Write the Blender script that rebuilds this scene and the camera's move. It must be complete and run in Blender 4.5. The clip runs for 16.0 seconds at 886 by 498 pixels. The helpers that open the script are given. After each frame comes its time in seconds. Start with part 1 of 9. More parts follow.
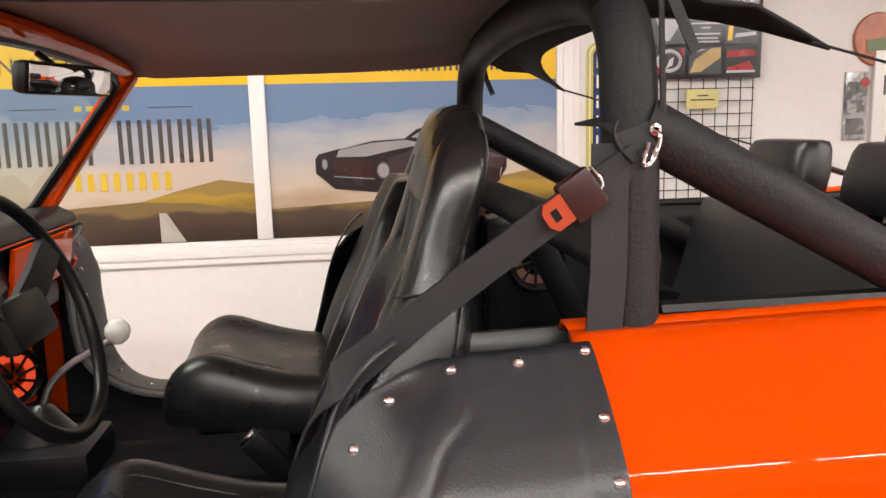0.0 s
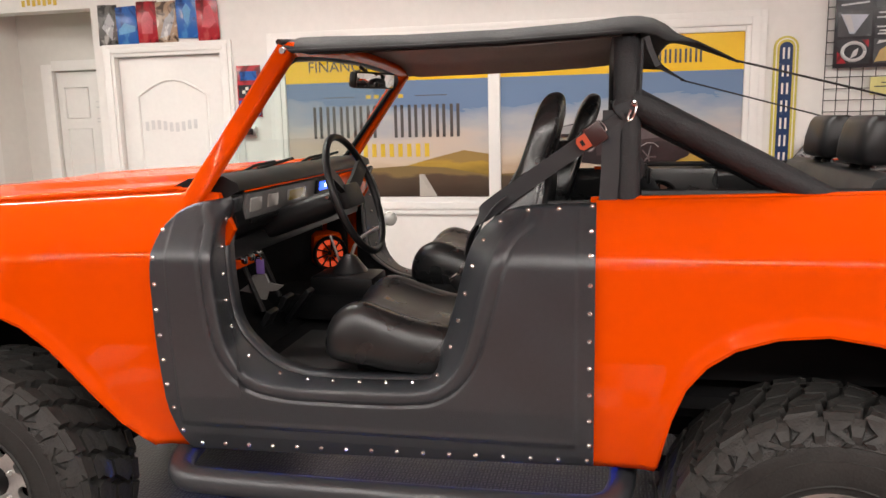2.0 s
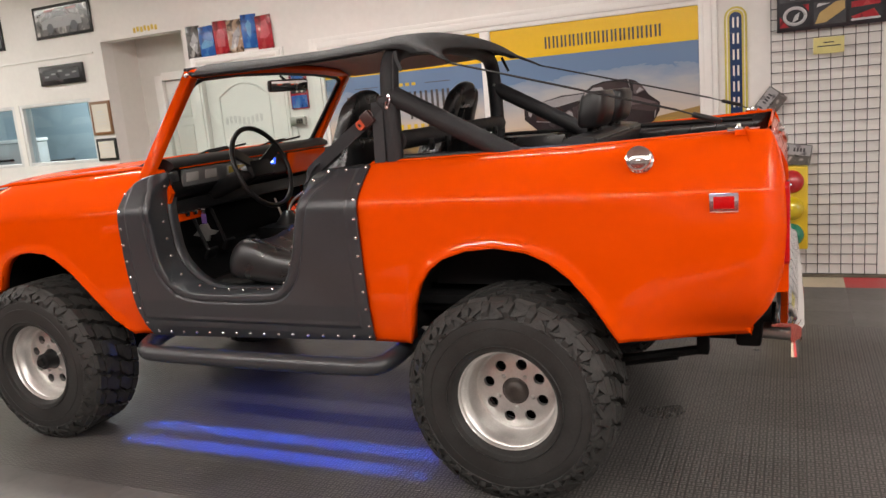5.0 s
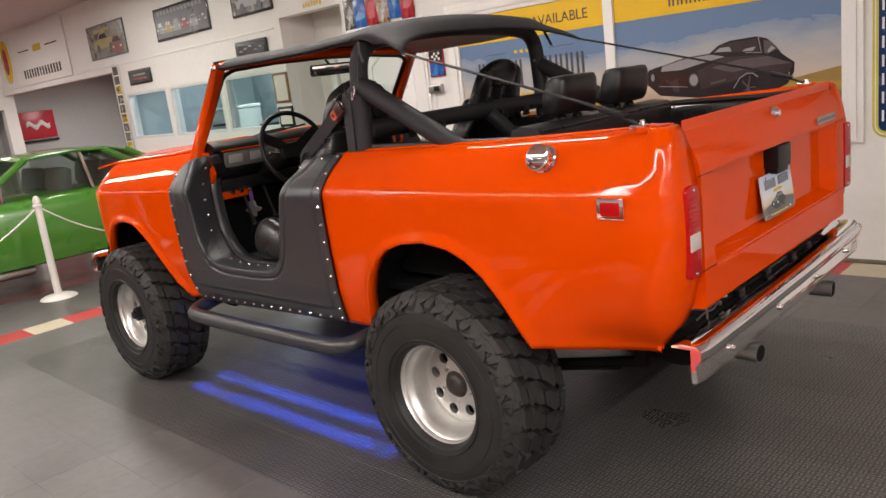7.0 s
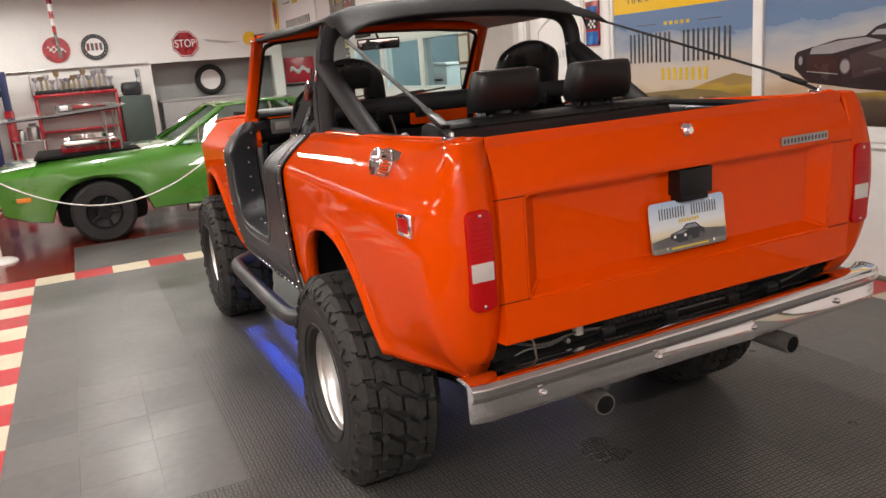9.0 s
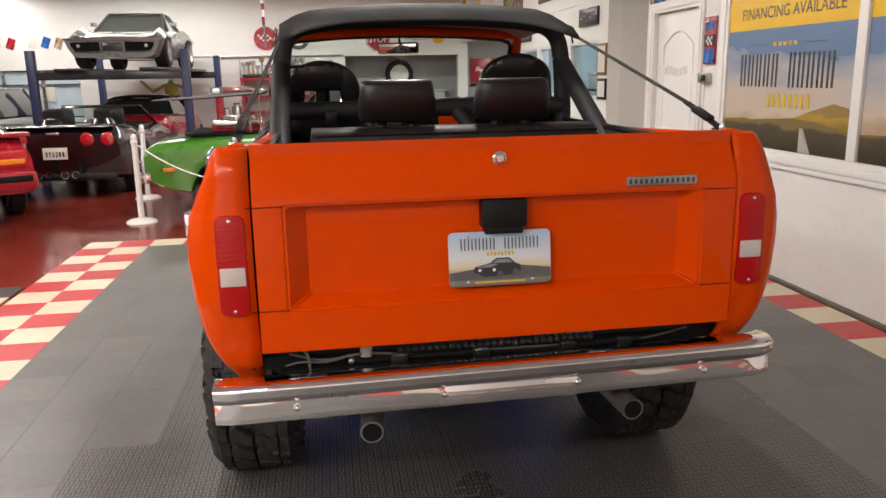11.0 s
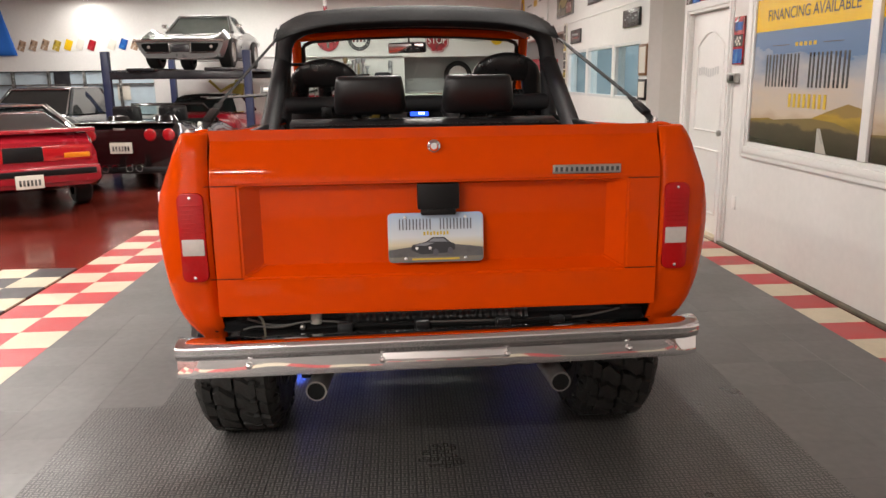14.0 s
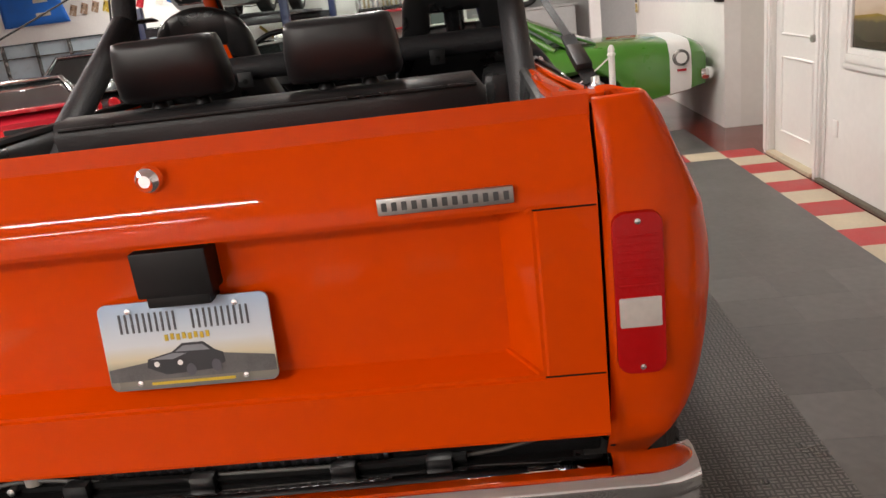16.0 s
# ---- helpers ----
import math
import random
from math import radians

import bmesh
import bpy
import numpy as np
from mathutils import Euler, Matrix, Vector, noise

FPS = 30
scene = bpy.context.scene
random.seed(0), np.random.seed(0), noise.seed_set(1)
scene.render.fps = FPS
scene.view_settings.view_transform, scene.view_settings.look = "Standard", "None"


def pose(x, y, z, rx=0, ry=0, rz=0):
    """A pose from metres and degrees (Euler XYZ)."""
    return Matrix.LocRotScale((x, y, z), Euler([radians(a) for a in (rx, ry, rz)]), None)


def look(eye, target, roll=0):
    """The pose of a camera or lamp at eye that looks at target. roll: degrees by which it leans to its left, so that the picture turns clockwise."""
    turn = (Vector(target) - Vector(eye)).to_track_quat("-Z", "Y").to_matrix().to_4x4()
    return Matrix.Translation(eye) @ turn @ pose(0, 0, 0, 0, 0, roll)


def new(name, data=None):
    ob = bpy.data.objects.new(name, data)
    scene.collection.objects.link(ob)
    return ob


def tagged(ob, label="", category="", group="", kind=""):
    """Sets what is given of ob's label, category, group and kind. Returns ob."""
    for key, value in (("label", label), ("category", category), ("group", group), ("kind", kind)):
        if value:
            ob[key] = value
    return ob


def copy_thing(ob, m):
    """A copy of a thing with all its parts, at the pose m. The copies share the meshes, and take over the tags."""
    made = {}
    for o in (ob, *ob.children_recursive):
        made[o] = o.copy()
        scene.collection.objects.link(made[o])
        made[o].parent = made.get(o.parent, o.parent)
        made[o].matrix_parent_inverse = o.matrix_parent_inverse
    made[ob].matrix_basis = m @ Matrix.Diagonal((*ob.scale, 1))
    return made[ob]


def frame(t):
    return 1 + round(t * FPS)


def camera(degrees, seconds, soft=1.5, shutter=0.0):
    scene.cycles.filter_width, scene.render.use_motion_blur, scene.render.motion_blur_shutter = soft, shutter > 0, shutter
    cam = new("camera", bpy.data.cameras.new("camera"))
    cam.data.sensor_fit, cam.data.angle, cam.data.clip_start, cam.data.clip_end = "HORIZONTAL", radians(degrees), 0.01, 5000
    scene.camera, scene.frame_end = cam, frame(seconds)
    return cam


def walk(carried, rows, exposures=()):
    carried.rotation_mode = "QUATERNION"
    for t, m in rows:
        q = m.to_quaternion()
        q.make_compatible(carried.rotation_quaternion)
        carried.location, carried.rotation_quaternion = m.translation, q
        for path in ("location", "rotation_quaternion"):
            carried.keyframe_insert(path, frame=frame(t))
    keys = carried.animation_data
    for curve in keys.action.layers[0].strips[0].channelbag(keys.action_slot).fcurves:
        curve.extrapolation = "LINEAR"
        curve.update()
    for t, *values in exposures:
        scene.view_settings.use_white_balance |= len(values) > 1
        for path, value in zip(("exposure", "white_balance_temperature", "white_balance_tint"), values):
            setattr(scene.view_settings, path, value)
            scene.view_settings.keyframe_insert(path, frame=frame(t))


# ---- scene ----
cam = camera(60.2, 16.0)
PATH = [
    (0, (-0.109, 0.082, 1.61), (0.124, 2.042, 1.288), -1.5),
    (0.5, (-0.127, -0.252, 1.618), (-0.205, 1.725, 1.323), -0.7),
    (1, (-0.068, -0.561, 1.597), (-0.317, 1.401, 1.303), -0.4),
    (1.5, (0.108, -0.838, 1.577), (-0.269, 1.101, 1.261), -1.1),
    (2, (0.218, -1.137, 1.567), (-0.201, 0.79, 1.231), -1.3),
    (2.5, (0.391, -1.377, 1.569), (-0.063, 0.538, 1.218), -1.5),
    (3, (0.65, -1.544, 1.557), (0.109, 0.347, 1.195), -2.2),
    (3.5, (0.844, -1.71, 1.558), (0.226, 0.158, 1.197), -3.2),
    (4, (1.114, -1.802, 1.56), (0.434, 0.044, 1.199), -3.7),
    (4.2, (1.259, -1.827, 1.549), (0.555, 0.011, 1.189), -3.8),
    (6.3, (2.405, -1.372, 1.584), (1.262, 0.212, 1.155), -7.3),
    (6.5, (2.494, -1.287, 1.589), (1.29, 0.251, 1.157), -7.3),
    (7, (2.773, -1.077, 1.593), (1.404, 0.315, 1.16), -7.0),
    (7.5, (3.039, -0.839, 1.598), (1.557, 0.421, 1.133), -5.9),
    (8, (3.163, -0.545, 1.589), (1.597, 0.597, 1.098), -5.4),
    (8.2, (3.229, -0.427, 1.596), (1.621, 0.656, 1.102), -5.4),
    (10.3, (3.817, 0.92, 1.578), (1.91, 1.327, 1.13), -2.4),
    (10.5, (3.821, 1.024, 1.559), (1.908, 1.396, 1.11), -2.1),
    (11, (3.837, 1.271, 1.562), (1.908, 1.558, 1.118), -1.0),
    (11.5, (3.899, 1.543, 1.566), (1.951, 1.695, 1.135), -0.6),
    (12, (3.985, 1.621, 1.556), (2.031, 1.714, 1.139), -1.1),
    (12.5, (4.055, 1.645, 1.549), (2.1, 1.744, 1.138), -1.3),
    (13, (4.092, 1.643, 1.547), (2.137, 1.751, 1.14), -1.1),
    (13.5, (4.105, 1.646, 1.54), (2.152, 1.758, 1.125), -0.9),
    (14, (4.105, 1.645, 1.536), (2.156, 1.75, 1.099), -0.8),
    (14.5, (3.988, 1.69, 1.519), (2.046, 1.778, 1.051), -1.0),
    (15, (3.658, 1.913, 1.531), (1.726, 1.955, 1.013), -2.0),
    (15.5, (3.28, 2.084, 1.518), (1.365, 2.015, 0.948), -5.0),
    (16, (2.912, 2.321, 1.545), (1.014, 2.141, 0.938), -7.1),
]
walk(cam, [(t, look(eye, target, roll)) for t, eye, target, roll in PATH],
     exposures=[(0.0, 0.32), (1.0, 0.15), (2.0, 0.07), (3.5, -0.04), (6.5, -0.22), (8.0, -0.22), (10.5, -0.22), (12.5, -0.20), (15.0, -0.16), (16.0, -0.06)])

# ---- world and lights ----
world = bpy.data.worlds.new("indoor_world")
scene.world = world
world.use_nodes = True
world.node_tree.nodes["Background"].inputs[0].default_value = (0.9, 0.95, 1.0, 1)
world.node_tree.nodes["Background"].inputs[1].default_value = 0.05
scene.view_settings.exposure = 0.0
CEIL = 3.5
TUBE_WATTS = 100.0
# ceiling fixtures: x, y, turned (True: runs along y), share of the watts
# those at x 5.6 and 7.3 and at y -6 are unseen, added as fill
FIXTURES = [(-3.6, -2.3, False, 1.0), (-1.1, -2.3, False, 1.0), (1.4, -2.3, False, 0.9), (3.9, -2.3, False, 0.9), (-3.0, 1.9, False, 0.7), (-0.5, 1.9, False, 0.7),
            (-7.0, 0.2, False, 1.3), (-7.6, 2.7, False, 0.65), (-7.0, -4.6, False, 1.3), (0.2, -6.0, False, 0.8), (5.6, -0.6, True, 1.5), (5.6, -3.1, True, 1.4), (7.3, -1.6, True, 0.8), (-13.1, -3.75, True, 0.75), (-13.3, -1.43, True, 0.75), (-13.6, -5.5, False, 0.6), (-12.6, 1.6, True, 1.05)]
for fx, fy, turned, share in FIXTURES:
    lamp = bpy.data.lights.new("tube_light", "AREA")
    lamp.shape, lamp.size, lamp.size_y, lamp.energy, lamp.color = "RECTANGLE", 2.3, 0.18, TUBE_WATTS * share, (1.0, 0.955, 0.905)
    ob = new("tube_light", lamp)
    ob.matrix_world = pose(fx, fy, CEIL - 0.12, 0, 0, 90 if turned else 0)


# ---- materials ----
def mat(name, rgb, rough=0.5, metal=0.0, var=0.10, scale=6.0, bump=0.0, bscale=120.0, coat=0.0, rvar=0.12, emit=0.0, alpha=1.0, trans=0.0, spec=0.5, rnd=0.0, place=False):
    """A surface with colour variation at two scales, uneven gloss and fine relief."""
    m = bpy.data.materials.new(name)
    m.use_nodes = True
    nt = m.node_tree
    n, l = nt.nodes, nt.links
    p = n["Principled BSDF"]
    tc = n.new("ShaderNodeTexCoord")
    where = n.new("ShaderNodeNewGeometry").outputs["Position"] if place else tc.outputs["Object"]
    big, small = n.new("ShaderNodeTexNoise"), n.new("ShaderNodeTexNoise")
    big.inputs["Scale"].default_value, big.inputs["Detail"].default_value = scale, 4
    small.inputs["Scale"].default_value, small.inputs["Detail"].default_value = scale * 14, 3
    l.new(where, big.inputs["Vector"]), l.new(where, small.inputs["Vector"])
    add = n.new("ShaderNodeMath")
    add.operation = "MULTIPLY_ADD"
    add.inputs[1].default_value = 0.6
    l.new(small.outputs["Fac"], add.inputs[0]), l.new(big.outputs["Fac"], add.inputs[2])
    val = n.new("ShaderNodeMapRange")
    val.inputs["From Min"].default_value, val.inputs["From Max"].default_value = 0.5, 1.1
    val.inputs["To Min"].default_value, val.inputs["To Max"].default_value = 1 - var, 1 + var
    l.new(add.outputs[0], val.inputs["Value"])
    mul = n.new("ShaderNodeVectorMath")
    mul.operation = "SCALE"
    mul.inputs[0].default_value = rgb
    l.new(val.outputs[0], mul.inputs["Scale"])
    out = mul.outputs[0]
    if rnd:
        info, r2 = n.new("ShaderNodeObjectInfo"), n.new("ShaderNodeMapRange")
        r2.inputs["To Min"].default_value, r2.inputs["To Max"].default_value = 1 - rnd, 1 + rnd
        l.new(info.outputs["Random"], r2.inputs["Value"])
        m2 = n.new("ShaderNodeVectorMath")
        m2.operation = "SCALE"
        l.new(out, m2.inputs[0]), l.new(r2.outputs[0], m2.inputs["Scale"])
        out = m2.outputs[0]
    l.new(out, p.inputs["Base Color"])
    rr = n.new("ShaderNodeMapRange")
    rr.inputs["From Min"].default_value, rr.inputs["From Max"].default_value = 0.3, 0.7
    rr.inputs["To Min"].default_value, rr.inputs["To Max"].default_value = max(0.0, rough * (1 - rvar)), min(1.0, rough * (1 + rvar))
    l.new(big.outputs["Fac"], rr.inputs["Value"]), l.new(rr.outputs[0], p.inputs["Roughness"])
    p.inputs["Metallic"].default_value = metal
    p.inputs["Coat Weight"].default_value = coat
    p.inputs["Coat Roughness"].default_value = 0.03
    p.inputs["Specular IOR Level"].default_value = spec
    p.inputs["Transmission Weight"].default_value = trans
    p.inputs["Alpha"].default_value = alpha
    if emit:
        p.inputs["Emission Color"].default_value = (*rgb, 1)
        p.inputs["Emission Strength"].default_value = emit
    if bump:
        bn, bp = n.new("ShaderNodeTexNoise"), n.new("ShaderNodeBump")
        bn.inputs["Scale"].default_value, bn.inputs["Detail"].default_value = bscale, 3
        bp.inputs["Strength"].default_value, bp.inputs["Distance"].default_value = bump, 0.004
        l.new(where, bn.inputs["Vector"]), l.new(bn.outputs["Fac"], bp.inputs["Height"])
        l.new(bp.outputs[0], p.inputs["Normal"])
    return m


def glass_mat(name, rgb=(0.9, 0.95, 0.93), alpha=0.12, rough=0.02):
    """Thin pane: mostly clear, with a real reflection on top."""
    m = bpy.data.materials.new(name)
    m.use_nodes = True
    n, l = m.node_tree.nodes, m.node_tree.links
    n.remove(n["Principled BSDF"])
    tr, gl, mx = n.new("ShaderNodeBsdfTransparent"), n.new("ShaderNodeBsdfGlossy"), n.new("ShaderNodeMixShader")
    tr.inputs[0].default_value = (*rgb, 1)
    gl.inputs["Roughness"].default_value = rough
    mx.inputs[0].default_value = alpha
    l.new(tr.outputs[0], mx.inputs[1]), l.new(gl.outputs[0], mx.inputs[2])
    l.new(mx.outputs[0], n["Material Output"].inputs[0])
    return m


def ramp_mat(name, stops, z0, z1, rough=0.35, noise_amt=0.12, scale=1.4):
    """A printed picture: colours that change with height, blurred by clouds."""
    m = mat(name, (1, 1, 1), rough)
    n, l = m.node_tree.nodes, m.node_tree.links
    tc, sep, mr, ns, ad, cr = (n.new("ShaderNode" + k) for k in ("TexCoord", "SeparateXYZ", "MapRange", "TexNoise", "Math", "ValToRGB"))
    mr.inputs["From Min"].default_value, mr.inputs["From Max"].default_value = z0, z1
    ns.inputs["Scale"].default_value, ns.inputs["Detail"].default_value = scale, 5
    mp = n.new("ShaderNodeMapping")
    mp.inputs["Scale"].default_value = (1, 1, 3.2)
    ad.operation = "MULTIPLY_ADD"
    ad.inputs[1].default_value = noise_amt
    l.new(tc.outputs["Object"], sep.inputs[0]), l.new(sep.outputs[2], mr.inputs["Value"])
    l.new(tc.outputs["Object"], mp.inputs[0]), l.new(mp.outputs[0], ns.inputs["Vector"])
    l.new(ns.outputs["Fac"], ad.inputs[0]), l.new(mr.outputs[0], ad.inputs[2])
    while len(cr.color_ramp.elements) < len(stops):
        cr.color_ramp.elements.new(0.5)
    for e, (at, rgb) in zip(cr.color_ramp.elements, stops):
        e.position, e.color = at + noise_amt / 2, (*rgb, 1)
    l.new(ad.outputs[0], cr.inputs[0]), l.new(cr.outputs[0], n["Principled BSDF"].inputs["Base Color"])
    return m


def photo_mat(name, dark, main, pale, scale=8.0):
    """A glossy photograph: patches of dark, main and pale colour with soft edges."""
    m = mat(name, main, 0.2)
    n, l = m.node_tree.nodes, m.node_tree.links
    tc, ns, cr = (n.new("ShaderNode" + k) for k in ("TexCoord", "TexNoise", "ValToRGB"))
    ns.inputs["Scale"].default_value, ns.inputs["Detail"].default_value, ns.inputs["Distortion"].default_value = scale, 2.5, 1.2
    l.new(tc.outputs["Object"], ns.inputs["Vector"]), l.new(ns.outputs["Fac"], cr.inputs[0])
    el = cr.color_ramp.elements
    while len(el) < 4:
        el.new(0.5)
    for e, (at, rgb) in zip(el, ((0.36, dark), (0.46, main), (0.57, main), (0.66, pale))):
        e.position, e.color = at, (*rgb, 1)
    l.new(cr.outputs[0], n["Principled BSDF"].inputs["Base Color"])
    return m


def plate_mat(name, rgb, cell=0.03048):
    """Dark rubber floor mat with a basket weave of paired raised bars."""
    m = mat(name, rgb, 0.38, var=0.20, scale=2.0, rnd=0.10, rvar=0.3, place=True)
    n, l = m.node_tree.nodes, m.node_tree.links

    def calc(op, a, b=None, c=None):
        q = n.new("ShaderNodeMath")
        q.operation = op
        for k, v in enumerate((a, b, c)):
            if v is None:
                continue
            if isinstance(v, (int, float)):
                q.inputs[k].default_value = v
            else:
                l.new(v, q.inputs[k])
        return q.outputs[0]
    sep = n.new("ShaderNodeSeparateXYZ")
    l.new(n.new("ShaderNodeNewGeometry").outputs["Position"], sep.inputs[0])
    u, v = calc("DIVIDE", sep.outputs[0], cell), calc("DIVIDE", sep.outputs[1], cell)
    odd = calc("FLOORED_MODULO", calc("ADD", calc("FLOOR", u), calc("FLOOR", v)), 2.0)
    fu, fv = calc("FRACT", u), calc("FRACT", v)

    def bars_along(a, b):
        across = calc("ABSOLUTE", calc("SUBTRACT", calc("FRACT", calc("MULTIPLY", a, 2.0)), 0.5))
        side = n.new("ShaderNodeMapRange")
        side.inputs["From Min"].default_value, side.inputs["From Max"].default_value = 0.27, 0.17
        l.new(across, side.inputs["Value"])
        end = n.new("ShaderNodeMapRange")
        end.inputs["From Min"].default_value, end.inputs["From Max"].default_value = 0.39, 0.33
        l.new(calc("ABSOLUTE", calc("SUBTRACT", b, 0.5)), end.inputs["Value"])
        return calc("MULTIPLY", side.outputs[0], end.outputs[0])
    mix = n.new("ShaderNodeMix")
    l.new(odd, mix.inputs[0]), l.new(bars_along(fu, fv), mix.inputs[2]), l.new(bars_along(fv, fu), mix.inputs[3])
    bump = n.new("ShaderNodeBump")
    bump.inputs["Strength"].default_value, bump.inputs["Distance"].default_value = 1.0, 0.0030
    l.new(mix.outputs[0], bump.inputs["Height"]), l.new(bump.outputs[0], n["Principled BSDF"].inputs["Normal"])
    # the bars' grey sheen is painted in: tops paler, ground between them darker
    tone, sc = n.new("ShaderNodeMapRange"), n.new("ShaderNodeVectorMath")
    sc.operation = "SCALE"
    tone.inputs["To Min"].default_value, tone.inputs["To Max"].default_value = 0.70, 2.1
    base = n["Principled BSDF"].inputs["Base Color"]
    src = base.links[0].from_socket
    l.new(mix.outputs[0], tone.inputs["Value"]), l.new(tone.outputs[0], sc.inputs["Scale"])
    l.new(src, sc.inputs[0]), l.new(sc.outputs[0], base)
    return m


ORANGE = mat("orange_car_paint", (0.66, 0.058, 0.0002), 0.42, var=0.03, scale=2, coat=0.62, spec=0.0)
ORANGE.node_tree.nodes["Principled BSDF"].inputs["Coat IOR"].default_value = 1.36
LINER = mat("black_textured_liner", (0.027, 0.0292, 0.0335), 0.33, var=0.15, scale=5, bump=0.22, bscale=330, spec=0.6)
VINYL = mat("black_vinyl", (0.012, 0.0122, 0.0128), 0.31, var=0.10, scale=7, bump=0.10, bscale=260, rvar=0.3, spec=0.55)
VINYL_REAR = mat("worn_black_vinyl", (0.009, 0.009, 0.010), 0.36, var=0.10, scale=7, bump=0.05, bscale=260, spec=0.4)
VINYL_GREY = mat("charcoal_grey_vinyl", (0.016, 0.016, 0.017), 0.42, var=0.12, scale=7, bump=0.25, bscale=190, spec=0.35)
CANVAS = mat("black_canvas", (0.011, 0.011, 0.012), 0.66, var=0.2, scale=5, bump=0.4, bscale=420, spec=0.3)
LINING = mat("grey_brown_fabric_lining", (0.36, 0.31, 0.28), 0.8, var=0.12, scale=5, bump=0.3, bscale=400)
FOAM = mat("charcoal_bar_padding", (0.018, 0.018, 0.020), 0.58, var=0.18, scale=5, bump=0.5, bscale=150, spec=0.32)
WEB = mat("grey_seat_belt_webbing", (0.034, 0.035, 0.038), 0.7, var=0.15, scale=30, bump=0.3, bscale=600, spec=0.3)
PLASTIC = mat("black_plastic", (0.005, 0.005, 0.0055), 0.40, var=0.15, spec=0.3)
DARK = mat("dark_underbody", (0.006, 0.006, 0.006), 0.75, var=0.35, scale=9, bump=0.4, bscale=60, spec=0.12)
CARPET = mat("black_carpet", (0.006, 0.006, 0.0065), 0.95, var=0.25, scale=14, bump=0.6, bscale=500, spec=0.15)
CHROME = mat("chrome", (0.90, 0.90, 0.91), 0.03, 1.0, var=0.03)
STEEL = mat("dull_steel", (0.48, 0.47, 0.45), 0.34, 1.0, var=0.15)
PIPE = mat("dull_exhaust_steel", (0.30, 0.285, 0.27), 0.36, 0.85, var=0.25, scale=12)
ALU = mat("machined_aluminium", (0.60, 0.59, 0.57), 0.36, 0.85, var=0.16, scale=9)
RUBBER = mat("tyre_rubber", (0.021, 0.0203, 0.0195), 0.55, var=0.40, scale=9, bump=0.3, bscale=140, spec=0.3)
RUBBER_ROUGH = mat("pebbled_tyre_rubber", (0.032, 0.031, 0.030), 0.52, var=0.50, scale=45, bump=1.0, bscale=170, spec=0.3)
TREAD = mat("dusty_tread_rubber", (0.027, 0.026, 0.0245), 0.58, var=0.5, scale=16, bump=0.7, bscale=90, spec=0.3)
HUBCAP = mat("greasy_hub", (0.055, 0.045, 0.04), 0.5, 0.5, var=0.4, scale=30)
RED_LENS = mat("red_lens", (0.42, 0.003, 0.004), 0.25, var=0.06, coat=0.15, spec=0.3, bump=0.5, bscale=60)
CLEAR_LENS = mat("clear_lens", (0.55, 0.50, 0.46), 0.15, var=0.1, coat=1.0)
AMBER_LENS = mat("amber_lens", (0.75, 0.22, 0.01), 0.15, coat=1.0)
CAR_GLASS = glass_mat("windscreen_glass", (0.80, 0.90, 0.86), 0.10)
DARK_GLASS = mat("dark_car_glass", (0.02, 0.025, 0.025), 0.05, coat=1.0, var=0.05)
PANE_GLASS = glass_mat("pane_glass", (0.85, 0.93, 0.96), 0.05)
RED_GLOW = mat("red_speaker_glow", (1.0, 0.10, 0.03), 0.4, emit=0.44)
BLUE_SCREEN = mat("lit_blue_display", (0.03, 0.10, 1.0), 0.2, emit=2.4)
WHITE_SCREEN = mat("lit_white_display", (0.6, 0.75, 1.0), 0.2, emit=4.0)
BLUE_LED = mat("blue_led_strip", (0.02, 0.05, 1.0), 0.3, emit=9.0)
TUBE_GLOW = mat("lit_tube", (1.0, 0.95, 0.87), 0.3, emit=11.0)

WALL = mat("white_wall_paint", (0.76, 0.742, 0.715), 0.55, var=0.05, scale=1.3, bump=0.12, bscale=70)
TRIM = mat("white_gloss_trim", (0.80, 0.785, 0.76), 0.32, var=0.04, scale=2.0)
CEILING = mat("white_ceiling_paint", (0.72, 0.71, 0.69), 0.8, var=0.05, scale=1.0)
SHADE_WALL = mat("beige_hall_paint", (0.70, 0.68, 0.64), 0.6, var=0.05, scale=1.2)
# grey of the bay; on the niche it carries painted-in shade
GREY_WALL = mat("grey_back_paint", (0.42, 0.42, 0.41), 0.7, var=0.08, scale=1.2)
RED_FLOOR = mat("red_floor_paint", (0.132, 0.017, 0.010), 0.18, var=0.30, scale=1.1, rvar=0.5, bump=0.05, bscale=20)
MAT_PLAIN = mat("plain_grey_mat", (0.100, 0.094, 0.089), 0.40, var=0.26, scale=1.7, rnd=0.12, rvar=0.25, place=True)
MAT_BARS = plate_mat("bar_pattern_grey_mat", (0.070, 0.0655, 0.0615))
TILE_RED = mat("red_mat_tile", (0.42, 0.020, 0.022), 0.4, var=0.14, scale=4, bump=0.2, bscale=200, rnd=0.07, place=True)
TILE_CREAM = mat("cream_mat_tile", (0.53, 0.46, 0.33), 0.42, var=0.14, scale=4, bump=0.2, bscale=200, rnd=0.07, place=True)
TILE_BLACK = mat("black_mat_tile", (0.03, 0.03, 0.03), 0.4, var=0.2, scale=4, rnd=0.1)
BASE_STRIP = mat("dirty_base_strip", (0.13, 0.11, 0.08), 0.8, var=0.5, scale=8)


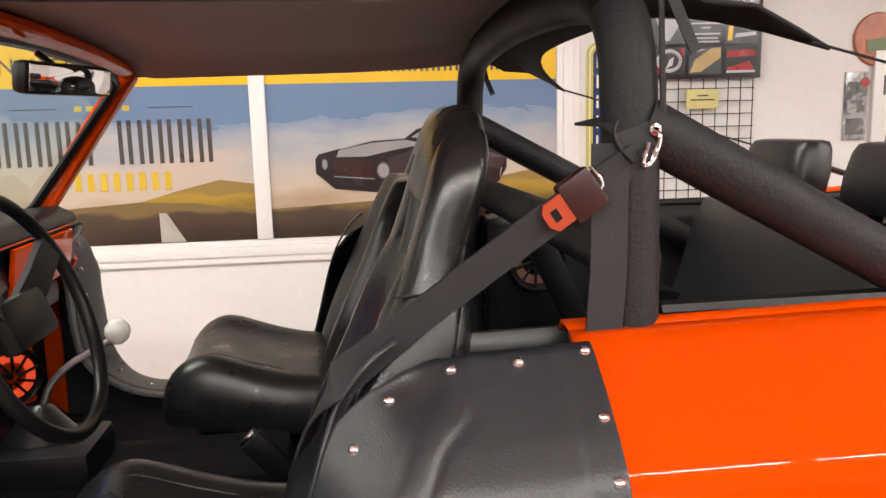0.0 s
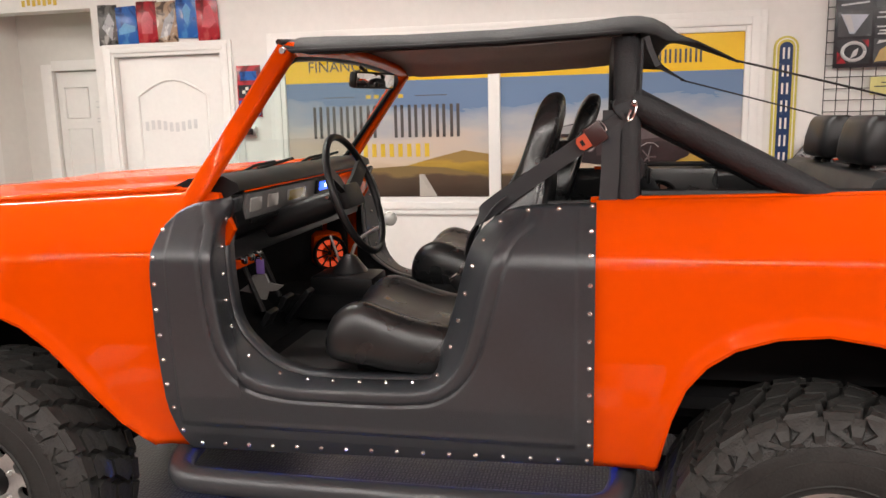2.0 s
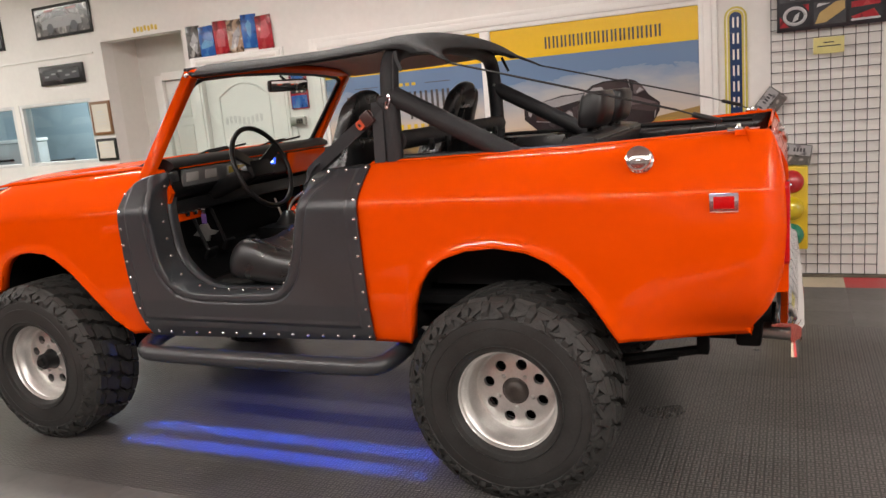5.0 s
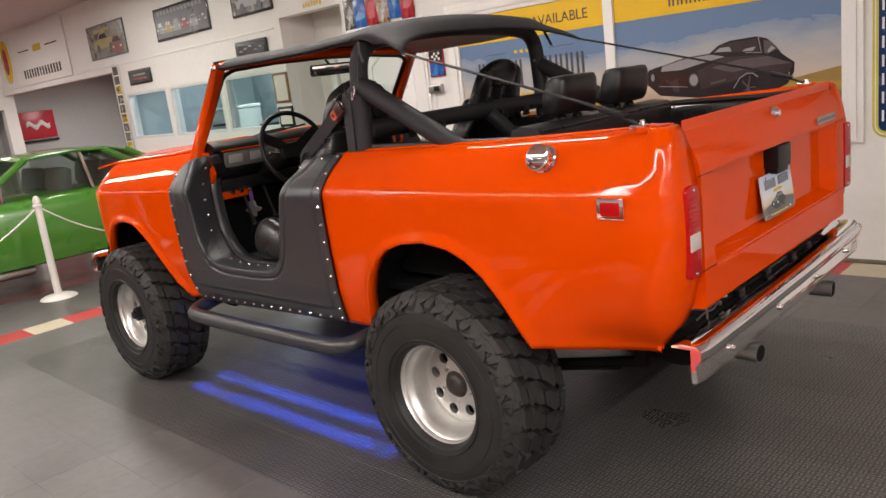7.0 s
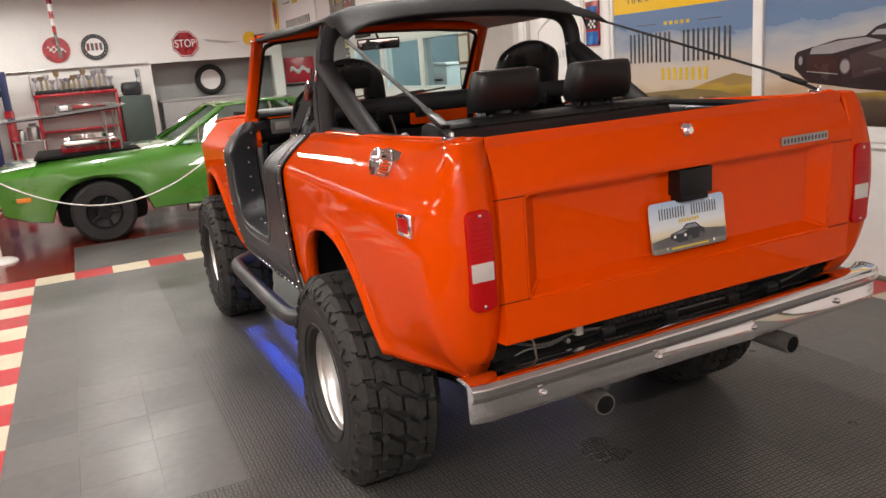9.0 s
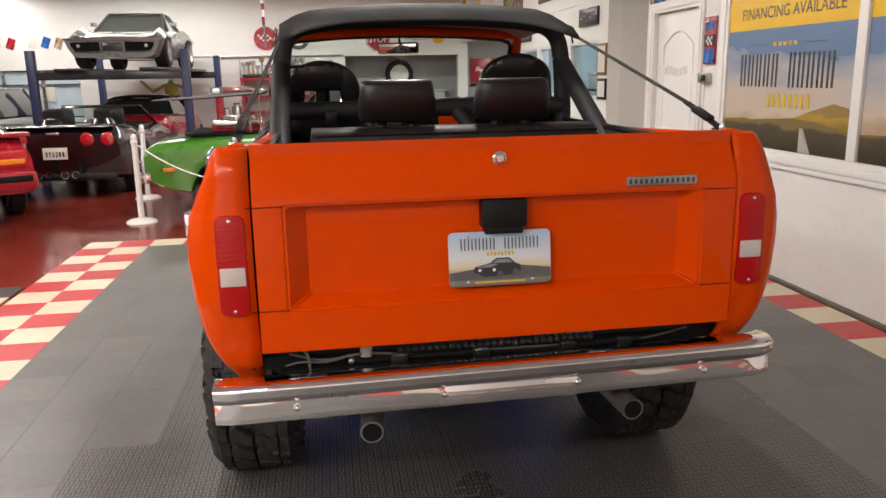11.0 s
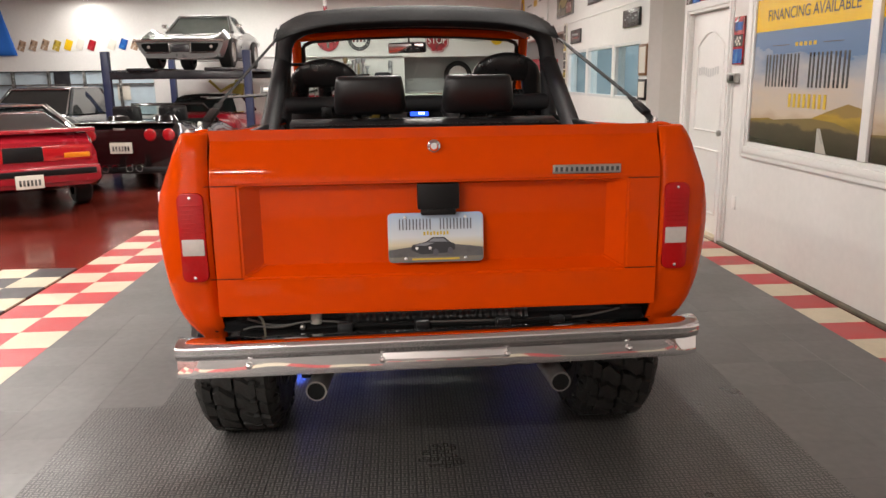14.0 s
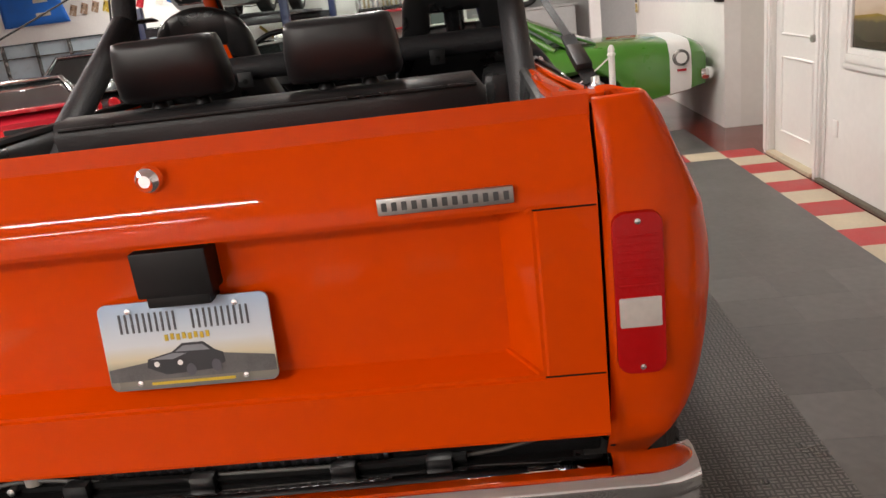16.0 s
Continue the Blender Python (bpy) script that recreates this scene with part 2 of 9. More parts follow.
# ---- mesh helpers ----
def part(name, bm, material, parent=None, label="", angle=38, solid=0.0):
    """Links a bmesh as one mesh object, under its thing where one is given."""
    bmesh.ops.recalc_face_normals(bm, faces=bm.faces)
    me = bpy.data.meshes.new(name)
    bm.to_mesh(me)
    bm.free()
    for p in me.polygons:
        p.use_smooth = True
    me.set_sharp_from_angle(angle=radians(angle))
    me.materials.append(material)
    ob = new(name, me)
    if parent is not None:
        ob.parent = parent
    if label:
        ob["label"] = label
    if solid:
        md = ob.modifiers.new("thickness", "SOLIDIFY")
        md.thickness, md.offset = solid, -1
    return ob


def thing(name, label, category, m=None, group="", kind=""):
    ob = new(name)
    ob.empty_display_size = 0.1
    if m is not None:
        ob.matrix_world = m
    return tagged(ob, label, category, group, kind)


def box(bm, c, s, bevel=0.0, m=None, seg=2):
    """A box of centre c and size s, its edges rounded; m turns it."""
    r = bmesh.ops.create_cube(bm, size=1.0)
    vs = r["verts"]
    for v in vs:
        v.co = Vector((v.co.x * s[0], v.co.y * s[1], v.co.z * s[2]))
    if bevel:
        es = list({e for v in vs for e in v.link_edges})
        q = bmesh.ops.bevel(bm, geom=es, offset=min(bevel, min(s) * 0.49), segments=seg, affect="EDGES", profile=0.6)
        vs = list({v for f in q["faces"] for v in f.verts} | {v for v in vs if v.is_valid})
    mm = Matrix.Translation(c) @ (m if m is not None else Matrix())
    for v in vs:
        v.co = mm @ v.co
    return vs


def bx(c, s, bevel=0.0, m=None, seg=2):
    bm = bmesh.new()
    box(bm, c, s, bevel, m, seg)
    return bm


def ring_faces(bm, rings, closed=True, cap0=True, cap1=True):
    vr = [[bm.verts.new(p) for p in r] for r in rings]
    n = len(vr[0])
    for a, b in zip(vr, vr[1:]):
        for i in range(n if closed else n - 1):
            j = (i + 1) % n
            try:
                bm.faces.new((a[i], a[j], b[j], b[i]))
            except ValueError:
                pass
    if cap0:
        bm.faces.new(vr[0])
    if cap1:
        bm.faces.new(vr[-1][::-1])
    return vr


def smooth_line(pts, rounds=2):
    """Corner cutting, ends kept."""
    pts = [Vector(p) for p in pts]
    for _ in range(rounds):
        out = [pts[0]]
        for a, b in zip(pts, pts[1:]):
            out += [a.lerp(b, 0.25), a.lerp(b, 0.75)]
        out.append(pts[-1])
        pts = out
    return pts


def tube(bm, pts, r, seg=12, flat=1.0):
    """A round bar along a line; flat squeezes its section."""
    pts = [Vector(p) for p in pts]
    rings, up = [], None
    for i, p in enumerate(pts):
        d = (pts[min(i + 1, len(pts) - 1)] - pts[max(i - 1, 0)]).normalized()
        if up is None:
            up = Vector((0, 0, 1)) if abs(d.z) < 0.9 else Vector((1, 0, 0))
        side = d.cross(up).normalized()
        up = side.cross(d).normalized()
        rad = r[i] if isinstance(r, (list, tuple)) else r
        rings.append([p + side * (rad * math.cos(a)) + up * (rad * flat * math.sin(a)) for a in (2 * math.pi * k / seg for k in range(seg))])
    ring_faces(bm, rings)


def tb(pts, r, seg=12, flat=1.0):
    bm = bmesh.new()
    tube(bm, pts, r, seg, flat)
    return bm


def strap(pts, width, thick, across):
    """A flat band along a line; across: its width's direction."""
    bm = bmesh.new()
    pts = [Vector(p) for p in pts]
    rings = []
    for i, p in enumerate(pts):
        d = (pts[min(i + 1, len(pts) - 1)] - pts[max(i - 1, 0)]).normalized()
        a = Vector(across)
        a = (a - d * a.dot(d)).normalized()
        n = a.cross(d).normalized()
        rings.append([p + a * (sx * width / 2) + n * (sn * thick / 2) for sx, sn in ((-1, -1), (1, -1), (1, 1), (-1, 1))])
    ring_faces(bm, rings)
    return bm


def lathe(bm, prof, seg=32, axis="y", c=(0, 0, 0), cap=False):
    """Turns (radius, along) pairs round an axis through c."""
    rings = []
    for r, h in prof:
        ring = []
        for k in range(seg):
            a = 2 * math.pi * k / seg
            u, v = r * math.cos(a), r * math.sin(a)
            p = {"x": (h, u, v), "y": (u, h, v), "z": (u, v, h)}[axis]
            ring.append(Vector(p) + Vector(c))
        rings.append(ring)
    ring_faces(bm, rings, True, cap, cap)


def lt(prof, seg=32, axis="y", c=(0, 0, 0), cap=False):
    bm = bmesh.new()
    lathe(bm, prof, seg, axis, c, cap)
    return bm


def surf(rows, closed=False):
    """A sheet through rows of points."""
    bm = bmesh.new()
    ring_faces(bm, rows, closed, False, False)
    return bm


def slab(outline, h0, h1, axis="y", bevel=0.0):
    """A flat piece: an outline of pairs, from h0 to h1 along the axis."""
    bm = bmesh.new()
    put = {"y": lambda a, b, h: (a, h, b), "x": lambda a, b, h: (h, a, b), "z": lambda a, b, h: (a, b, h)}[axis]
    v0 = [bm.verts.new(put(a, b, h0)) for a, b in outline]
    f = bm.faces.new(v0)
    r = bmesh.ops.extrude_face_region(bm, geom=[f])
    d = Vector(put(0, 0, h1)) - Vector(put(0, 0, h0))
    vs = [g for g in r["geom"] if isinstance(g, bmesh.types.BMVert)]
    bmesh.ops.translate(bm, vec=d, verts=vs)
    if bevel:
        es = [e for e in bm.edges if all(v in vs for v in e.verts)]
        bmesh.ops.bevel(bm, geom=es, offset=bevel, segments=2, affect="EDGES", profile=0.6)
    return bm


def rrect(x0, x1, y0, y1, r, n=4):
    out = []
    for cx, cy, a0 in ((x1 - r, y1 - r, 0), (x0 + r, y1 - r, 90), (x0 + r, y0 + r, 180), (x1 - r, y0 + r, 270)):
        out += [(cx + r * math.cos(radians(a0 + 90 * k / n)), cy + r * math.sin(radians(a0 + 90 * k / n))) for k in range(n + 1)]
    return out


def interp(table, x):
    if x <= table[0][0]:
        return table[0][1]
    for (a, u), (b, v) in zip(table, table[1:]):
        if x <= b:
            return u + (v - u) * (x - a) / (b - a) if b > a else v
    return table[-1][1]


def words(text, size, material, m, parent, name="lettering", extrude=0.001, width=None):
    """Letters as a mesh, centred on m, in its x-y plane."""
    cu = bpy.data.curves.new("letters", "FONT")
    cu.body, cu.size, cu.extrude, cu.align_x, cu.align_y = text, size, extrude, "CENTER", "CENTER"
    tmp = bpy.data.objects.new("letters", cu)
    me = bpy.data.meshes.new_from_object(tmp)
    bpy.data.objects.remove(tmp)
    if width:
        w = max(v.co.x for v in me.vertices) - min(v.co.x for v in me.vertices)
        for v in me.vertices:
            v.co.x *= width / w
    me.transform(m)
    me.materials.clear()
    me.materials.append(material)
    ob = new(name, me)
    if parent is not None:
        ob.parent = parent
    return ob


# ---- the hall: walls, ceiling, floor ----
NY = 4.60          # face of the long wall beside the car
FARX = -15.0       # face of the far end wall
EASTX, SOUTHY = 8.0, -10.5


def wall_sheet(name, us, zs, holes, place, t, label, material=WALL):
    """A wall of thickness t with openings (u0, u1, z0, z1); place(u, z, depth) gives a point."""
    us = sorted(set(us) | {h[0] for h in holes} | {h[1] for h in holes})
    zs = sorted(set(zs) | {h[2] for h in holes} | {h[3] for h in holes})
    solid = {(i, k): not any(h[0] <= (us[i] + us[i + 1]) / 2 <= h[1] and h[2] <= (zs[k] + zs[k + 1]) / 2 <= h[3] for h in holes)
             for i in range(len(us) - 1) for k in range(len(zs) - 1)}
    bm = bmesh.new()
    cache = {}

    def v(u, z, d):
        if (u, z, d) not in cache:
            cache[(u, z, d)] = bm.verts.new(place(u, z, d))
        return cache[(u, z, d)]
    for (i, k), s in solid.items():
        if not s:
            continue
        a, b, c, d = us[i], us[i + 1], zs[k], zs[k + 1]
        for dep in (0, t):
            bm.faces.new((v(a, c, dep), v(b, c, dep), v(b, d, dep), v(a, d, dep)))
        for di, dk, e in ((-1, 0, ((a, c), (a, d))), (1, 0, ((b, c), (b, d))), (0, -1, ((a, c), (b, c))), (0, 1, ((a, d), (b, d)))):
            if not solid.get((i + di, k + dk), False):
                (p, q), (r, w) = e
                bm.faces.new((v(p, q, 0), v(r, w, 0), v(r, w, t), v(p, q, t)))
    ob = part(name, bm, material)
    return tagged(ob, label, "wall", kind="structure")


DOOR = (-3.74, -2.80, 0.0, 2.12)
HALL = (-5.07, -3.93, 0.0, 2.52)
OFFICE = [(-9.46, -8.13, 1.23, 1.95), (-8.05, -6.62, 1.23, 1.95), (-6.54, -5.36, 1.23, 1.95)]
BAY = (-15.0, -9.80, 0.0, 2.32)
NICHE = (1.80, 4.52, 0.0, 2.04)
wall_sheet("wall_north", [-15.2, EASTX], [0, CEIL], [DOOR, HALL, BAY] + OFFICE, lambda u, z, d: (u, NY + d, z), 0.16,
           "long white painted wall with door and office windows")
wall_sheet("wall_west", [SOUTHY, NY], [0, CEIL], [NICHE, (-10.0, -4.2, 0.75, 1.82)], lambda u, z, d: (FARX - d, u, z), 0.2,
           "white painted end wall with a niche and windows")
# east and south walls are unseen, added to close the room and bounce light
wall_sheet("wall_east", [SOUTHY - 0.2, NY], [0, CEIL], [], lambda u, z, d: (EASTX + d, u, z), 0.2, "unseen white wall added to close the room")
wall_sheet("wall_south", [FARX, EASTX], [0, CEIL], [], lambda u, z, d: (u, SOUTHY - d, z), 0.2, "unseen white wall added to close the room")
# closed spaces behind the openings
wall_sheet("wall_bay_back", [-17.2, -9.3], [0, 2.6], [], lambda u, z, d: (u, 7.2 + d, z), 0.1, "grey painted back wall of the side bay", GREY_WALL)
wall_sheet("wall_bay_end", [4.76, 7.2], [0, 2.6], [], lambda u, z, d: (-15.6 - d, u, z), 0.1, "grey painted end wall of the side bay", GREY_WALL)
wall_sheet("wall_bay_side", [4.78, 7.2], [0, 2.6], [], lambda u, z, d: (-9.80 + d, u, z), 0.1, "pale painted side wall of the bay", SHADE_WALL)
# the niche's shade is put into the grey of its walls
wall_sheet("wall_niche_back", [1.6, 4.7], [0, 2.3], [], lambda u, z, d: (-15.9 - d, u, z), 0.1, "back wall of the niche, shade put into its grey colour", GREY_WALL)
wall_sheet("wall_niche_side", [-15.9, -15.2], [0, 2.3], [], lambda u, z, d: (u, 1.70 - d, z), 0.1, "side wall of the niche, shade put into its grey colour", GREY_WALL)
wall_sheet("wall_niche_side_2", [-15.9, -15.2], [0, 2.3], [], lambda u, z, d: (u, 4.62 + d, z), 0.1, "side wall of the niche, shade put into its grey colour", GREY_WALL)
wall_sheet("wall_hall_back", [-5.3, -3.7], [0, 2.7], [(-4.73, -3.97, 0.0, 2.07)], lambda u, z, d: (u, 5.10 + d, z), 0.1, "beige painted end wall of the passage", SHADE_WALL)
wall_sheet("wall_hall_side", [4.76, 5.10], [0, 2.7], [], lambda u, z, d: (-5.07 - d, u, z), 0.1, "beige painted side wall of the passage", SHADE_WALL)
wall_sheet("wall_hall_side_2", [4.76, 5.10], [0, 2.7], [], lambda u, z, d: (-3.93 + d, u, z), 0.1, "beige painted side wall of the passage", SHADE_WALL)
BLUE_ROOM = mat("blue_office_paint", (0.30, 0.36, 0.385), 0.6, var=0.08, scale=1.5)
wall_sheet("wall_office_back", [-9.5, -5.2], [0, 2.6], [], lambda u, z, d: (u, 7.0 + d, z), 0.1, "blue painted office wall", BLUE_ROOM)
wall_sheet("wall_office_side", [4.78, 7.0], [0, 2.6], [], lambda u, z, d: (-9.50 - d, u, z), 0.02, "blue painted office wall", BLUE_ROOM)
wall_sheet("wall_office_side_2", [4.78, 7.0], [0, 2.6], [], lambda u, z, d: (-5.28 + d, u, z), 0.1, "blue painted office wall", BLUE_ROOM)

# the niche ceiling gets that shade grey too, not the white paint
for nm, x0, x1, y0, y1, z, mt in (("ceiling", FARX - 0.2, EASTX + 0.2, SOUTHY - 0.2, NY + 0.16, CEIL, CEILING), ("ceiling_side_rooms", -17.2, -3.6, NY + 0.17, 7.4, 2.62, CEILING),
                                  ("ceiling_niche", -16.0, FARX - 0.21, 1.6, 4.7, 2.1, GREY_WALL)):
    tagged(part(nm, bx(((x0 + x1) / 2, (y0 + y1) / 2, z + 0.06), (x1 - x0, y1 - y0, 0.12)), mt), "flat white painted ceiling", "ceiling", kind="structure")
tagged(part("floor", bx(((-17.5 + EASTX) / 2, -1.6, -0.06), (EASTX + 17.5, 18.4, 0.12)), RED_FLOOR), "glossy dark red painted concrete floor", "floor", kind="structure")

# office light
lamp = bpy.data.lights.new("office_light", "AREA")
lamp.shape, lamp.size, lamp.size_y, lamp.energy, lamp.color = "RECTANGLE", 2.4, 1.0, 75, (0.97, 0.99, 1.0)
new("office_light", lamp).matrix_world = pose(-7.4, 6.0, 2.55)
lamp = bpy.data.lights.new("bay_light", "AREA")
lamp.shape, lamp.size, lamp.size_y, lamp.energy, lamp.color = "RECTANGLE", 2.4, 0.3, 110, (1.0, 0.97, 0.93)
new("bay_light", lamp).matrix_world = pose(-12.5, 6.0, 2.5)

# ceiling fixtures, the unseen fill ones included
for i, (fx, fy, turned, share) in enumerate(FIXTURES):
    fl = thing("ceiling_light", "white fluorescent ceiling fixture with two lit tubes", "ceiling light", pose(fx, fy, 0, 0, 0, 90 if turned else 0), "ceiling lights")
    part("housing", bx((0, 0, CEIL - 0.035), (2.44, 0.20, 0.07), 0.012), TRIM, fl)
    for dy in (-0.05, 0.05):
        part("tube", tb([(-1.16, dy, CEIL - 0.088), (1.16, dy, CEIL - 0.088)], 0.013, 8), TUBE_GLOW, fl)

# ---- trim of the long wall ----
def casing(name, x0, x1, z0, z1, w, y, full=True, label="white moulded casing"):
    """A stepped frame round an opening; full: with a bottom rail."""
    bm = bmesh.new()
    for k, (ins, d) in enumerate(((0.0, 0.022), (w * 0.30, 0.032), (w * 0.72, 0.020))):
        e0, e1 = w - ins, w - (w * 0.30, w * 0.72, w)[k]
        a0, a1, b0, b1 = x0 - e0, x1 + e0, z0 - (e0 if full else 0), z1 + e0
        c0, c1, d0, d1 = x0 - e1, x1 + e1, z0 - (e1 if full else 0), z1 + e1
        box(bm, ((a0 + c0) / 2, y - d / 2, (b0 + b1) / 2), (c0 - a0, d, b1 - b0), 0.004)
        box(bm, ((a1 + c1) / 2, y - d / 2, (b0 + b1) / 2), (a1 - c1, d, b1 - b0), 0.004)
        box(bm, ((c0 + c1) / 2, y - d / 2, (b1 + d1) / 2), (c1 - c0, d, b1 - d1), 0.004)
        if full:
            box(bm, ((c0 + c1) / 2, y - d / 2, (b0 + d0) / 2), (c1 - c0, d, d0 - b0), 0.004)
    return tagged(part(name, bm, TRIM), label, "trim", kind="structure")


casing("trim_mural", -2.26, 1.13, 0.975, 2.115, 0.135, NY - 0.001, True, "white moulded casing round two printed window panels")
tagged(part("trim_mullion", bx((-0.612, NY - 0.014, 1.545), (0.088, 0.028, 1.136), 0.004), TRIM), "white upright between the printed panels", "trim", kind="structure")
casing("trim_door", DOOR[0], DOOR[1], 0, DOOR[3], 0.10, NY - 0.001, False, "white door casing")
for k, w in enumerate(OFFICE):
    fr = thing(f"window_{k + 1}", "office window with grey metal frame", "window", kind="structure")
    bm = bmesh.new()
    a, b, c, d = w
    for q in ((a + 0.025, (c + d) / 2, 0.05, d - c), (b - 0.025, (c + d) / 2, 0.05, d - c)):
        box(bm, (q[0], NY + 0.05, q[1]), (q[2], 0.09, q[3]), 0.005)
    for z in (c + 0.02, d - 0.02):
        box(bm, ((a + b) / 2, NY + 0.05, z), (b - a - 0.08, 0.09, 0.04), 0.005)
    part("window_frame", bm, mat("grey_window_frame", (0.66, 0.67, 0.67), 0.4, 0.1), fr)
    pane = part("pane", bx(((a + b) / 2, NY + 0.05, (c + d) / 2), (b - a - 0.08, 0.006, d - c - 0.08)), PANE_GLASS, fr)
    pane.visible_shadow = False
tagged(part("baseboard", bx(((DOOR[1] + 0.1 + EASTX) / 2, NY - 0.022, 0.012), (EASTX - DOOR[1] - 0.1, 0.044, 0.024), 0.006), BASE_STRIP), "dark brown strip where the wall meets the mats", "trim", kind="structure")
tagged(part("trim_ledge", bx(((-15.0 - 5.2) / 2, NY - 0.006, 2.425), (9.8, 0.012, 0.02), 0.003), TRIM), "thin painted ledge along the wall", "trim", kind="structure")

# closed panel door with an arched field
d1 = thing("door_1", "closed white panelled door with an arched top panel", "door", kind="structure")
part("door_leaf", bx(((DOOR[0] + DOOR[1]) / 2, NY + 0.055, 1.06), (DOOR[1] - DOOR[0] - 0.01, 0.045, 2.11), 0.004), TRIM, d1)
def arch_line(x0, x1, z0, z1, rise, n=10):
    pts = [(x0, z0), (x1, z0), (x1, z1)]
    for k in range(1, n):
        u = k / n
        pts.append((x1 + (x0 - x1) * u, z1 + rise * math.sin(math.pi * u)))
    return pts + [(x0, z1)]
for z0, z1, rise in ((0.22, 0.82, 0.0), (1.0, 1.80, 0.13)):
    o = arch_line(DOOR[0] + 0.16, DOOR[1] - 0.16, z0, z1, rise)
    bm = tb([(x, NY + 0.030, z) for x, z in o + o[:1]], 0.011, 6)
    part("moulding", bm, TRIM, d1)
part("door_knob", lt([(0.0, -0.06), (0.026, -0.055), (0.03, -0.035), (0.018, -0.02), (0.022, 0.0)], 16, "y", (DOOR[1] - 0.08, NY + 0.032, 1.0)), STEEL, d1)
part("threshold", bx(((DOOR[0] + DOOR[1]) / 2, NY + 0.02, 0.015), (0.93, 0.12, 0.03), 0.004), TILE_CREAM, d1)
bars_grey = mat("pale_grey_print", (0.64, 0.635, 0.63), 0.4)
for k in range(9):
    part("bar", bx((-3.52 + 0.055 * k, NY + 0.0305, 1.56 + 0.012 * math.sin(k)), (0.03, 0.003, 0.075)), bars_grey, d1)
# door at the end of the passage
d2 = thing("door_2", "closed white panelled door in the back of the passage", "door", kind="structure")
part("door_leaf", bx((-4.35, 5.145, 1.035), (0.755, 0.045, 2.06), 0.004), TRIM, d2)
for x in (-4.53, -4.17):
    for z0, z1 in ((0.2, 0.75), (0.9, 1.55), (1.65, 1.92)):
        o = [(x - 0.12, z0), (x + 0.12, z0), (x + 0.12, z1), (x - 0.12, z1), (x - 0.12, z0)]
        part("moulding", tb([(a, 5.120, b) for a, b in o], 0.009, 6), TRIM, d2)
bm = bmesh.new()
box(bm, (-4.785, 5.085, 1.065), (0.11, 0.03, 2.13), 0.004)
box(bm, (-4.35, 5.085, 2.115), (0.76, 0.03, 0.09), 0.004)
part("door_frame", bm, TRIM, d2)
part("notice", bx((-4.27, 5.112, 1.70), (0.17, 0.003, 0.27)), TRIM, d2, "white paper notice with grey and red lines")
for z in (1.79, 1.74, 1.64, 1.61):
    part("bar", bx((-4.27, 5.109, z), (0.12, 0.002, 0.012)), bars_grey, d2)

# ---- mats: checkered border, grey field ----
P, Q = 0.3048, 0.3128
GX = lambda k: 0.30 - P * k
YL, YR = -0.467, 4.225
mats = thing("floor_mats", "interlocking rubber garage floor mats with red and cream border", "floor mat", kind="structure")
TH = 0.010


def tile_mesh(w, d, material, name):
    bm = bx((0, 0, TH / 2), (w - 0.0005, d - 0.0005, TH), 0.0007, None, 1)
    me = bpy.data.meshes.new(name)
    bm.to_mesh(me)
    bm.free()
    me.materials.append(material)
    return me


t_red, t_cream, t_black = (tile_mesh(P, P, m, "tile") for m in (TILE_RED, TILE_CREAM, TILE_BLACK))
x_red, x_cream = tile_mesh(P, Q, TILE_RED, "tile"), tile_mesh(P, Q, TILE_CREAM, "tile")
g_plain, g_bars = tile_mesh(P, Q, MAT_PLAIN, "tile"), tile_mesh(P, Q, MAT_BARS, "tile")


def lay(me, x, y):
    ob = new("tile", me)
    ob.location, ob.parent = (x, y, 0.0), mats


for k in range(-15, 14):
    x = GX(k) - P / 2 + 0.0
    lay(t_red if k % 2 else t_cream, x, YL - P / 2)
    lay(t_cream if k % 2 else t_red, x, YL - P * 1.5)
    lay(t_red if k % 2 else t_cream, x, YR + P / 2)
for j in range(15):
    lay(x_cream if j % 2 else x_red, GX(-16) - P / 2, YL + Q * (j + 0.5))
    lay(x_red if j % 2 else x_cream, GX(13) - P / 2, YL + Q * (j + 0.5))
rest_p, rest_b = bmesh.new(), bmesh.new()
for k in range(-15, 13):
    for j in range(15):
        x, y = GX(k) - P / 2, YL + Q * (j + 0.5)
        bars = (3 if k > -2 else 2) <= j <= 11 and k < 11
        if k <= 3:
            lay(g_bars if bars else g_plain, x, y)
        else:
            box(rest_b if bars else rest_p, (x, y, TH / 2), (P - 0.0005, Q - 0.0005, TH))
# further mats: before the green car, and a black and white stretch
for k in range(14, 18):
    for j in range(1, 15):
        box(rest_p, (GX(k) - P / 2, YL + Q * (j + 0.5), TH / 2), (P - 0.0005, Q - 0.0005, TH))
for k in range(-23, -16):
    for j in range(15):
        box(rest_p, (GX(k) - P / 2, YL + Q * (j + 0.5), TH / 2), (P - 0.0005, Q - 0.0005, TH))
tagged(part("mat_field", rest_p, MAT_PLAIN, mats, "plain grey mats further off"), kind="stuff")
tagged(part("bar_mat_field", rest_b, MAT_BARS, mats, "bar-patterned grey mats under the car"), kind="stuff")
for k in range(3, 9):
    for j in range(2):
        ob = new("tile", t_cream if (k + j) % 2 else t_black)
        ob.location, ob.parent = (GX(k) - 0.05, YL - P * 2.62 - P * j, 0), mats


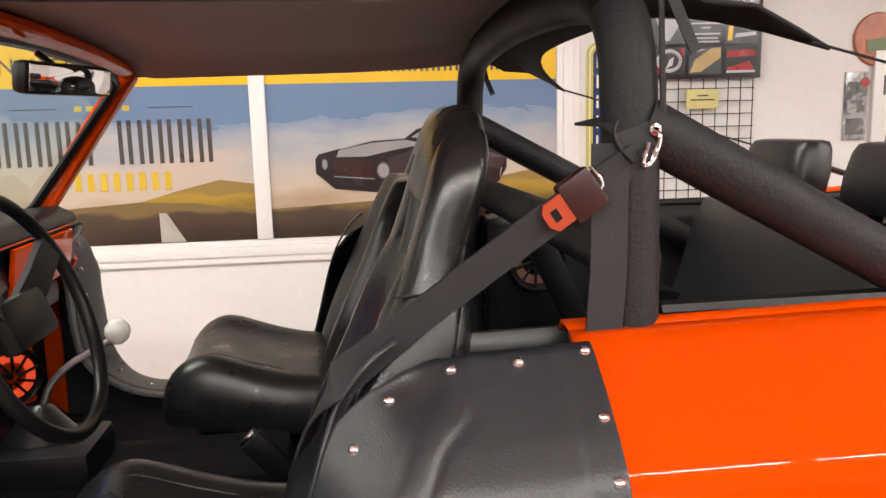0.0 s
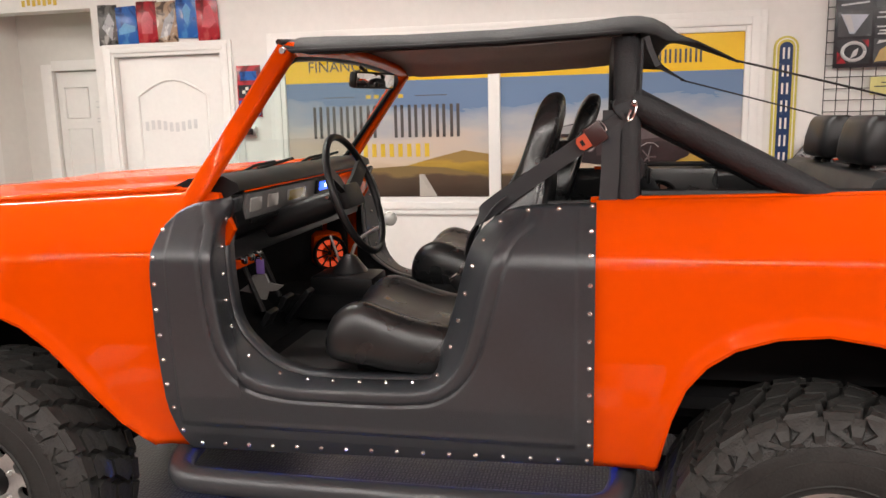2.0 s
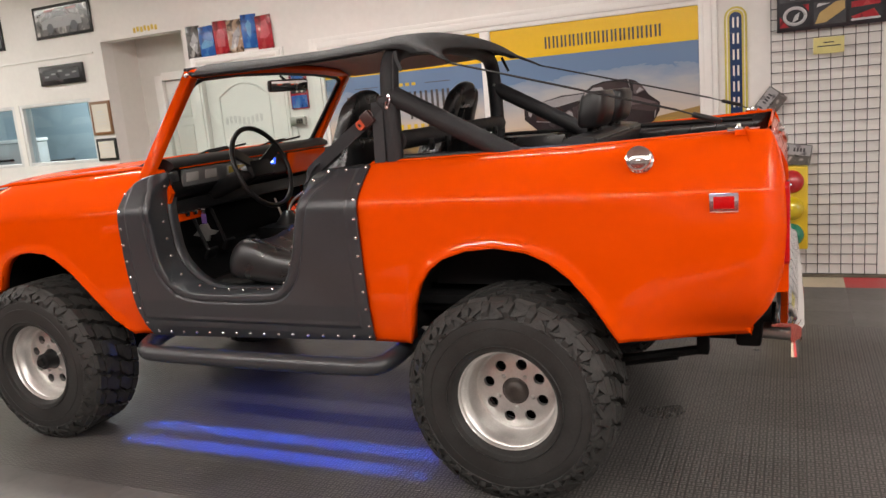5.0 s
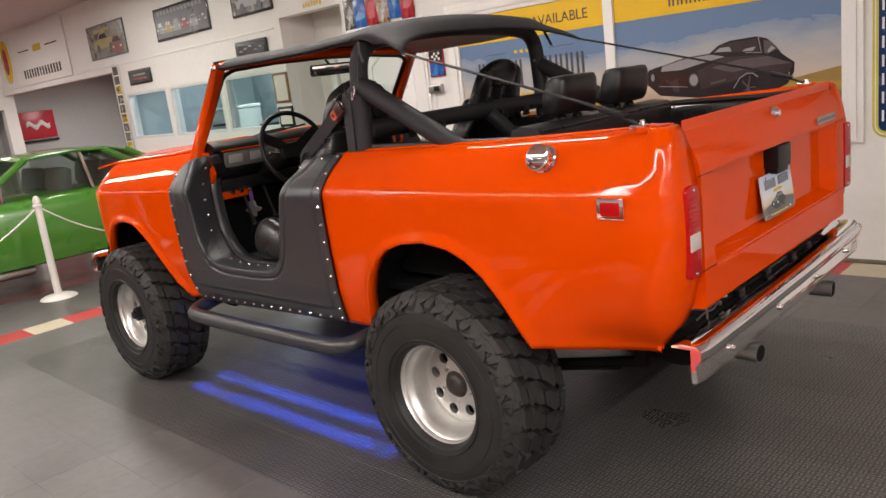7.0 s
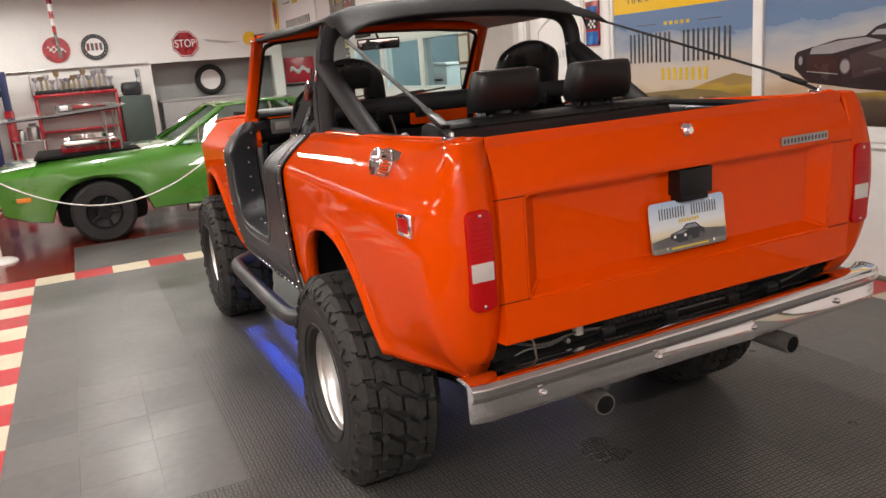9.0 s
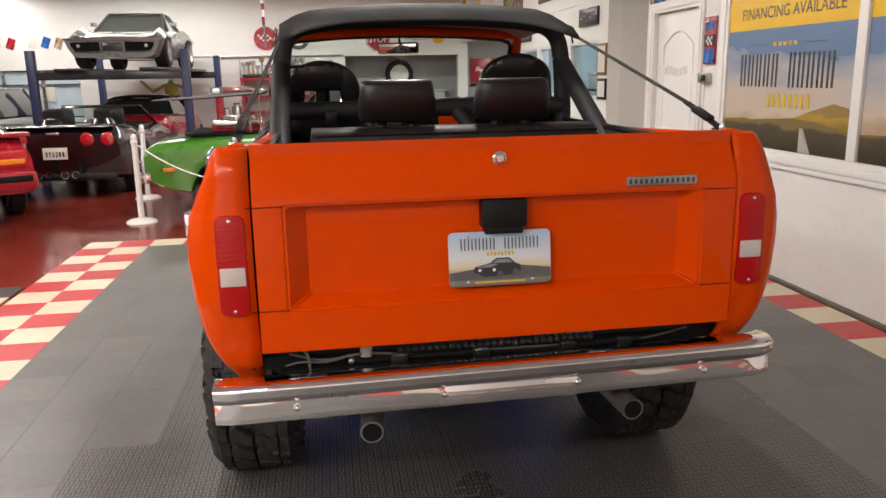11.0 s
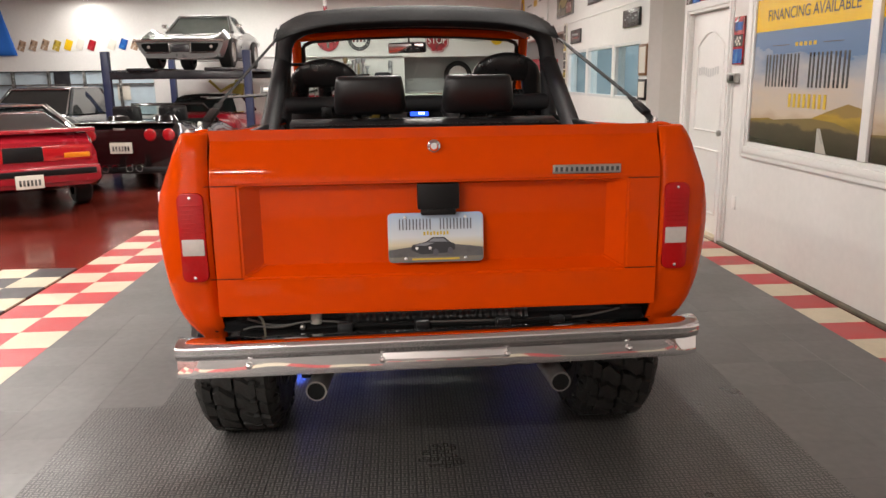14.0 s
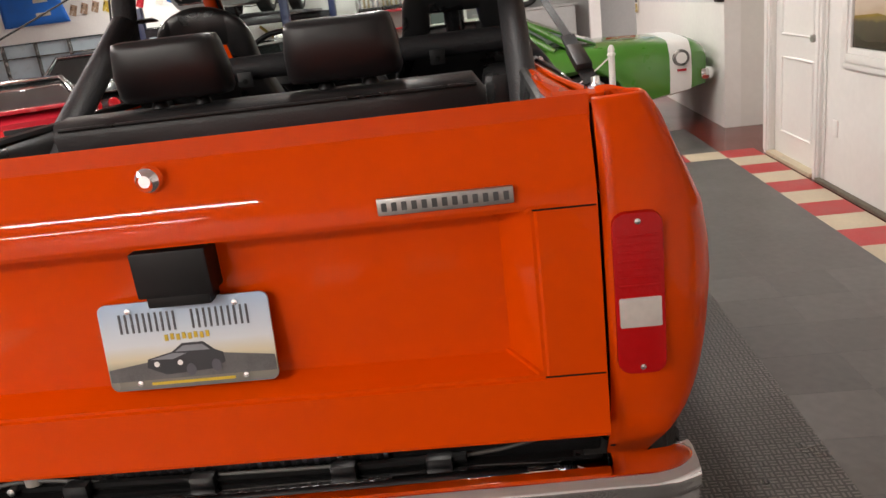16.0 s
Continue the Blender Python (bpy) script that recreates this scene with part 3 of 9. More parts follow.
# ---- the orange truck ----
TRUCK = thing("off_road_truck", "orange open off-road truck with black door panels and canvas top", "car", pose(-0.495, 1.728, 0.010, 0, 0, 0.6))
HALF = 0.882
def half(x):
    """Half the body's width; it swells a little towards the tail."""
    return interp([(0.7, 0.864), (1.3, 0.870), (2.05, HALF)], x)
INSET = [(0.50, 0.080), (0.56, 0.058), (0.62, 0.038), (0.75, 0.015), (0.95, 0.003), (1.10, 0.0), (1.155, 0.0), (1.165, 0.0008), (1.175, 0.0032), (1.185, 0.0071), (1.195, 0.0126), (1.215, 0.0252),
         (1.25, 0.049), (1.285, 0.078), (1.30, 0.091), (1.325, 0.114), (1.345, 0.138), (1.356, 0.158), (1.360, 0.178), (1.356, 0.200)]
SOFT = [(0.60, 0.150), (0.68, 0.122), (0.70, 0.108), (0.73, 0.082), (0.76, 0.060), (0.81, 0.037), (0.87, 0.020), (0.95, 0.008), (1.05, 0.0), (1.12, 0.003), (1.18, 0.013), (1.24, 0.038), (1.30, 0.078), (1.335, 0.113), (1.356, 0.155), (1.360, 0.178)]
RAIL = [(0.35, 0.040), (0.60, 0.037), (1.50, 0.020), (2.0, 0.0), (2.22, -0.010)]


def rail_sink(x, z):
    """How far the beltline lies under its nominal height."""
    return interp(RAIL, x) * max(0.0, min(1.0, (z - 1.2) / 0.13))


def inset(z):
    return interp(INSET[:-1], z)


def plan_normals(path):
    out = []
    for i in range(len(path)):
        a, b = Vector(path[max(i - 1, 0)]), Vector(path[min(i + 1, len(path) - 1)])
        d = (b - a).normalized()
        out.append(Vector((d.y, -d.x)))
    return out


LEVELS = (1.145, 1.155, 1.160, 1.165, 1.170, 1.175, 1.180, 1.185, 1.190, 1.195, 1.205, 1.22, 1.25, 1.285, 1.30, 1.325, 1.345, 1.356, 1.36)


def side_panel(path, zbot, ztop, rows=26, proud=0.0, bulge=None, side=-1, sink=None, crease=True, roll=None):
    """A body panel: columns along a plan path (left side), from zbot to ztop, on the body's section."""
    grid = []
    for (x, y), n in zip(path, plan_normals(path)):
        z0, z1 = zbot(x, y), ztop(x, y)
        if crease:
            zs = [z0 + (LEVELS[0] - z0) * (k / 18) ** 1.15 for k in range(18)] + list(LEVELS)
        else:
            zs = [z0 + (z1 - z0) * k / (rows - 1) for k in range(rows)]
        col = []
        for z in zs:
            soft = max(0.0, min(1.0, (x - 1.70) / 0.40))
            soft = soft * soft * (3 - 2 * soft)
            d = (inset(z) * (1 - soft) + interp(SOFT, z) * soft) * (1 - 0.66 * max(0.0, n.x) ** 2 * max(0.0, min(1.0, (z - 0.86) / 0.2))) - proud - (bulge(x, z) if bulge else 0.0)
            zz = z - (sink(x, z) if sink else 0.0)
            rx, ry, rz = roll(x, z) if roll else (0.0, 0.0, 0.0)
            yy = y - n.y * d + ry
            if side > 0:
                # the far quarter stands a little wider
                yy = -yy + 0.024 * max(0.0, min(1.0, (x - 0.8) / 1.1)) * max(0.0, min(1.0, (-y - 0.712) / 0.12))
            col.append((x - n.x * d + rx, yy, zz + rz))
        grid.append(col)
    return surf(grid)


def line_gap(line, x, z):
    """Distance from a point to a line of pairs."""
    q, best = Vector((x, z)), 9.0
    for a, b in zip(line, line[1:]):
        a, b = Vector(a), Vector(b)
        ab = b - a
        u = max(0.0, min(1.0, (q - a).dot(ab) / max(ab.length_squared, 1e-9)))
        best = min(best, (a + ab * u - q).length)
    return best


def flare(line):
    """The swelling of the panel round a wheel arch."""
    return lambda x, z: 0.016 * math.exp(-(line_gap(line, x, z) / 0.027) ** 2) if z < 1.14 else 0.0


def lip(points, depth, side=-1):
    """A turned-in edge along a line of (x, y, z)."""
    s = 1 if side < 0 else -1
    return surf([[Vector((x, y * s, z)), Vector((x, (y + depth) * s, z + 0.004))] for x, y, z in points])


def dense(lo, hi, step):
    n = max(2, int(round((hi - lo) / step)) + 1)
    return [lo + (hi - lo) * k / (n - 1) for k in range(n)]


REAR_ARCH = [(0.845, 0.60), (0.855, 0.66), (0.875, 0.75), (0.91, 0.84), (0.96, 0.905), (1.03, 0.955), (1.13, 0.988), (1.25, 1.0), (1.37, 0.982), (1.455, 0.945),
             (1.53, 0.885), (1.60, 0.80), (1.66, 0.70), (1.695, 0.640)]
FRONT_ARCH = [(-1.60, 0.745), (-1.545, 0.78), (-1.515, 0.845), (-1.47, 0.91), (-1.41, 0.952), (-1.33, 0.978), (-1.25, 0.985), (-1.15, 0.975), (-1.08, 0.945), (-0.99, 0.875),
              (-0.92, 0.80), (-0.85, 0.72), (-0.78, 0.64), (-0.72, 0.59), (-0.68, 0.562)]
HOODZ = lambda x: interp([(-1.85, 0.085), (-1.58, 0.052), (-0.57, 0.0)], x)

for side in (-1, 1):
    # rear quarter with its rounded corner
    xs = sorted(set(dense(0.66, 2.131, 0.02) + [a for a, _ in REAR_ARCH]))
    corner = [(2.131 + 0.12 * math.sin(radians(a)), -HALF + 0.12 - 0.12 * math.cos(radians(a))) for a in range(6, 91, 6)]
    path = [(x, -half(x)) for x in xs] + corner + [(2.251, -0.735), (2.251, -0.694 if side < 0 else -0.714)]
    def rbot(x, y):
        if x < 0.845:
            return 0.585
        if x < 1.695:
            return interp(REAR_ARCH, x)
        return interp([(1.695, 0.640), (2.05, 0.655), (2.245, 0.672)], x)
    part("rear_quarter_panel", side_panel(path, rbot, lambda x, y: 1.36, 34, 0.0, flare(REAR_ARCH), side, rail_sink), ORANGE, TRUCK, solid=0.012)
    part("rear_arch_lip", lip([(x, -half(x) + inset(z) - 0.015, z) for x, z in REAR_ARCH], 0.05, side), ORANGE, TRUCK, solid=0.004)
    # flat rail along the top, and the black inner skin
    s = 1 if side < 0 else -1
    rail = [(x, y) for x, y in path if x > 0.60]
    nn = plan_normals(rail)
    part("bed_rail", surf([[(x - n.x * d, (y - n.y * d) * s, z - rail_sink(x, z)) for d, z in ((0.176, 1.3605), (0.19, 1.365), (0.215, 1.365), (0.225, 1.350))] for (x, y), n in zip(rail, nn) if x < 2.10]), ORANGE, TRUCK, solid=0.004)
    part("inner_side_panel", surf([[(x, -(half(x) - d) * s, z - rail_sink(x, z)) for d, z in ((0.222, 1.352), (0.232, 1.30), (0.220, 1.22), (0.230, 1.10), (0.230, 0.80))] for x in dense(0.45, 2.17, 0.05)]), VINYL, TRUCK, solid=0.006)
    part("inner_ledge", tb([(0.80, -0.655 * s, 1.335), (2.1, -0.655 * s, 1.335)], 0.014, 8), PLASTIC, TRUCK)
    bm = bmesh.new()
    pts = [(0.90 + 0.72 * k / 12, 0.80 + 0.30 * math.sin(math.pi * k / 12) ** 0.6) for k in range(13)]
    ring_faces(bm, [[(x, -0.66 * s, 0.8), (x, -0.66 * s, z), (x, -0.46 * s, z), (x, -0.46 * s, 0.8)] for x, z in pts], True, True, True)
    part("wheel_housing", bm, CARPET, TRUCK)
    # front fender and its rounded nose
    xs = sorted(set(dense(-1.50, -0.54, 0.02) + [a for a, _ in FRONT_ARCH if a >= -1.5]))
    nose = [(-1.50 - 0.33 * math.sin(radians(a)), -half(0) + 0.26 - 0.26 * math.cos(radians(a))) for a in range(80, 0, -8)]
    path = [(-1.835, -0.60)] + nose + [(x, -half(x)) for x in xs]
    def fbot(x, y):
        return interp(FRONT_ARCH, x) if x > -1.60 else interp([(-1.84, 0.70), (-1.60, 0.745)], x)
    part("front_fender", side_panel(path, fbot, lambda x, y: 1.36, 34, 0.0, flare(FRONT_ARCH), side, lambda x, z: HOODZ(x) * max(0.0, (z - 1.0) / 0.36)), ORANGE, TRUCK, solid=0.012)
    part("front_arch_lip", lip([(x, -half(x) + inset(z) - 0.015, z) for x, z in FRONT_ARCH], 0.05, side), ORANGE, TRUCK, solid=0.004)
    # inner wheel wells, dark
    for wx, r in ((1.27, 0.47), (-1.27, 0.47)):
        bm = bmesh.new()
        arc = [(wx + r * 1.02 * math.cos(radians(a)), 0.56 + r * math.sin(radians(a))) for a in range(12, 169, 12)]
        ring_faces(bm, [[(x, -(half(x) - 0.05) * s, z), (x, -0.42 * s, z)] for x, z in arc], False, False, False)
        vs = [bm.verts.new((x, -0.42 * s, z)) for x, z in arc]
        bm.faces.new(vs)
        part("wheel_well", bm, DARK, TRUCK)

# hood, cowl, front face
rows = []
for x in dense(-1.84, -0.60, 0.06):
    rows.append([(x, y, 1.368 - HOODZ(x) + 0.028 * (1 - (y / 0.705) ** 2) + (0.010 if 0.30 < abs(y) < 0.52 else 0.0)) for y in dense(-0.708, 0.708, 0.06)])
part("hood", surf(rows), ORANGE, TRUCK, solid=0.012)
part("cowl", surf([[(x, y, z + 0.02 * (1 - (y / 0.71) ** 2)) for y in dense(-0.71, 0.71, 0.1)] for x, z in ((-0.602, 1.362), (-0.58, 1.362), (-0.56, 1.362), (-0.545, 1.350))]), ORANGE, TRUCK, solid=0.01)
part("grille_panel", bx((-1.82, 0, 1.0), (0.05, 1.16, 0.56), 0.02), ORANGE, TRUCK)
for y in (-0.46, 0.46):
    part("headlight", lt([(0.0, -1.875), (0.06, -1.868), (0.085, -1.85), (0.09, -1.84)], 24, "x", (0, y, 1.02)), CLEAR_LENS, TRUCK)
for k in range(9):
    part("grille_bar", bx((-1.85, 0, 0.86 + 0.035 * k), (0.02, 0.62, 0.012), 0.004), CHROME, TRUCK)
part("front_bumper", bx((-1.95, 0, 0.66), (0.09, 1.66, 0.13), 0.03), CHROME, TRUCK)
part("front_marker", bx((-1.55, -half(0) + 0.012, 1.12), (0.09, 0.02, 0.05), 0.006), AMBER_LENS, TRUCK, "amber side marker")

# black riveted door panel, cut low for stepping in
TOP = [(-0.612, 1.10), (-0.608, 1.20), (-0.583, 1.275), (-0.525, 1.322), (-0.42, 1.338), (-0.388, 1.335), (-0.366, 1.285), (-0.357, 1.20), (-0.352, 1.05), (-0.340, 0.94),
       (-0.310, 0.880), (-0.26, 0.852), (-0.14, 0.843), (0.17, 0.848), (0.225, 0.865), (0.265, 0.915), (0.29, 0.99), (0.33, 1.15), (0.375, 1.275), (0.41, 1.328), (0.455, 1.350), (0.56, 1.355), (0.676, 1.355)]
BOT = [(-0.612, 0.90), (-0.602, 0.70), (-0.576, 0.61), (-0.55, 0.560), (0.676, 0.595)]
EDGE = [Vector((p.x, p.y)) for p in smooth_line([(a, b, 0) for a, b in TOP], 2)]
OPEN_EDGE = [p for p in EDGE if -0.395 <= p.x <= 0.43]


def to_edge(x, z):
    q = Vector((x, z))
    best = 9.0
    for a, b in zip(OPEN_EDGE, OPEN_EDGE[1:]):
        ab = b - a
        u = max(0.0, min(1.0, (q - a).dot(ab) / max(ab.length_squared, 1e-9)))
        best = min(best, (a + ab * u - q).length)
    return best


def ease(v):
    v = max(0.0, min(1.0, v + 0.5))
    return v * v * (3 - 2 * v)


def door_bulge(x, z):
    """Relief of the door panel: a bead round the opening, a groove, and a raised field."""
    d = to_edge(x, z)
    b = 0.011 * math.sqrt(max(0.0, 1 - ((d - 0.074) / 0.020) ** 2)) + 0.009 * ease((d - 0.099) / 0.012)
    b += 0.005 * ease((0.628 - x) / 0.012) * ease((z - 0.655) / 0.012) * ease((x + 0.560) / 0.012)
    return b + 0.003 * math.exp(-(((z - 0.664) / 0.009) ** 2)) * ease((0.61 - x) / 0.03) * ease((x + 0.47) / 0.03)


def wrap(x, z):
    """How the panel's edge rolls into the door opening: a shift of x, y, z."""
    d = to_edge(x, z)
    if d > 0.058 or z > 1.345:
        return (0.0, 0.0, 0.0)
    k = (1 - d / 0.058) ** 1.2
    front = max(0.0, min(1.0, (-0.20 - x) / 0.14)) * max(0.0, min(1.0, (z - 0.80) / 0.10))
    rear = max(0.0, min(1.0, (x - 0.20) / 0.06)) * max(0.0, min(1.0, (z - 0.80) / 0.10))
    fade = max(0.0, min(1.0, (1.345 - z) / 0.10))
    dy = (0.115 + 0.035 * front) * k * fade
    return ((-0.62 * front - 0.18 * rear) * dy, dy, -0.50 * dy * (1 - max(front, rear)))


def panel_point(x, z):
    """A point of the outer skin of the door panel, driver's side."""
    rx, ry, rz = wrap(x, z)
    return Vector((x + rx, -half(0) + inset(z) - 0.012 - door_bulge(x, z) + ry, z - (rail_sink(x, z) if x > 0.33 else 0.0) + rz))


path = []
for p in EDGE:
    if not path or p.x - path[-1][0] > 0.0015:
        path.append((p.x, -half(p.x)))
while True:
    wide = [i for i in range(len(path) - 1) if path[i + 1][0] - path[i][0] > (0.007 if -0.49 < path[i][0] < -0.32 or 0.22 < path[i][0] < 0.50 or path[i][0] > 0.60 or path[i][0] < -0.53 else 0.02)]
    if not wide:
        break
    i = wide[0]
    path.insert(i + 1, ((path[i][0] + path[i + 1][0]) / 2, -half(0)))
TOPT = [(p.x, p.y) for p in EDGE]
rivet_me = bpy.data.meshes.new("rivet")
bm = lt([(0.0, -0.006), (0.004, -0.0055), (0.0068, -0.003), (0.0078, 0.001)], 10)
bm.to_mesh(rivet_me)
bm.free()
for p in rivet_me.polygons:
    p.use_smooth = True
rivet_me.materials.append(CHROME)
for side in (-1, 1):
    s = 1 if side < 0 else -1
    dp = part("door_panel", side_panel(path, lambda x, y: interp(BOT, x), lambda x, y: interp(TOPT, x), 96, 0.012, door_bulge, side, lambda x, z: rail_sink(x, z) if x > 0.33 else 0.0, False, wrap), LINER, TRUCK, "black textured riveted door panel", 60, solid=0.01)
    part("door_jamb", lip([(p.x + w[0], -half(0) + inset(p.y) - 0.010 + w[1], p.y + w[2]) for p, w in ((p, wrap(p.x, p.y)) for p in OPEN_EDGE)], 0.06, side), LINER, TRUCK, solid=0.004)
    spots = []
    def walk_line(pts, step, first):
        left = first
        for a, b in zip(pts, pts[1:]):
            ln = (b - a).length
            while left <= ln:
                spots.append(a.lerp(b, left / ln))
                left += step
            left -= ln
    inner = [p + Vector((-0.016 if p.x < -0.2 and p.y > 0.86 else (0.016 if p.x > 0.2 and p.y > 0.86 else 0.0), -0.016)) for p in OPEN_EDGE]
    walk_line(inner, 0.082, 0.05)
    walk_line([Vector((-0.586, 1.25)), Vector((-0.598, 1.18)), Vector((-0.598, 1.0)), Vector((-0.590, 0.75)), Vector((-0.563, 0.62)), Vector((-0.535, 0.585)), Vector((0.662, 0.613))], 0.078, 0.0)
    walk_line([Vector((0.664, 1.347)), Vector((0.662, 1.0)), Vector((0.664, 0.64))], 0.0762, 0.0)
    walk_line([Vector((0.46, 1.340)), Vector((0.64, 1.344))], 0.085, 0.03)
    for q in spots:
        ob = new("rivet", rivet_me)
        ob.parent = dp
        at, e = panel_point(q.x, q.y), 0.003
        nrm = (panel_point(q.x + e, q.y) - panel_point(q.x - e, q.y)).cross(panel_point(q.x, q.y + e) - panel_point(q.x, q.y - e)).normalized()
        if side > 0:
            at.y, nrm.y = -at.y, -nrm.y
        ob.matrix_basis = Matrix.Translation(at + nrm * 0.001) @ nrm.to_track_quat("-Y", "Z").to_matrix().to_4x4()
    # corner cap between rail and gate
    part("corner_cap", slab([(2.09, -0.755 * s), (2.16, -0.74 * s), (2.165, -0.715 * s), (2.165, -0.66 * s), (2.09, -0.66 * s)], 1.352, 1.371, "z"), ORANGE, TRUCK)
    # tubular step
    pts = smooth_line([(-0.59, -0.60 * s, 0.55), (-0.60, -0.80 * s, 0.525), (-0.56, -0.905 * s, 0.508), (-0.46, -0.925 * s, 0.504), (0.62, -0.925 * s, 0.504), (0.72, -0.905 * s, 0.508), (0.76, -0.80 * s, 0.525), (0.76, -0.60 * s, 0.55)], 3)
    part("step_bar", tb(pts, 0.039, 18), LINER, TRUCK, "black tubular side step")

# underbody
part("floor_pan", bx((0.25, 0, 0.70), (3.9, 1.30, 0.05), 0.02), DARK, TRUCK)
part("tub_floor", bx((0.70, 0, 0.742), (2.95, 1.40, 0.04), 0.01), CARPET, TRUCK)
for s in (-1, 1):
    part("frame_rail", bx((0.15, 0.42 * s, 0.60), (4.0, 0.08, 0.12), 0.012), DARK, TRUCK)
    part("leaf_spring", tb(smooth_line([(0.62, 0.56 * s, 0.56), (1.27, 0.56 * s, 0.40), (1.95, 0.56 * s, 0.53)], 3), 0.030, 8, 0.6), DARK, TRUCK)
    for k, xe in enumerate((1.86, 1.76, 1.66)):
        part("spring_leaf", tb(smooth_line([(2.54 - xe, 0.56 * s, 0.52 - 0.012 * k), (1.27, 0.56 * s, 0.385 - 0.012 * k), (xe, 0.56 * s, 0.495 - 0.016 * k)], 3), 0.028, 8, 0.35), DARK, TRUCK)
    part("leaf_spring", tb(smooth_line([(-1.85, 0.45 * s, 0.60), (-1.27, 0.45 * s, 0.47), (-0.65, 0.45 * s, 0.60)], 3), 0.034, 8, 0.6), DARK, TRUCK)
    part("shackle", bx((1.955, 0.56 * s, 0.58), (0.045, 0.06, 0.13), 0.01), DARK, TRUCK)
    part("exhaust_pipe", tb(smooth_line([(0.9, 0.30 * s, 0.56), (1.6, 0.33 * s, 0.585), (2.0, 0.37 * s, 0.567), (2.30, 0.394 * s, 0.557)], 2), 0.034, 16), PIPE, TRUCK, "steel exhaust pipe")
    end, way = Vector((2.30, 0.394 * s, 0.557)), Vector((0.30, 0.024 * s, -0.010)).normalized()
    part("exhaust_mouth", tb([end - way * 0.01, end + way * 0.0015], 0.0285, 18), DARK, TRUCK)
    part("inner_sill", bx((0.05, 0.60 * s, 0.64), (1.5, 0.30, 0.10), 0.02), DARK, TRUCK)
for x in (-1.27, 1.27):
    part("axle", tb([(x, -0.72, 0.41), (x, 0.72, 0.41)], 0.045, 12), DARK, TRUCK)
    part("differential", lt([(0.0, -0.17), (0.09, -0.14), (0.15, -0.05), (0.15, 0.05), (0.09, 0.14), (0.0, 0.17)], 18, "y", (x, 0.08 if x > 0 else -0.2, 0.41)), DARK, TRUCK)
for s in (-1, 1):
    part("closing_panel", bx((2.06, 0.680 * s, 0.775), (0.03, 0.12, 0.13), 0.01), DARK, TRUCK)
    part("closing_panel", bx((2.115, 0.722 * s, 0.775), (0.10, 0.012, 0.11), 0.004), DARK, TRUCK)
    part("body_mount", lt([(0.0, 0.705), (0.045, 0.705), (0.05, 0.715), (0.04, 0.745), (0.03, 0.78)], 14, "z", (2.13, 0.60 * s, 0)), DARK, TRUCK)
part("rear_cross_member", bx((2.12, 0, 0.635), (0.09, 1.30, 0.12), 0.02), DARK, TRUCK)
part("fuel_tank", bx((1.86, 0, 0.64), (0.40, 0.90, 0.12), 0.04), DARK, TRUCK)
part("wiring", tb(smooth_line([(2.16, -0.50, 0.72), (2.19, -0.2, 0.74), (2.18, 0.1, 0.725), (2.19, 0.45, 0.74)], 3), 0.010, 8), DARK, TRUCK)
for y in (-0.3, -0.05, 0.22, 0.4):
    part("cable_clip", bx((2.195, y, 0.735), (0.03, 0.05, 0.03), 0.008), PLASTIC, TRUCK)
DULL_LINE = mat("grimy_metal_line", (0.075, 0.072, 0.066), 0.55, 0.3)
part("ribbed_hose", lt([(0.017 + 0.004 * (k % 2), -0.30 + 0.011 * k) for k in range(56)], 12, "y", (2.165, 0, 0.752)), PLASTIC, TRUCK)
part("brake_line", tb(smooth_line([(2.17, -0.62, 0.765), (2.18, -0.52, 0.735), (2.185, -0.40, 0.760), (2.18, -0.25, 0.735), (2.19, 0.10, 0.742), (2.18, 0.45, 0.730), (2.17, 0.62, 0.76)], 2), 0.004, 6), DULL_LINE, TRUCK)
part("loose_wire", tb(smooth_line([(2.18, -0.60, 0.79), (2.195, -0.565, 0.775), (2.195, -0.560, 0.72), (2.19, -0.555, 0.675)], 2), 0.004, 6), mat("dull_tan_wire", (0.12, 0.105, 0.075), 0.6), TRUCK)
part("loose_wire", tb(smooth_line([(2.19, -0.63, 0.735), (2.20, -0.585, 0.75), (2.20, -0.52, 0.74), (2.19, -0.46, 0.748)], 2), 0.003, 6), DULL_LINE, TRUCK)
part("drain_spout", lt([(0.018, 0.745), (0.018, 0.782), (0.013, 0.787), (0.0, 0.787)], 16, "z", (2.175, -0.395, 0)), mat("cream_plastic", (0.26, 0.25, 0.22), 0.5), TRUCK, "cream plastic spout")
part("hose_fitting", lt([(0.0, 2.17), (0.008, 2.172), (0.008, 2.19), (0.0, 2.192)], 12, "x", (0, -0.44, 0.735)), STEEL, TRUCK)
part("led_strip", bx((0.10, -0.665, 0.585), (1.35, 0.012, 0.008), 0.002), BLUE_LED, TRUCK, "lit blue light strip under the sill")
part("led_strip", bx((0.10, 0.665, 0.585), (1.35, 0.012, 0.008), 0.002), BLUE_LED, TRUCK, "lit blue light strip under the sill")

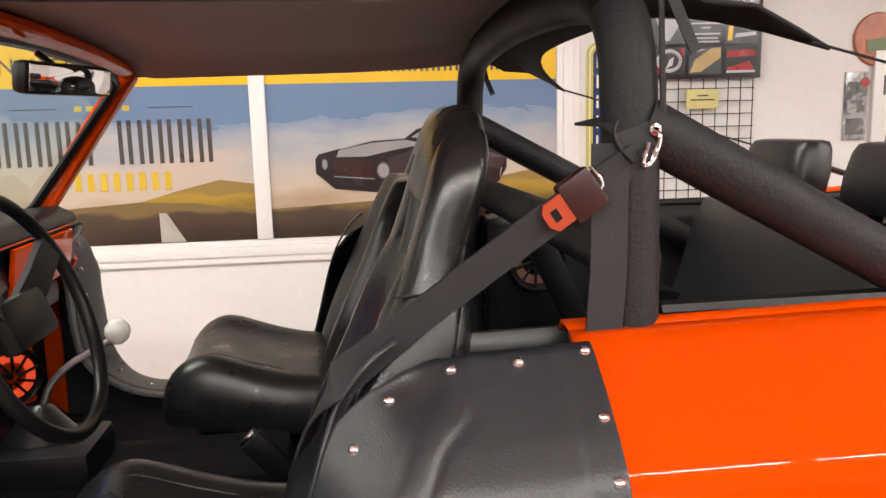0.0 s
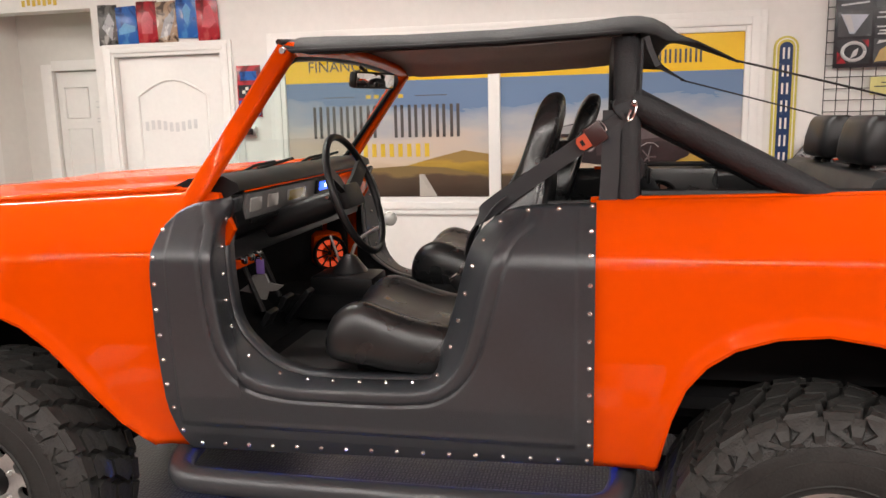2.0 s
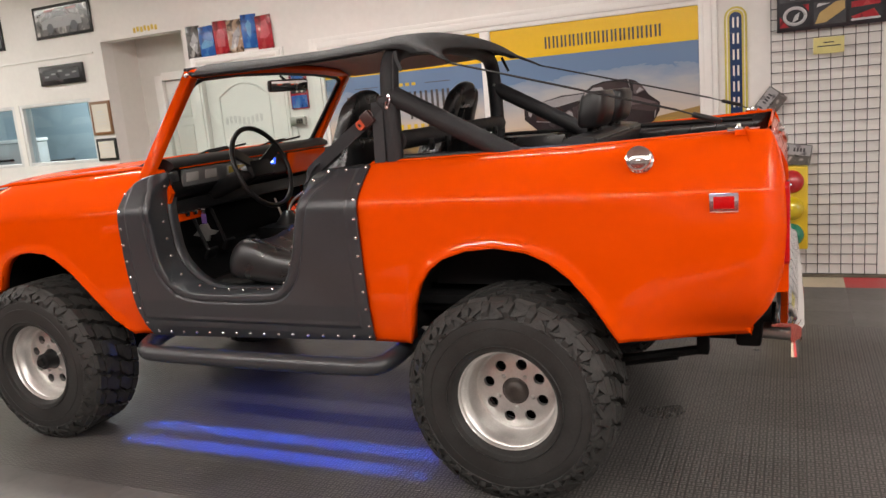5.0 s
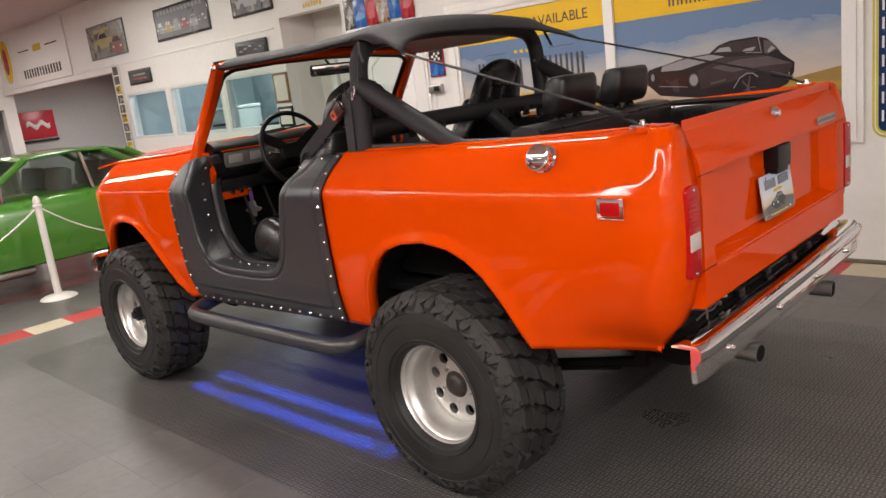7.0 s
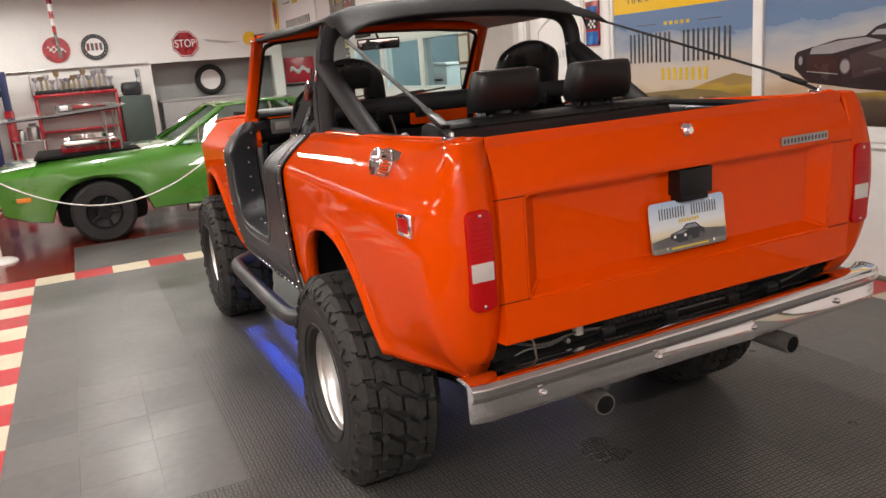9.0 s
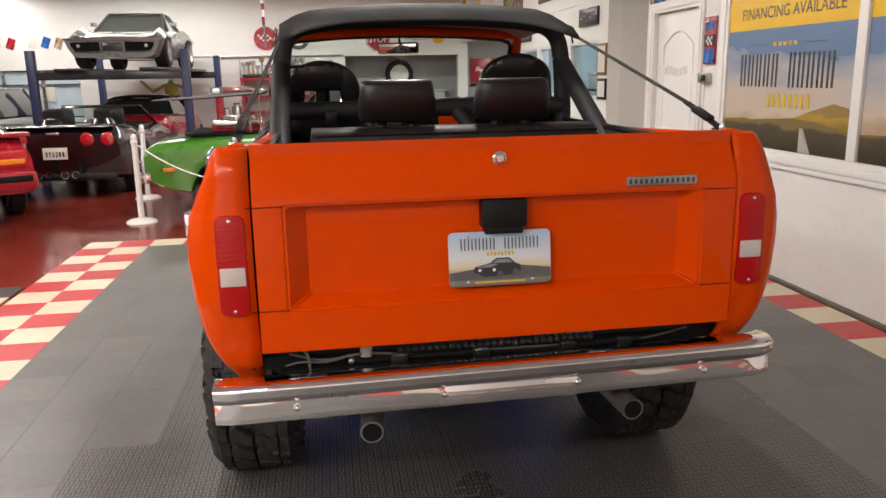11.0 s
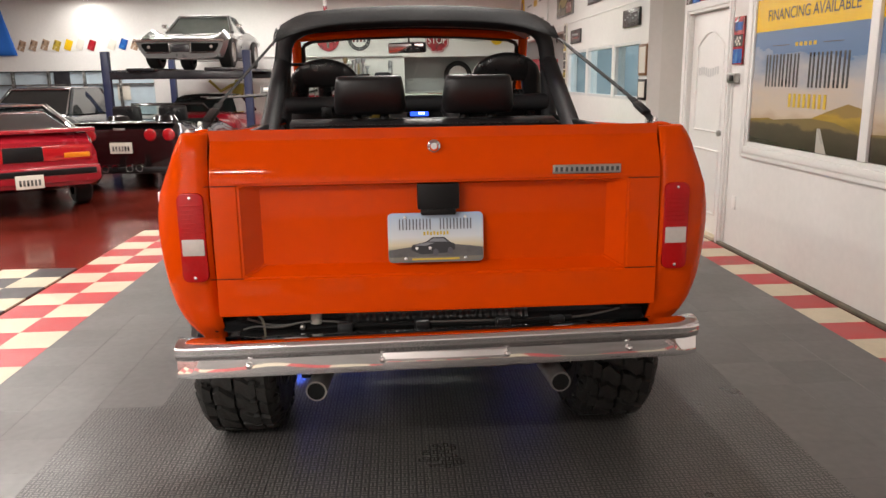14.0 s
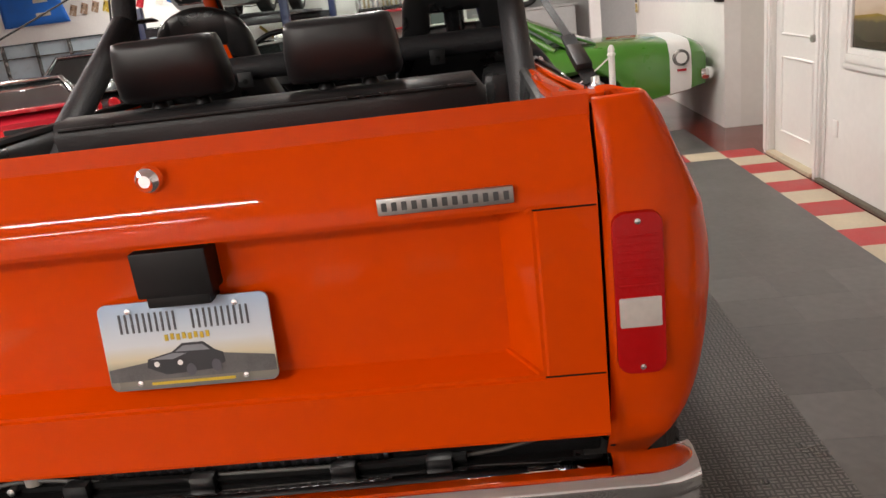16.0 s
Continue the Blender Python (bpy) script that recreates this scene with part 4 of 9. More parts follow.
for y, w in ((-0.822, 0.020), (-0.655, 0.026)):
    for x, ln, watts in ((0.72, 0.60, 1.3), (0.0, 0.84, 2.0), (-0.72, 0.60, 1.0)):
        lamp = bpy.data.lights.new("sill_light", "AREA")
        lamp.shape, lamp.size, lamp.size_y, lamp.energy, lamp.color, lamp.spread = "RECTANGLE", ln, w, watts, (0.03, 0.12, 1.0), radians(17)
        ob = new("sill_light", lamp)
        ob.matrix_world = pose(-0.495, 1.728, 0.01, 0, 0, 0.6) @ pose(x, y, 0.50)
lamp = bpy.data.lights.new("frame_light", "AREA")
lamp.shape, lamp.size, lamp.size_y, lamp.energy, lamp.color, lamp.spread = "RECTANGLE", 1.7, 0.02, 2.4, (0.02, 0.09, 1.0), radians(110)
ob = new("frame_light", lamp)
ob.matrix_world = pose(-0.495, 1.728, 0.01, 0, 0, 0.6) @ pose(-0.10, -0.34, 0.50)

# tailgate
TX = 2.252
GL, GR = -0.690, 0.710     # the gate's edges
gate = part("tailgate", bmesh.new(), ORANGE, TRUCK, "orange tailgate with a stepped recess")
bm = bmesh.new()
o = [(GL, 0.785), (GR, 0.785), (GR, 1.368), (GL, 1.368)]
r1 = [(-0.606, 0.912), (0.606, 0.912), (0.606, 1.203), (-0.606, 1.203)]
r2 = [(-0.520, 0.955), (0.525, 0.955), (0.525, 1.185), (-0.520, 1.185)]
def rq(pts, x):
    return [bm.verts.new((x, y, z)) for y, z in pts]
back = rq(o, TX - 0.05)
edge = rq([(y + (0.0025 if y < 0 else -0.0025), z + (0.004 if z < 1 else -0.010)) for y, z in o], TX - 0.002)
low = [(GL + 0.0025, 0.797), (GR - 0.0025, 0.797), (GR - 0.0025, 1.212), (GL + 0.0025, 1.212)]
face = rq(low, TX + 0.002)
in1 = rq(r1, TX + 0.002)
in2 = rq(r2, TX - 0.075)
for v in edge:
    v.co.x = TX - 0.002 if v.co.z < 1 else TX - 0.062
top = [rq([(y, z) for y, z in ((GL + 0.0025, zz), (GR - 0.0025, zz))], TX - dx) for zz, dx in ((1.236, 0.002), (1.285, 0.022), (1.325, 0.044))]
seq = [[face[3], face[2]]] + top + [[edge[3], edge[2]]]
for a, b in zip(seq, seq[1:]):
    bm.faces.new((a[0], a[1], b[1], b[0]))
for i, j in ((0, 3), (1, 2)):
    bm.faces.new([edge[i], face[i], face[j]] + [t[0 if i == 0 else 1] for t in top] + [edge[j]])
for a, b in ((back, edge), (edge, face), (face, in1), (in1, in2)):
    for i in range(4):
        if a is edge and i > 0:
            continue
        bm.faces.new((a[i], a[(i + 1) % 4], b[(i + 1) % 4], b[i]))
bm.faces.new(in2), bm.faces.new(back[::-1])
bmesh.ops.bevel(bm, geom=[e for e in bm.edges if all(v in in1 + in2 for v in e.verts)], offset=0.006, segments=2, affect="EDGES")
bmesh.ops.recalc_face_normals(bm, faces=bm.faces)
bm.to_mesh(gate.data)
bm.free()
for p in gate.data.polygons:
    p.use_smooth = True
gate.data.set_sharp_from_angle(angle=radians(17))
for y0, y1 in ((-0.495, -0.14), (0.17, 0.50)):
    oo = rrect(y0, y1, 1.012, 1.128, 0.02)
    part("pressed_line", tb([(TX - 0.0745, y, z) for y, z in oo + oo[:1]], 0.0075, 8), ORANGE, gate)
part("pressed_line", tb([(TX - 0.0745, -0.515, 0.985), (TX - 0.0745, 0.52, 0.985)], 0.0075, 8), ORANGE, gate)
for z in (0.912, 1.203):
    for s in (-1, 1):
        part("seam", bx((TX + 0.0025, 0.655 * s, z), (0.002, 0.10, 0.0025)), DARK, gate)
part("gate_lock", lt([(0.0, TX + 0.026), (0.010, TX + 0.026), (0.013, TX + 0.02), (0.020, TX + 0.016), (0.023, TX + 0.004)], 20, "x", (-0.034, -0.003, 1.312)), CHROME, gate, "round chrome lock")
P_BADGE = mat("dark_badge_paint", (0.06, 0.06, 0.06), 0.45)
badge = part("badge", bx((TX + 0.004, 0.472, 1.234), (0.010, 0.215, 0.028), 0.003), STEEL, gate, "grey metal name badge")
for k in range(13):
    part("bar", bx((TX + 0.0092, 0.376 + 0.016 * k, 1.234), (0.0012, 0.0085, 0.014)), P_BADGE, badge)
part("camera_box", bx((TX - 0.025, 0.008, 1.157), (0.055, 0.13, 0.080), 0.004), PLASTIC, gate, "black plastic housing")
part("camera_hood", bx((TX - 0.03, 0.008, 1.108), (0.05, 0.11, 0.022), 0.004), PLASTIC, gate)
PRINT = ramp_mat("printed_plate_picture", [(0.0, (0.16, 0.15, 0.14)), (0.22, (0.30, 0.27, 0.20)), (0.34, (0.66, 0.58, 0.40)), (0.5, (0.66, 0.68, 0.70)), (1.0, (0.42, 0.54, 0.70))], 0.945, 1.105, 0.25, 0.10, 9)
PX = TX
plate = part("dealer_plate", slab(rrect(-0.150, 0.152, 0.945, 1.102, 0.014), PX - 0.004, PX + 0.001, "x"), PRINT, gate, "dealer plate printed with a car and a road")
S_INK = mat("pale_grey_print_ink", (0.22, 0.23, 0.25), 0.4)
INK = mat("dark_print_ink", (0.03, 0.03, 0.035), 0.4)
GOLD_INK = mat("gold_print_ink", (0.62, 0.42, 0.03), 0.4)
GREY_INK = mat("grey_print_ink", (0.085, 0.085, 0.10), 0.4)
for k in range(11):
    if k != 5:
        for d in (-0.0052, 0.0052):
            part("bar", bx((PX + 0.0018, -0.1075 + 0.0215 * k + d, 1.066), (0.0012, 0.0036, 0.034)), GREY_INK, plate)
for k in range(8):
    part("bar", bx((PX + 0.0018, -0.035 + 0.0105 * k, 1.036 + 0.0015 * (k % 2)), (0.0012, 0.006, 0.011)), GOLD_INK, plate)
part("bar", bx((PX + 0.0018, 0.0, 0.955), (0.0012, 0.15, 0.005)), GOLD_INK, plate)
part("printed_road", slab([(-0.148, 0.962), (-0.148, 0.985), (-0.02, 1.002), (0.05, 1.002), (0.150, 0.990), (0.150, 0.962)], PX + 0.0006, PX + 0.0014, "x"), mat("grey_printed_road", (0.11, 0.105, 0.105), 0.35, var=0.25, scale=30), plate)
car_o = [(-0.078, 0.985), (-0.075, 1.000), (-0.03, 1.010), (-0.010, 1.024), (0.028, 1.024), (0.046, 1.008), (0.060, 1.002), (0.062, 0.985), (0.040, 0.974), (-0.045, 0.970)]
pcar = part("printed_car", slab(car_o, PX + 0.0014, PX + 0.0024, "x"), INK, plate)
part("printed_glass", slab([(-0.024, 1.010), (-0.008, 1.020), (0.026, 1.020), (0.038, 1.009)], PX + 0.0024, PX + 0.0028, "x"), S_INK, pcar)
part("printed_hood", slab([(-0.070, 0.999), (-0.028, 1.008), (-0.004, 1.006), (-0.030, 0.997)], PX + 0.0024, PX + 0.0028, "x"), S_INK, pcar)
for y in (-0.060, -0.018):
    part("printed_lamp", slab([(y + 0.005 * math.cos(t), 0.990 + 0.005 * math.sin(t)) for t in (k * math.pi / 5 for k in range(10))], PX + 0.0024, PX + 0.0030, "x"), TRIM, pcar)
for y, z in ((0.000, 0.976), (0.046, 0.980)):
    part("printed_wheel", slab([(y + 0.009 * math.cos(t), z + 0.011 * math.sin(t)) for t in (k * math.pi / 6 for k in range(12))], PX + 0.0024, PX + 0.0030, "x"), GREY_INK, pcar)
for y, z in ((-0.095, 1.088), (0.095, 1.088), (-0.095, 0.958), (0.095, 0.958)):
    part("plate_screw", lt([(0.0, PX + 0.005), (0.005, PX + 0.0045), (0.006, PX + 0.001)], 10, "x", (0, y, z)), CHROME, plate)

plate.matrix_basis = Matrix.Translation((TX - 0.022, 0.001, 1.02)) @ pose(0, 0, 0, 0, -7, 0) @ Matrix.Translation((-TX, -0.003, -1.02))
gate.location.z = 0.010
# tail lamps, side markers, fuel cap, hooks
for s in (-1, 1):
    ly = 0.766 if s > 0 else -0.750
    tl = part("tail_lamp", slab(rrect(ly - 0.040, ly + 0.040, 0.915, 1.194, 0.022), TX - 0.03, TX + 0.005, "x", 0.004), RED_LENS, TRUCK, "tall red tail lamp with a clear band")
    part("reversing_lens", bx((TX + 0.0045, ly, 1.026), (0.006, 0.068, 0.052), 0.003), CLEAR_LENS, tl)
    for k in range(7):
        part("lens_rib", bx((TX + 0.0055, ly, 1.072 + 0.014 * k), (0.003, 0.066, 0.005), 0.0015), RED_LENS, tl)
    for z in (0.929, 1.180):
        part("lens_screw", lt([(0.0, TX + 0.009), (0.005, TX + 0.008), (0.006, TX + 0.003)], 10, "x", (0, ly, z)), CHROME, tl)
    mk = part("marker_bezel", bx((2.060, (HALF - 0.001) * s, 1.147), (0.092, 0.016, 0.066), 0.005), CHROME, TRUCK, "chrome marker bezel")
    part("marker_lens", bx((2.060, (HALF + 0.004) * s, 1.147), (0.066, 0.012, 0.042), 0.004), RED_LENS, mk)
    part("strap_anchor", bx((2.09, 0.735 * s, 1.372), (0.05, 0.03, 0.012), 0.003), CHROME, TRUCK)
    part("anchor_knob", lt([(0.0, 1.392), (0.008, 1.391), (0.009, 1.375), (0.012, 1.37)], 12, "z", (2.10, 0.735 * s, 0)), CHROME, TRUCK)
    part("gate_gap", bx((TX - 0.085, GL - 0.002 if s < 0 else GR + 0.002, 1.07), (0.04, 0.004, 0.58)), DARK, TRUCK)
CAP_CHROME = mat("worn_cap_chrome", (0.72, 0.72, 0.72), 0.10, 1.0, var=0.08, scale=40)
cap = part("fuel_cap", lt([(0.0, -0.060), (0.014, -0.0595), (0.028, -0.056), (0.039, -0.050), (0.043, -0.048), (0.049, -0.047), (0.051, -0.043), (0.050, -0.039), (0.047, -0.036), (0.047, -0.006), (0.054, -0.002), (0.056, 0.006), (0.050, 0.050)], 40, "y", (0, 0, 0)), CAP_CHROME, TRUCK, "chrome screw-on fuel cap")
cap.matrix_basis = pose(1.785, -0.812, 1.290, -17) @ Matrix.Scale(0.86, 4)
for k in range(18):
    a = 2 * math.pi * k / 18
    part("cap_ridge", bx((0.0472 * math.cos(a), -0.021, 0.0472 * math.sin(a)), (0.005, 0.028, 0.005), 0.0015, None, 1), STEEL, cap)

# rear bumper
def bumper_ring(x0):
    return [(x0, 0.585), (x0 + 0.0170, 0.585), (x0 + 0.0178, 0.588), (x0 + 0.0166, 0.604), (x0 + 0.0148, 0.624), (x0 + 0.0130, 0.642), (x0 + 0.020, 0.648), (x0 + 0.030, 0.656), (x0 + 0.033, 0.668), (x0 + 0.031, 0.676), (x0 + 0.034, 0.683), (x0 + 0.030, 0.693), (x0 + 0.012, 0.702), (x0 - 0.03, 0.704), (x0 - 0.06, 0.696), (x0 - 0.06, 0.690), (x0, 0.690)]
rings = []
for y in dense(-0.826, 0.852, 0.04):
    k = max(0.0, (abs(y) - 0.78) / 0.072)
    wave = 0.0004 * math.sin(9 * y) + 0.0002 * math.sin(23 * y + 1)
    rings.append([(x - 0.022 * k * k + wave * (z - 0.60) / 0.05, y, z + 0.033 + 0.012 * y) for x, z in bumper_ring(2.276 - 0.008 * (y / 0.85) ** 2)])
bm = bmesh.new()
ring_faces(bm, rings)
rb = part("rear_bumper", bm, CHROME, TRUCK, "chrome rear bumper", 50)
for y in (-0.60, -0.18, 0.22, 0.62):
    part("bumper_bolt", lt([(0.0, 2.301), (0.007, 2.2995), (0.010, 2.296), (0.011, 2.271)], 14, "x", (0, y, 0.655 + 0.012 * y)), CHROME, rb)
part("hitch_plate", bx((2.291, 0.02, 0.647), (0.008, 0.40, 0.056), 0.003, pose(0, 0, 0, 0, -5.35, 0)), CHROME, rb)
for y in (-0.45, 0.45):
    part("bumper_bracket", bx((2.20, y, 0.655), (0.16, 0.05, 0.07), 0.008), DARK, TRUCK)

# wheels
TYRE_R, TYRE_W = 0.416, 0.324


def tyre_mesh(R=TYRE_R, W=TYRE_W):
    bm = bmesh.new()
    h = W / 2
    half_prof = [(0.198, h - 0.045), (0.203, h - 0.020), (0.214, h - 0.006), (0.240, h + 0.001), (0.285, h + 0.004), (0.320, h + 0.002), (0.345, h - 0.003), (0.365, h - 0.014), (R - 0.034, h - 0.040), (R - 0.028, h * 0.45)]
    prof = [(r, -y) for r, y in half_prof] + [(R - 0.027, 0.0)] + [(r, y) for r, y in half_prof[::-1]]
    lathe(bm, prof, 64)
    return bm


def lug_mesh(name, stations, top_shrink=0.86):
    """A block of tread: stations are (y, r of its top, depth, angle at its middle, half angle)."""
    bm = bmesh.new()
    rings = []
    for y, r, dep, mid, wid in stations:
        rb_ = r - dep
        rings.append([(rb_ * math.cos(mid - wid), y, rb_ * math.sin(mid - wid)), (r * math.cos(mid - wid * top_shrink), y, r * math.sin(mid - wid * top_shrink)),
                      (r * math.cos(mid + wid * top_shrink), y, r * math.sin(mid + wid * top_shrink)), (rb_ * math.cos(mid + wid), y, rb_ * math.sin(mid + wid))])
    ring_faces(bm, rings)
    bmesh.ops.recalc_face_normals(bm, faces=bm.faces)
    me = bpy.data.meshes.new(name)
    bm.to_mesh(me)
    bm.free()
    me.materials.append(TREAD)
    return me


def biter_mesh(name, r0, st, wid, jag):
    """A zigzag ridge down the sidewall from the shoulder."""
    h, R = TYRE_W / 2, TYRE_R
    rows = [(R - 0.010, h - 0.034, 0.0, 0.36), (R - 0.026, h - 0.016, 0.02, 0.30), (R - 0.040, h - 0.004, -0.14 * jag, wid), (R - 0.052, h + 0.004, 0.10 * jag, wid * 0.9), (r0 + 0.012, h + 0.009, 0.30 * jag, wid * 0.8), (r0 + 0.002, h + 0.008, 0.16 * jag, wid * 0.8), (r0, h + 0.004, 0.12 * jag, wid * 0.6)]
    bm = bmesh.new()
    rings = []
    for r, y, mid, w in rows:
        a, b = (mid - w) * st, (mid + w) * st
        rings.append([((r - 0.004) * math.cos(a), y - 0.022, (r - 0.004) * math.sin(a)), (r * math.cos(a * 0.96), y, r * math.sin(a * 0.96)), (r * math.cos(b * 0.96), y, r * math.sin(b * 0.96)), ((r - 0.004) * math.cos(b), y - 0.022, (r - 0.004) * math.sin(b))])
    ring_faces(bm, rings)
    bmesh.ops.recalc_face_normals(bm, faces=bm.faces)
    me = bpy.data.meshes.new(name)
    bm.to_mesh(me)
    bm.free()
    me.materials.append(TREAD)
    return me


LUGS = 28
STEP = 2 * math.pi / LUGS
H_ = TYRE_W / 2
LUG_KINDS = [
    lug_mesh("shelf_lug", [(H_ + 0.001, TYRE_R - 0.050, 0.02, STEP * 0.45, STEP * 0.16), (H_ - 0.014, TYRE_R - 0.030, 0.02, STEP * 0.48, STEP * 0.22), (H_ - 0.034, TYRE_R - 0.016, 0.02, STEP * 0.5, STEP * 0.24)]),
    lug_mesh("tread_lug", [(H_ - 0.022, TYRE_R - 0.016, 0.03, 0.0, STEP * 0.45), (H_ - 0.040, TYRE_R - 0.004, 0.03, 0.01, STEP * 0.46), (0.125, TYRE_R, 0.03, 0.04, STEP * 0.45), (0.094, TYRE_R, 0.03, 0.07, STEP * 0.36)]),
    lug_mesh("tread_lug", [(H_ - 0.032, TYRE_R - 0.010, 0.03, 0.0, STEP * 0.45), (0.125, TYRE_R - 0.001, 0.03, 0.03, STEP * 0.45), (0.088, TYRE_R, 0.03, 0.06, STEP * 0.38)]),
    lug_mesh("tread_lug", [(0.084, TYRE_R, 0.03, 0.10, STEP * 0.38), (0.060, TYRE_R + 0.001, 0.03, 0.08, STEP * 0.45), (0.030, TYRE_R + 0.001, 0.03, 0.14, STEP * 0.42), (0.006, TYRE_R, 0.03, 0.17, STEP * 0.32)]),
    biter_mesh("side_lug", 0.338, STEP, 0.15, 1.0),
    biter_mesh("side_lug", 0.344, STEP, 0.19, -1.0),
]


def wheel(name, x, y, s, face, front):
    """One wheel under the truck; s: its outer side; face: how deep the disc sits behind the lip."""
    w = part(name, tyre_mesh(), RUBBER, TRUCK, "black mud-terrain tyre with deep lugs", 30)
    w.matrix_basis = pose(x, y, 0.408, 0, 17 * (1 + x), 0 if s < 0 else 180)
    h = TYRE_W / 2
    for e in (-1, 1):
        for r in (0.232, 0.300):
            part("sidewall_ring", lt([(r - 0.003, e * (h - 0.001)), (r, e * (h + 0.0052)), (r + 0.003, e * (h + 0.001))], 64), RUBBER, w)
        part("pebbled_band", lt([(0.336, e * (h - 0.001)), (0.338, e * (h + 0.002)), (0.347, e * (h - 0.001)), (0.366, e * (h - 0.011)), (0.384, e * (h - 0.034))], 64), RUBBER_ROUGH, w)
    for k in range(LUGS):
        for t in (-1, 1):
            spin = STEP * (k + (0.5 if t > 0 else 0.0) + 0.07 * math.sin(5.3 * k))
            for me in (LUG_KINDS[1 + k % 2], LUG_KINDS[3], LUG_KINDS[4 + k % 2], LUG_KINDS[0]):
                ob = new(me.name.split(".")[0], me)
                ob.parent = w
                ob.matrix_basis = Matrix.Rotation(-spin, 4, "Y") @ (Matrix() if t > 0 else Matrix.Rotation(math.pi, 4, "X"))
    L = -0.122          # lip plane, along the wheel's own axis, outwards negative
    prof = [(0.200, 0.12), (0.196, -0.08), (0.203, L + 0.012), (0.212, L + 0.004), (0.213, L - 0.006), (0.206, L - 0.012), (0.197, L - 0.004), (0.194, L + 0.010), (0.186, L + 0.016), (0.183, L + 0.026), (0.178, L + 0.032), (0.174, L + 0.048),
            (0.171, L + face * 0.85), (0.166, L + face * 0.97), (0.158, L + face)]
    part("rim", lt(prof, 56), ALU, w, "bright aluminium rim")
    bm = bmesh.new()
    f0 = L + face
    # disc with eight round holes, one sheet
    n, rh, rc, seg = 8, 0.0225, 0.113, 16
    for k in range(n):
        a0 = 2 * math.pi * (k + 0.5) / n
        half_a = math.pi / n
        hole, cell = [], []
        for j in range(seg):
            b = 2 * math.pi * j / seg
            u, v = math.cos(b), math.sin(b)
            m_ = max(abs(u), abs(v))
            rr = rc + (0.046 if u > 0 else 0.058) * u / m_
            t = a0 + half_a * v / m_
            cell.append(Vector((rr * math.cos(t), f0 - 0.010 * (1 - max(0.0, (rr - 0.145) / 0.014)), rr * math.sin(t))))
            hole.append(Vector(((rc + rh * u) * math.cos(a0) - rh * v * math.sin(a0), f0 - 0.010, (rc + rh * u) * math.sin(a0) + rh * v * math.cos(a0))))
        deep = [Vector((p.x, p.y + 0.02, p.z)) for p in hole]
        ring_faces(bm, [cell, hole, deep], True, False, False)
    bmesh.ops.remove_doubles(bm, verts=bm.verts, dist=0.0006)
    part("wheel_disc", bm, ALU, w, "aluminium wheel disc with eight round holes", 30)
    part("brake_drum", lt([(0.0, f0 + 0.06), (0.15, f0 + 0.06), (0.15, 0.13)], 32), DARK, w)
    hub = [(0.0, f0 - 0.034), (0.020, f0 - 0.036), (0.036, f0 - 0.032), (0.046, f0 - 0.022), (0.050, f0 - 0.012), (0.056, f0 - 0.009)] if not front else \
          [(0.0, f0 - 0.085), (0.022, f0 - 0.085), (0.026, f0 - 0.07), (0.040, f0 - 0.066), (0.043, f0 - 0.03), (0.056, f0 - 0.009)]
    part("hub", lt(hub, 28), HUBCAP if not front else PLASTIC, w, "dark greasy hub")
    for k in range(5):
        a = 2 * math.pi * (k + 0.3) / 5
        part("wheel_nut", lt([(0.0, f0 - 0.026), (0.005, f0 - 0.025), (0.0085, f0 - 0.020), (0.0095, f0 - 0.008)], 6, "y", (0.073 * math.cos(a), 0, 0.073 * math.sin(a))), ALU, w)


for x, fc, fr in ((-1.27, 0.075, True), (1.27, 0.115, False)):
    for s in (-1, 1):
        wheel("wheel", x, 0.795 * s, s, fc, fr)


# ---- windscreen, canvas top, roll bar ----
WB, WT = Vector((-0.555, 0.722, 1.345)), Vector((-0.222, 0.690, 1.764))      # foot and head of the frame, right side
ws = part("windscreen_frame", bmesh.new(), ORANGE, TRUCK, "orange windscreen frame")
def quad_bar(bm, a, b, wx, wy, m=None):
    a, b = Vector(a), Vector(b)
    d = (b - a).normalized()
    u = Vector((0, 1, 0))
    u = (u - d * u.dot(d)).normalized()
    n = u.cross(d)
    rings = []
    for p in (a, b):
        rings.append([p + u * (su * wy) + n * (sn * wx) for su, sn in ((0.5 * math.copysign(abs(math.cos(k * math.pi / 12)) ** 0.55, math.cos(k * math.pi / 12)), 0.5 * math.copysign(abs(math.sin(k * math.pi / 12)) ** 0.55, math.sin(k * math.pi / 12))) for k in range(24))])
    ring_faces(bm, rings)
bm = bmesh.new()
for s in (-1, 1):
    quad_bar(bm, (WB.x, WB.y * s, WB.z - 0.03), (WT.x, WT.y * s, WT.z + 0.004), 0.056, 0.056)
arch = lambda y: 0.030 * (1 - (y / 0.69) ** 2)
section = [(0.020 * math.copysign(abs(math.cos(a)) ** 0.6, math.cos(a)), 0.018 * math.copysign(abs(math.sin(a)) ** 0.6, math.sin(a))) for a in (2 * math.pi * k / 16 for k in range(16))]
ring_faces(bm, [[(WT.x + 0.002 + 0.81 * e - 0.59 * f, y, WT.z + 0.004 + arch(y) + 0.59 * e + 0.81 * f) for e, f in section] for y in dense(-0.69, 0.69, 0.115)])
box(bm, (WB.x + 0.008, 0, WB.z + 0.002), (0.06, 1.40, 0.035), 0.015, pose(0, 0, 0, 0, -36, 0))
bm.to_mesh(ws.data)
for p in ws.data.polygons:
    p.use_smooth = len(p.vertices) == 4 and p.center.z < WT.z - 0.02
bm.free()
d = (WT - WB)
